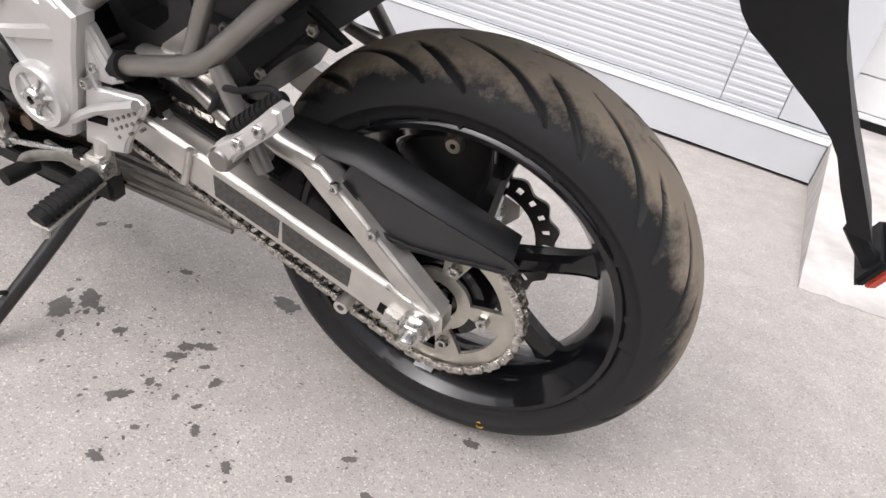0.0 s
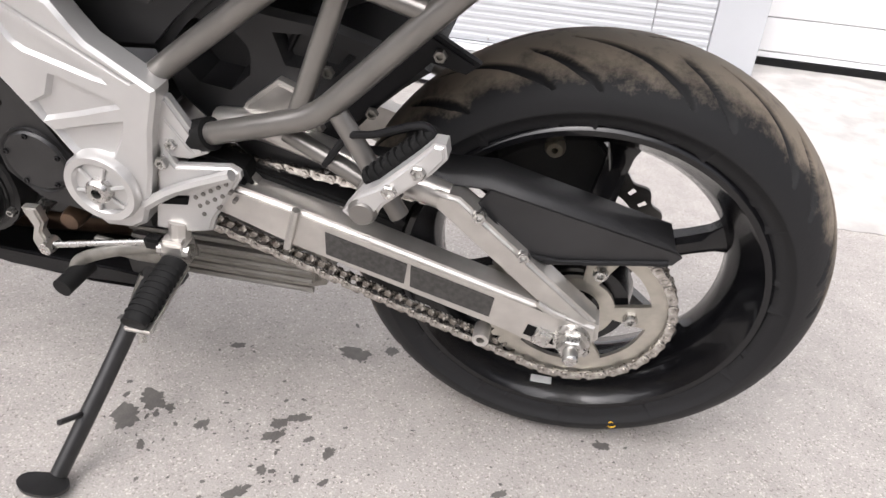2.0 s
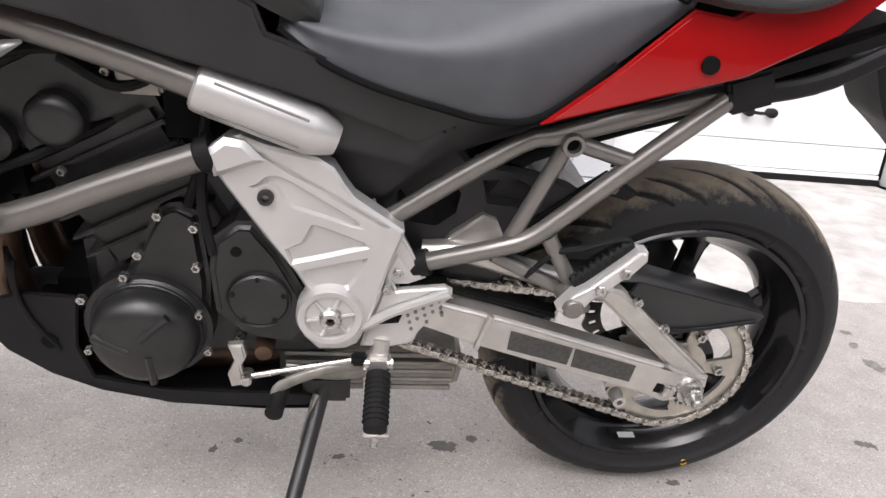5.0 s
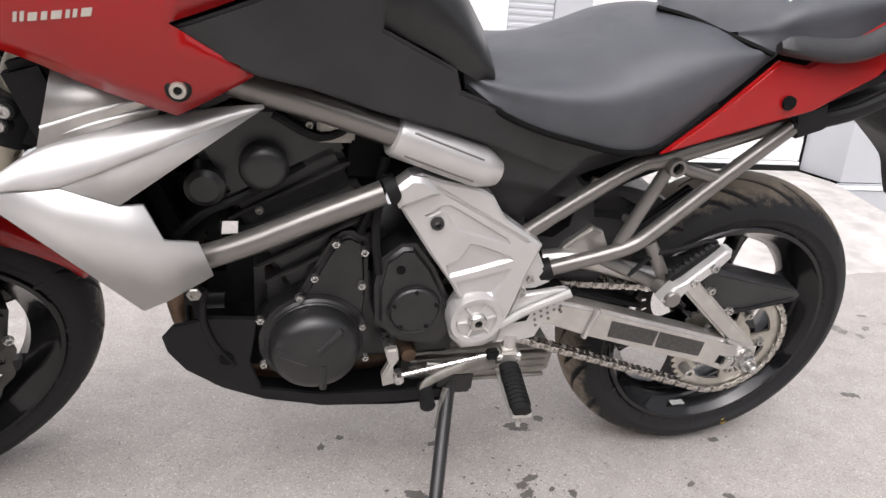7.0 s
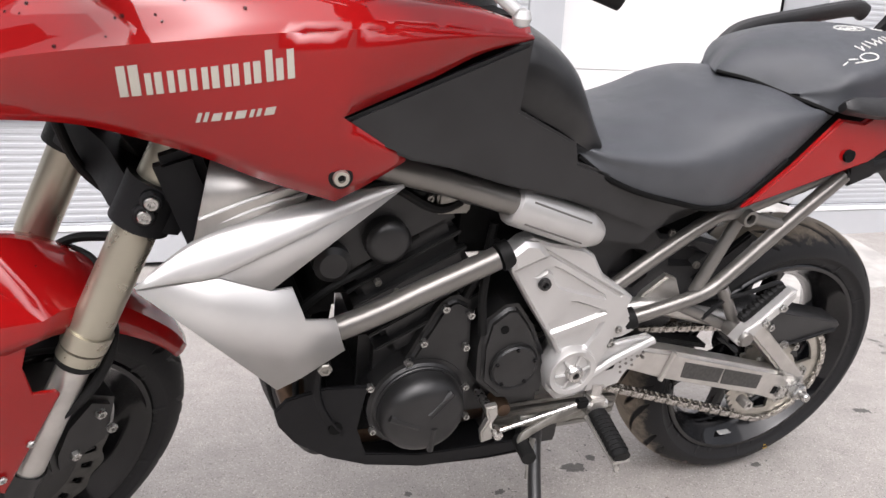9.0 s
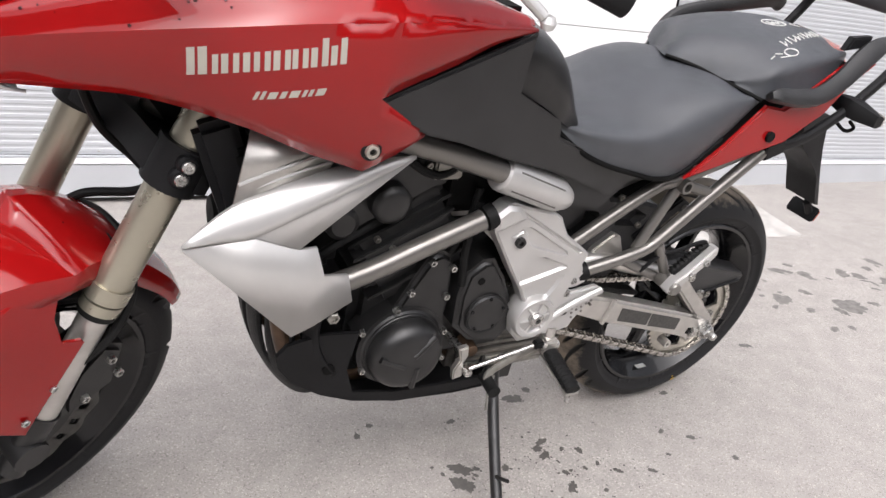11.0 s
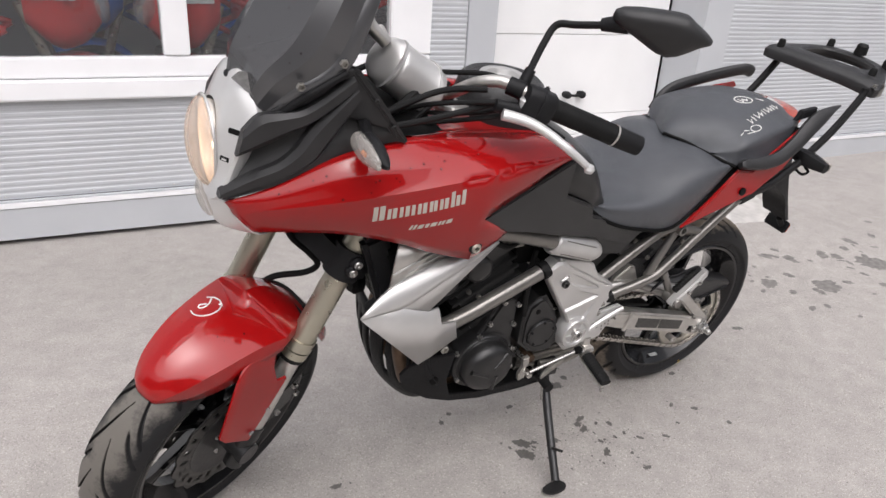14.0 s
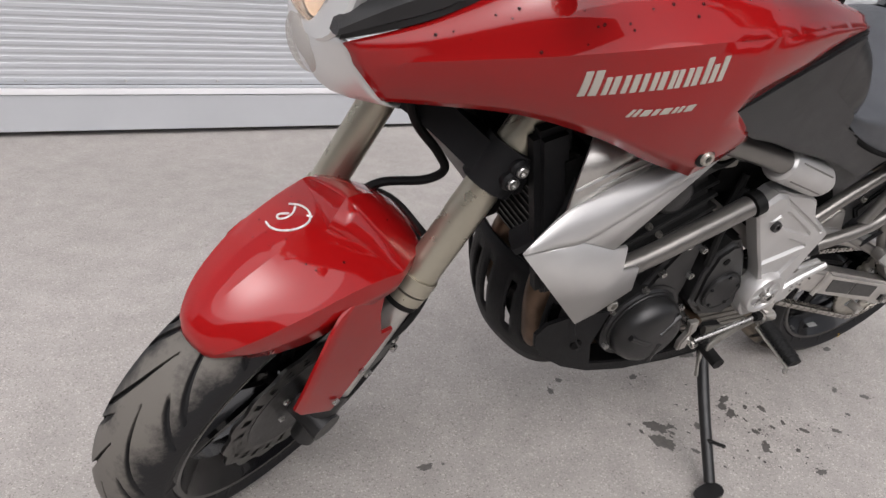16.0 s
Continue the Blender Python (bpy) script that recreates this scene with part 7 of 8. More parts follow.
for i, r in enumerate(SCR):
    e, m, c = (Vector(p) for p in r)
    out = Vector((-0.6, -0.7, 0.3)).normalized()
    rise = (0.004, 0.012, 0.016, 0.012, 0.006)[i]
    r = [e, e.lerp(m, 0.22) - out * 0.002, e.lerp(m, 0.48) + out * rise, e.lerp(m, 0.8) + out * rise * 0.9, m.lerp(c, 0.45) + Vector((0.006, 0, 0)), c]
    srow.append([tuple(p) for p in r] + [(p.x, -p.y, p.z) for p in reversed(r[:-1])])
screen = part("windscreen", loft(srow, 5, 1), M_SMOKE, bike, "dark smoked windscreen with raised ribs", 13)
thicken(screen, 0.004)
for s in (-1, 1):
    part("screen_rib", tube([(-1.300, s * 0.098, 1.088), (-1.262, s * 0.112, 1.150), (-1.205, s * 0.122, 1.225), (-1.172, s * 0.112, 1.285)], 0.006, 8, 4), M_SMOKE, screen)
    for p in ((-1.212, s * 0.160, 1.143), (-1.275, s * 0.146, 1.103)):
        part("screen_bolt", bolt(p, 0.0075, 0.006, s), M_DULLSTEEL, screen)
for s in (-1, 1):
    part("screen_lip", tube([(x, s * y, z) for x, y, z in ((-1.352, 0.0, 1.074), (-1.338, -0.055, 1.046), (-1.314, -0.101, 1.030), (-1.268, -0.142, 1.082), (-1.204, -0.162, 1.128))], 0.006, 8, 5, flat=0.7), M_PLASTIC, screen)
part("screen_bracket", box((0.02, 0.20, 0.02), (-1.20, 0, 1.13), 0.004), M_PLASTIC, screen)

# front indicators
for s in (-1, 1):
    a0, a1 = Vector((-1.198, s * 0.198, 1.033)), Vector((-1.198, s * 0.292, 1.026))
    def ring_at(t, w, h, back=0.0):
        c = a0.lerp(a1, t)
        return [(c.x + back + w * math.cos(q), c.y + s * 0.3 * back, c.z + h * math.sin(q)) for q in [j * math.pi / 5 for j in range(10)]]
    fi = part("front_indicator", loft([ring_at(t, w, h) for t, w, h in ((0.0, 0.009, 0.012), (0.10, 0.013, 0.017), (0.45, 0.015, 0.018), (0.80, 0.010, 0.011), (1.03, 0.002, 0.002))], 3, 2, closed=True, caps=True), M_LENS, bike, "clear-lensed front indicator on a black stalk", 50)
    part("indicator_back", loft([ring_at(t, w, h, 0.014) for t, w, h in ((0.02, 0.010, 0.013), (0.15, 0.016, 0.019), (0.50, 0.016, 0.018), (0.80, 0.010, 0.010), (0.97, 0.003, 0.003))], 3, 2, closed=True, caps=True), M_PLASTIC, fi)
    part("indicator_mirror", loft([ring_at(t, w, h, 0.003) for t, w, h in ((0.08, 0.004, 0.012), (0.5, 0.007, 0.015), (0.9, 0.004, 0.009))], 3, 2, closed=True, caps=True), M_ALU, fi)
    part("indicator_stalk", tube([(-1.165, s * 0.150, 1.040), (-1.183, s * 0.205, 1.036)], 0.011, 10, 1), M_PLASTIC, fi)
    part("indicator_bulb", tube([a0.lerp(a1, 0.44) + Vector((-0.005, 0, 0)), a0.lerp(a1, 0.56) + Vector((-0.005, 0, 0))], 0.004, 8, 1), M_AMBER, fi)

# ---- cockpit
meter = part("instrument_pod", loft([[Vector((-1.078, -0.012, 1.100)).lerp(Vector((-0.985, -0.034, 1.040)), t) + 1.12 * r * (math.cos(q) * Vector((0.53, 0.0, 0.82)) + math.sin(q) * Vector((-0.2, 0.97, 0.1))) for q in [k * math.pi / 8 for k in range(16)]] for t, r in ((0, 0.026), (0.04, 0.036), (0.12, 0.042), (0.2, 0.0435), (0.75, 0.0435), (0.80, 0.047), (0.92, 0.047), (0.98, 0.038), (1.0, 0.02))], 2, 1, closed=True, caps=True), M_SILVER, bike, "silver cylindrical pod behind the screen", 50)
part("pod_band", tube([(-1.060, -0.016, 1.0885), (-1.056, -0.017, 1.086)], 0.0500, 28, 1), M_SILVER, meter)
part("pod_stem", tube([(-0.990, -0.033, 1.043), (-0.935, -0.042, 1.030)], 0.016, 16, 1), M_PLASTIC, meter)
part("vent_pipe", tube([(-1.07, -0.012, 1.125), (-1.105, 0.0, 1.165), (-1.10, 0.01, 1.235), (-1.08, 0.02, 1.30)], 0.012, 12, 6), M_ALU, meter)
bar_path = [(-0.985, 0.20, 1.085), (-0.980, 0.10, 1.045), (-0.975, 0.00, 1.035), (-0.966, -0.075, 1.050), (-0.938, -0.122, 1.086), (-0.908, -0.155, 1.101), (-0.878, -0.190, 1.094), (-0.840, -0.222, 1.077), (-0.690, -0.284, 1.026)]
hb = part("handlebar", tube(bar_path, 0.0115, 14, 6), M_ALU, bike, "silver handlebar with black grips")
grip = part("grip", tube([(-0.842, -0.222, 1.076), (-0.718, -0.273, 1.035)], 0.0195, 18, 1), M_RUBBER, hb)
for i in range(16):
    c = Vector((-0.835, -0.225, 1.0735)).lerp(Vector((-0.725, -0.270, 1.0375)), i / 15)
    part("grip_rib", tube([c, c + Vector((0.0032, -0.0013, -0.001))], 0.0199, 18, 1), M_RUBBER, grip)
part("grip_collar", tube([(-0.7190, -0.2727, 1.0355), (-0.716, -0.274, 1.0345)], 0.0206, 18, 1), M_ALU, grip)
part("bar_end", tube([(-0.716, -0.274, 1.0345), (-0.668, -0.293, 1.019)], (0.0202, 0.0192), 18, 1), M_PLASTIC, grip)
BAR_DIR = Vector((0.124, -0.051, -0.041)).normalized()
hub_at = Vector((-0.842, -0.222, 1.076))


def housing_ring(d, r):
    """A squarish ring round the handlebar, d metres outboard of the grip's start."""
    e1 = BAR_DIR.cross(Vector((0, 0, 1))).normalized()
    e2 = e1.cross(BAR_DIR).normalized()
    c = hub_at + BAR_DIR * d - e2 * 0.004
    return [c + (e1 * math.cos(a) * 0.86 + e2 * math.sin(a) * 1.08) * r * (1 + 0.06 * math.cos(4 * a + math.pi)) for a in [k * math.pi / 12 for k in range(24)]]


sw = part("switch_box", loft([housing_ring(d, r) for d, r in ((-0.050, 0.020), (-0.049, 0.026), (-0.044, 0.029), (-0.024, 0.0295), (-0.023, 0.0285), (-0.021, 0.0285), (-0.020, 0.0295), (0.002, 0.029), (0.007, 0.026), (0.008, 0.018))], 1, 1, closed=True, caps=True), M_PLASTIC, hb, "black switch box", 34)
for d, ang, sz in ((-0.033, 150, (0.012, 0.010, 0.012)), (-0.012, 165, (0.010, 0.008, 0.014)), (-0.034, 195, (0.010, 0.010, 0.008)), (-0.014, 120, (0.012, 0.008, 0.010))):
    ring_ = housing_ring(d, 0.030)
    part("switch", box(sz, ring_[int(ang / 15) % 24], 0.003), M_COVER, sw)
lev = part("clutch_lever", tube([(-0.932, -0.212, 1.064), (-0.892, -0.234, 1.057), (-0.858, -0.258, 1.042), (-0.826, -0.288, 1.020), (-0.794, -0.304, 0.996)], (0.0105, 0.0068), 12, 5, flat=1.15), M_LAMPSILVER, hb, "silver clutch lever with a ball end")
part("lever_ball", lathe([(0, 0.0100), (0.0072, 0.0072), (0.0100, 0), (0.0072, -0.0072), (0, -0.0100)], (-0.788, -0.307, 0.990), 14, axis="z"), M_LAMPSILVER, lev)
part("lever_perch", tube([(-0.935, -0.190, 1.072), (-0.905, -0.200, 1.066), (-0.874, -0.212, 1.058)], (0.011, 0.0165), 14, 4, flat=0.8), M_PLASTIC, lev)
part("perch_clamp", tube([(-0.898, -0.167, 1.0985), (-0.878, -0.190, 1.094)], 0.0165, 16, 1), M_PLASTIC, lev)
part("lever_pivot", lathe([(0, 0.0135), (0.0105, 0.0135), (0.0125, 0.011), (0.0125, -0.012), (0, -0.012)], (-0.884, -0.210, 1.076), 18, axis="z"), M_LAMPSILVER, lev)
for pts in ([(-0.90, -0.20, 1.075), (-0.95, -0.17, 1.07), (-1.03, -0.10, 1.04), (-1.08, -0.06, 1.00)], [(-0.88, -0.20, 1.06), (-0.93, -0.17, 1.04), (-1.00, -0.12, 1.015), (-1.08, -0.09, 1.00)], [(-0.90, -0.16, 1.06), (-0.88, -0.12, 1.03), (-0.93, -0.08, 1.01), (-1.02, -0.06, 1.01)], [(-0.95, -0.05, 1.06), (-1.0, -0.08, 1.03), (-1.06, -0.10, 1.0)]):
    part("cable", tube(pts, 0.0048, 8, 6), M_RUBBER, hb)
part("bar_clamp", tube([(-0.965, -0.045, 1.045), (-0.965, 0.05, 1.042)], 0.022, 16, 1), M_PLASTIC, hb)
collar_top = part("filler_collar", lathe([(0.050, 1.036), (0.058, 1.044), (0.080, 1.046), (0.090, 1.038), (0.098, 1.005), (0.104, 0.960), (0.050, 0.960), (0.050, 1.036)], (-0.785, 0.010, 0), 40, axis="z"), M_COVER, tank, "black collar round the filler cap", 40)
part("filler_cap", lathe([(0, 1.044), (0.018, 1.044), (0.020, 1.040), (0.032, 1.040), (0.036, 1.050), (0.048, 1.051), (0.052, 1.044), (0.052, 0.990), (0, 0.990)], (-0.785, 0.010, 0), 40, axis="z"), M_SILVER, collar_top, "silver filler cap", 40)
part("dash_cover", loft([[(-1.235, -0.14, 1.000), (-1.235, 0, 1.035), (-1.235, 0.14, 1.000)], [(-1.12, -0.155, 1.008), (-1.12, 0, 1.035), (-1.12, 0.155, 1.008)], [(-1.00, -0.135, 1.004), (-1.00, 0, 1.012), (-1.00, 0.135, 1.004)]], 3, 4), M_DARK, cowl)
thicken(cowl.children[-1], 0.004)
for pts, r in (([(-0.93, -0.15, 1.085), (-1.00, -0.12, 1.075), (-1.08, -0.11, 1.045), (-1.15, -0.12, 1.02)], 0.0062), ([(-0.91, -0.17, 1.07), (-0.98, -0.16, 1.050), (-1.06, -0.15, 1.032), (-1.13, -0.14, 1.02)], 0.006), ([(-0.96, -0.02, 1.06), (-1.02, -0.06, 1.05), (-1.09, -0.10, 1.03)], 0.008), ([(-0.87, -0.19, 1.07), (-0.90, -0.13, 1.10), (-0.96, -0.06, 1.085), (-1.03, 0.02, 1.06)], 0.005), ([(-0.98, 0.10, 1.07), (-1.05, 0.08, 1.055), (-1.14, 0.06, 1.03)], 0.006)):
    part("cable", tube(pts, r, 8, 6), M_RUBBER, hb)
key = part("ignition_lock", lathe([(0, 0.02), (0.016, 0.02), (0.018, 0.012), (0.018, -0.02), (0, -0.02)], (-0.94, 0.01, 1.035), 16, axis="z"), M_DULLSTEEL, hb)

# mirror
stem = tube([(-0.876, -0.176, 1.095), (-0.860, -0.172, 1.128)], (0.012, 0.010), 12, 1)
mir = part("mirror", stem, M_PLASTIC, bike, "black left mirror on a bent stalk")
part("mirror_stalk", tube([(-0.862, -0.172, 1.125), (-0.836, -0.162, 1.172), (-0.815, -0.160, 1.203), (-0.795, -0.190, 1.212), (-0.765, -0.245, 1.228)], 0.0065, 10, 6), M_PLASTIC, mir)
part("stalk_boot", tube([(-0.775, -0.228, 1.224), (-0.750, -0.262, 1.236)], (0.011, 0.017), 12, 1), M_PLASTIC, mir)
ML = [(-0.772, -0.250, 1.238), (-0.768, -0.262, 1.262), (-0.690, -0.315, 1.268), (-0.668, -0.332, 1.258), (-0.632, -0.348, 1.232), (-0.645, -0.335, 1.218), (-0.678, -0.298, 1.190), (-0.735, -0.262, 1.218)]
mirn = Vector((-0.55, -0.75, -0.1)).normalized()
mid = sum((Vector(p) for p in ML), Vector()) / len(ML)
def mirror_shell(scale, push):
    return [mid + (Vector(p) - mid) * scale + mirn * push for p in ML]


part("mirror_housing", loft([mirror_shell(0.98, -0.012), mirror_shell(1.0, 0.0), mirror_shell(0.86, 0.016), mirror_shell(0.45, 0.024)], 2, 3, closed=True, caps=True), M_COVER, mir, "black faceted mirror housing", 40)
part("mirror_glass", skin([mirror_shell(0.95, -0.0125), mirror_shell(0.94, -0.014)], closed=True, caps=True), M_MIRROR, mir, "mirror glass")

# chalk marks on the pillion seat
SEAT_TREE = BVHTree.FromPolygons([v.co for v in pillion.data.vertices], [tuple(p.vertices) for p in pillion.data.polygons])


def on_seat(u, v):
    """A spot on the pillion's left shoulder: u along, v sideways from the middle."""
    hit = SEAT_TREE.ray_cast(Vector((u, -0.03 - v, 1.3)), Vector((0, 0, -1)))[0]
    return (hit if hit is not None else Vector((u, -0.03 - v, 0.95))) + Vector((0, -0.0006, 0.0008))


ring = [on_seat(-0.025 + 0.027 * math.cos(a), -0.012 + 0.020 * math.sin(a)) for a in [i * math.pi / 7 for i in range(14)]]
part("chalk_ring", tube(ring, 0.0014, 6, 3, closed=True), M_CHALK, pillion)
part("chalk_stroke", tube([on_seat(-0.040, -0.018), on_seat(-0.034, -0.002), on_seat(-0.026, -0.016), on_seat(-0.020, -0.002), on_seat(-0.012, -0.014)], 0.0013, 6, 4), M_CHALK, pillion)
part("chalk_stroke", tube([on_seat(0.020, -0.010), on_seat(0.034, 0.004)], 0.0013, 6, 1), M_CHALK, pillion)
# a faint row of unreadable letters, as plain strokes
for i in range(9):
    u, v, lean = -0.092 + 0.0165 * i, 0.066 - 0.0046 * i, 0.003 * math.sin(2.1 * i)
    part("chalk_bar", tube([on_seat(u + lean, v), on_seat(u + 0.006, v + 0.016)], 0.0012, 6, 1), M_CHALK, pillion)
    if i % 3 != 1:
        part("chalk_bar", tube([on_seat(u + 0.006, v + 0.016), on_seat(u + 0.011 - lean, v + 0.004)], 0.0011, 6, 1), M_CHALK, pillion)
part("chalk_loop", tube([on_seat(-0.09 + 0.016 * math.cos(a), 0.098 + 0.009 * math.sin(a)) for a in [i * math.pi / 4 for i in range(8)]], 0.0012, 6, 3, closed=True), M_CHALK, pillion)
for a, b in (((-0.125, 0.093), (-0.112, 0.098)), ((-0.122, 0.104), (-0.098, 0.107)), ((-0.14, 0.10), (-0.13, 0.097))):
    part("chalk_bar", tube([on_seat(*a), on_seat(*b)], 0.0012, 6, 1), M_CHALK, pillion)

# rain drops on the paint and the screen
WET_OBS = [fair, tank, fender, screen]
wet_v, wet_f = [], []
for o in WET_OBS:
    k = len(wet_v)
    wet_v += [v.co.copy() for v in o.data.vertices]
    wet_f += [tuple(k + i for i in p.vertices) for p in o.data.polygons]
WET_TREE = BVHTree.FromPolygons(wet_v, wet_f)
rain = random.Random(71)
drop_bm = bmesh.new()


def add_drop(at, n, r):
    e1 = n.orthogonal().normalized()
    e2 = n.cross(e1)
    rings = [[drop_bm.verts.new(at + n * h + (e1 * math.cos(a) + e2 * math.sin(a)) * r * q) for a in [k * math.pi / 4 for k in range(8)]] for h, q in ((-0.0004, 1.0), (r * 0.30, 0.85), (r * 0.50, 0.45))]
    for a, b in zip(rings, rings[1:]):
        for k in range(8):
            drop_bm.faces.new((a[k], a[(k + 1) % 8], b[(k + 1) % 8], b[k]))
    drop_bm.faces.new(rings[-1])


for i in range(340):
    side_on = i % 3 == 0
    if side_on:
        q, d = Vector((rain.uniform(-1.36, -0.85), -0.6, rain.uniform(0.82, 1.25))), Vector((0.0, 1.0, -0.15)).normalized()
    else:
        q, d = Vector((rain.uniform(-1.52, -0.72), rain.uniform(-0.24, 0.20), 1.6)), Vector((0.05, 0.1, -1)).normalized()
    at, n, _, _ = WET_TREE.ray_cast(q, d)
    if at is None:
        continue
    n = -n if n.dot(d) > 0 else n
    if n.z > 0.12:
        add_drop(at, n, rain.choice((0.0008, 0.0010, 0.0013, 0.0016, 0.0022)))
part("rain_drops", drop_bm, M_DROP, bike, "small clear rain drops on the paint", 60)["kind"] = "stuff"

# ---------------------------------------------------------------- machines in the shop, behind the glass


def shop_bike(x, depth, yaw, paint, label):
    """A naked motorcycle with a trellis frame, standing in the shop."""
    b = tagged(new("shop_motorcycle"), label, "motorcycle", "motorcycles in the shop")
    b.matrix_world = pose(x, WALL_Y + WALL_SLOPE * x + depth, 0.05, 0, 0, yaw)
    for wx, r, h in ((-0.70, 0.30, 0.055), (0.70, 0.31, 0.085)):
        w = part("wheel", lathe([(r * 0.68, -h * 0.7), (r * 0.75, -h), (r * 0.9, -h), (r, -h * 0.4), (r, h * 0.4), (r * 0.9, h), (r * 0.75, h), (r * 0.68, h * 0.7), (r * 0.68, -h * 0.7)], (wx, 0, r), 40), M_RUBBER, b)
        part("hub", lathe([(0.02, -0.06), (0.06, -0.06), (0.06, 0.06), (0.02, 0.06), (0.02, -0.06)], (wx, 0, r), 20), M_DULLSTEEL, w)
        for i in range(5):
            a = 1.2566 * i
            part("spoke", tube([(wx + 0.05 * math.cos(a), 0, r + 0.05 * math.sin(a)), (wx + r * 0.7 * math.cos(a), 0, r + r * 0.7 * math.sin(a))], 0.014, 8, 1), M_DULLSTEEL, w)
    rows = []
    for sx, w, zb, zt in ((-0.84, 0.05, 0.78, 0.86), (-0.76, 0.13, 0.70, 0.98), (-0.64, 0.17, 0.68, 1.06), (-0.52, 0.15, 0.78, 1.04)):
        rows.append([(sx, -w * 0.7, zb), (sx, -w, zb + (zt - zb) * 0.35), (sx, -w, zb + (zt - zb) * 0.7), (sx, -w * 0.72, zt), (sx, w * 0.72, zt), (sx, w, zb + (zt - zb) * 0.7), (sx, w, zb + (zt - zb) * 0.35), (sx, w * 0.7, zb)])
    part("nose_fairing", loft(rows, 5, 3, closed=True, caps=True), paint, b, "", 40)
    for s in (-1, 1):
        for k, (p, q) in enumerate((((-0.46, 0.92), (-0.10, 0.74)), ((-0.44, 0.76), (-0.12, 0.86)), ((-0.10, 0.74), (0.22, 0.84)), ((-0.44, 0.76), (-0.10, 0.58)), ((-0.10, 0.58), (0.16, 0.72)))):
            part("frame_tube", tube([(p[0], s * 0.15, p[1]), (q[0], s * 0.16, q[1])], 0.016, 10, 1), paint, b)
        part("nose_band", plate([(-0.74, 0.895), (-0.56, 0.895), (-0.56, 0.935), (-0.74, 0.935)], s * 0.174 - 0.005, 0.010, 0.001), M_PVC, b, "white band on the nose")
        part("tank_band", plate([(-0.20, 0.985), (0.00, 0.965), (0.00, 0.995), (-0.20, 1.015)], s * 0.178 - 0.004, 0.008, 0.001), M_PVC, b, "white band across the tank side")
        part("muffler", tube([(0.36, s * 0.12, 0.80), (0.84, s * 0.13, 0.93)], 0.055, 20, 1), M_STEEL, b)
    part("mudguard", loft([[(-0.70 + (r0) * math.cos(q), w0, 0.30 + r0 * math.sin(q)) for w0, r0 in ((-0.075, 0.305), (-0.060, 0.335), (0.0, 0.345), (0.060, 0.335), (0.075, 0.305))] for q in [radians(a) for a in (35, 60, 90, 120, 150)]], 3, 3), paint, b, "", 40)
    part("headlamp", lathe([(0, -0.885), (0.06, -0.88), (0.085, -0.86), (0.07, -0.80), (0, -0.80)], (0, 0, 0.86), 24, axis="x"), M_LENS, b)
    part("instruments", box((0.08, 0.18, 0.07), (-0.60, 0, 1.09), 0.02), M_PLASTIC, b)
    part("handlebar", tube([(-0.44, -0.34, 1.08), (-0.50, -0.12, 1.06), (-0.50, 0.12, 1.06), (-0.44, 0.34, 1.08)], 0.012, 10, 4), M_STEEL, b)
    part("fuel_tank", loft([[(sx, -w, 0.80), (sx, -w * 0.9, zt - 0.05), (sx, 0, zt), (sx, w * 0.9, zt - 0.05), (sx, w, 0.80)] for sx, w, zt in ((-0.36, 0.10, 1.00), (-0.2, 0.17, 1.08), (0.0, 0.16, 1.05), (0.15, 0.10, 0.92))], 4, 4, caps=True), paint, b, "", 40)
    part("tail", loft([[(sx, -w, z0), (sx, -w, zt), (sx, w, zt), (sx, w, z0)] for sx, w, z0, zt in ((0.12, 0.11, 0.74, 0.86), (0.4, 0.13, 0.80, 0.93), (0.7, 0.10, 0.92, 1.02), (0.86, 0.04, 1.0, 1.05))], 4, 2, closed=True, caps=True), paint, b, "", 40)
    part("seat", loft([[(sx, -w, z0), (sx, -w * 0.8, z0 + 0.05), (sx, w * 0.8, z0 + 0.05), (sx, w, z0)] for sx, w, z0 in ((0.10, 0.10, 0.85), (0.3, 0.14, 0.88), (0.5, 0.12, 0.96))], 4, 2, closed=True, caps=True), M_SEAT, b, "", 40)
    part("engine", box((0.42, 0.30, 0.34), (-0.05, 0, 0.42), 0.04), M_DULLSTEEL, b)
    part("windscreen", loft([[(-0.72, -0.13, 0.97), (-0.80, 0, 0.95), (-0.72, 0.13, 0.97)], [(-0.55, -0.13, 1.10), (-0.64, 0, 1.12), (-0.55, 0.13, 1.10)], [(-0.42, -0.10, 1.16), (-0.48, 0, 1.20), (-0.42, 0.10, 1.16)]], 4, 4), M_SMOKE, b, "", 50)
    for s in (-1, 1):
        part("fork_leg", tube([(-0.70, s * 0.09, 0.30), (-0.50, s * 0.09, 0.88)], 0.025, 12, 1), M_FORK, b)
        part("grip", tube([(-0.44, s * 0.18, 0.96), (-0.36, s * 0.33, 0.93)], 0.017, 12, 1), M_RUBBER, b)
        part("mirror", loft([[(-0.62, s * 0.20, 1.06), (-0.60, s * 0.20, 1.10), (-0.58, s * 0.20, 1.06)], [(-0.60, s * 0.32, 1.11), (-0.57, s * 0.32, 1.17), (-0.55, s * 0.32, 1.11)]], 3, 2, closed=True, caps=True), paint, b)
    part("side_stand", tube([(0.0, -0.12, 0.28), (0.03, -0.22, 0.0)], 0.012, 8, 1), M_ENGINE, b)
    return b


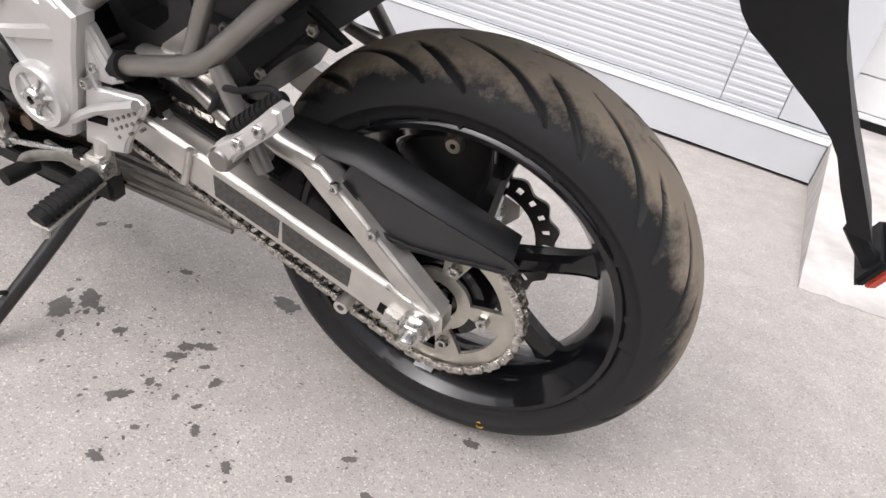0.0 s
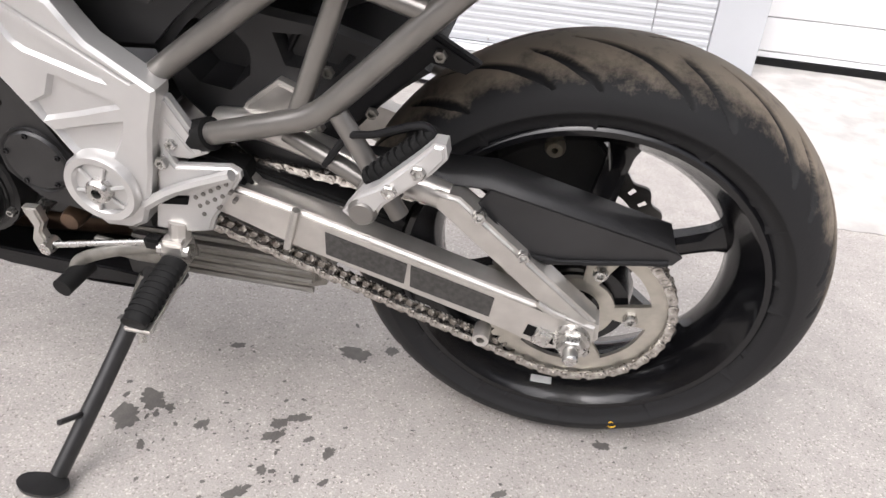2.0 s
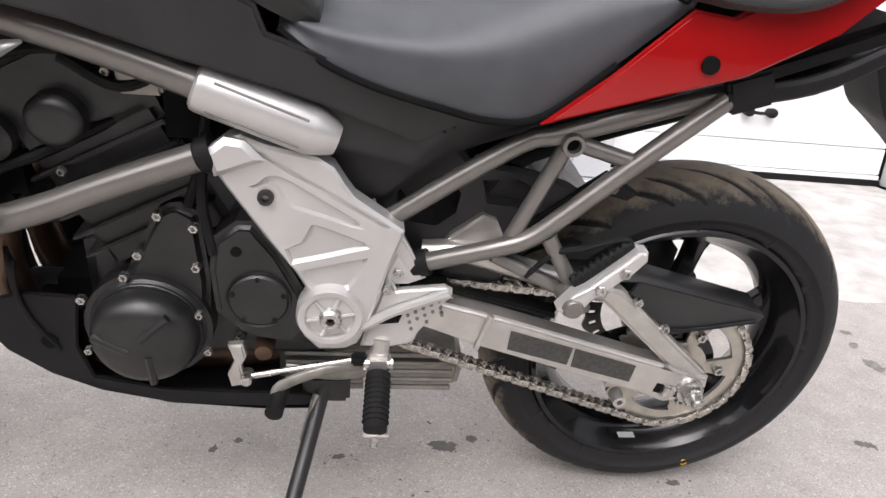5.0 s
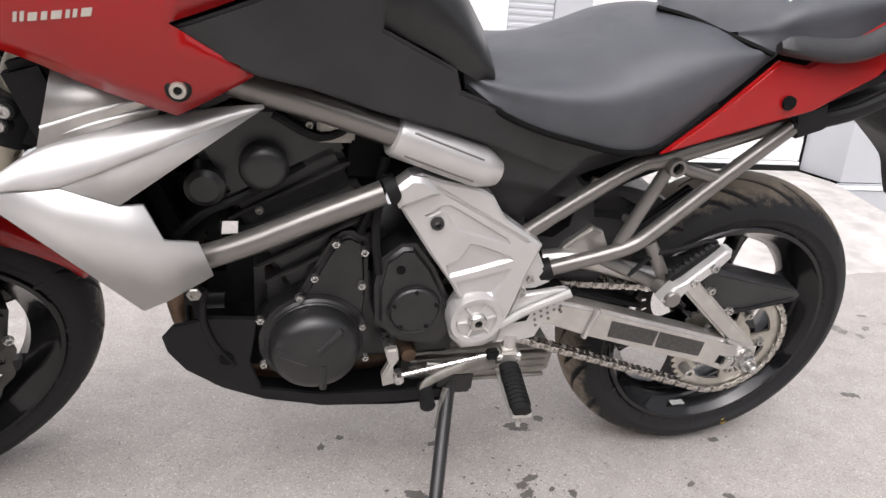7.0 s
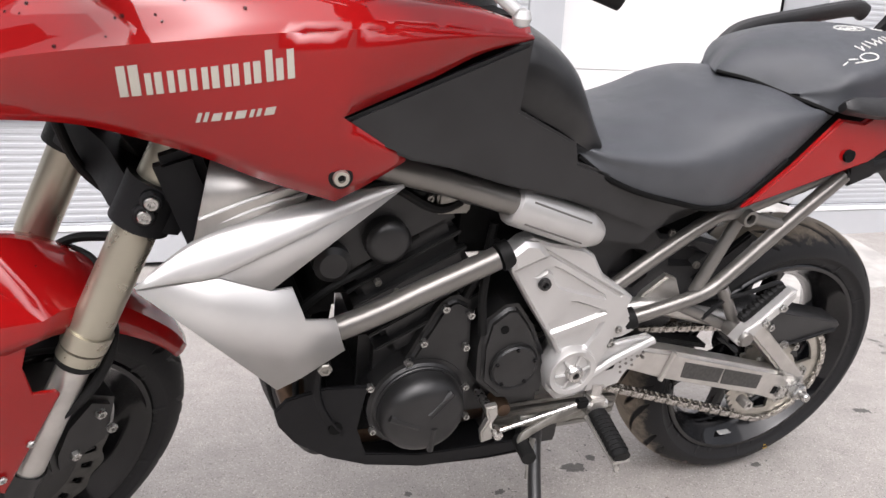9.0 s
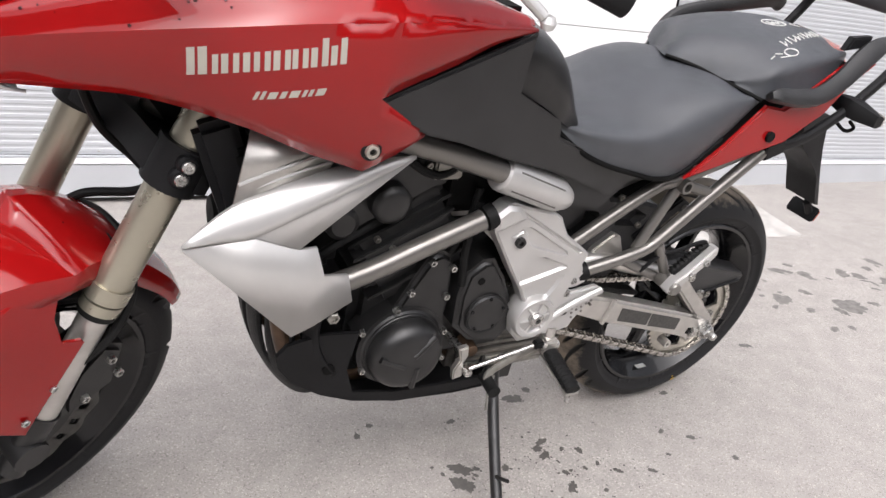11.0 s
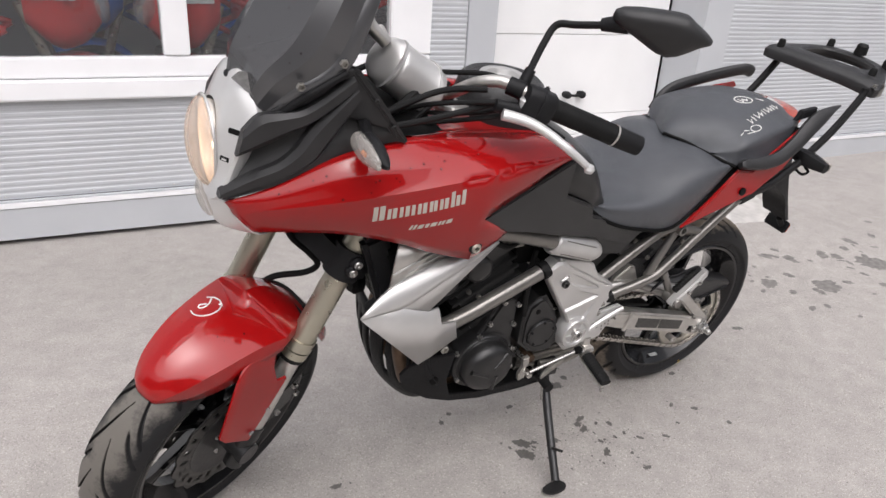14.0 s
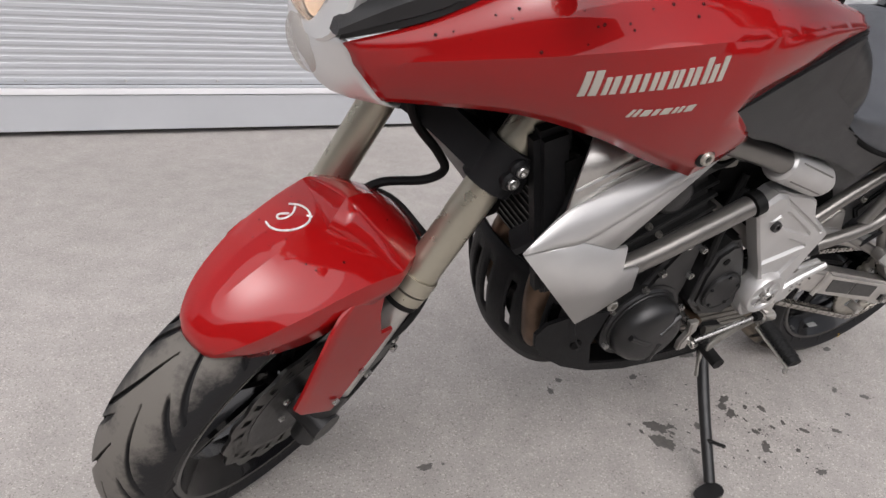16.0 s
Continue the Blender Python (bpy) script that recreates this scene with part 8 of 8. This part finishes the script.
# The reds also stand in for a red car mirrored in the panes.
shop_bike(-2.06, 0.44, 174, M_SHOPRED, "red naked motorcycle with a trellis frame in the shop window, also standing in for a red reflection")
shop_bike(-0.20, 0.56, 8, M_SHOPRED, "red naked motorcycle with a trellis frame in the shop window, also standing in for a red reflection")
# Stands in for a blue shape of unknown kind behind the mullion.
shop_bike(-0.58, 1.25, 14, M_BLUE, "blue naked motorcycle further back in the shop, standing in for an unclear blue shape")
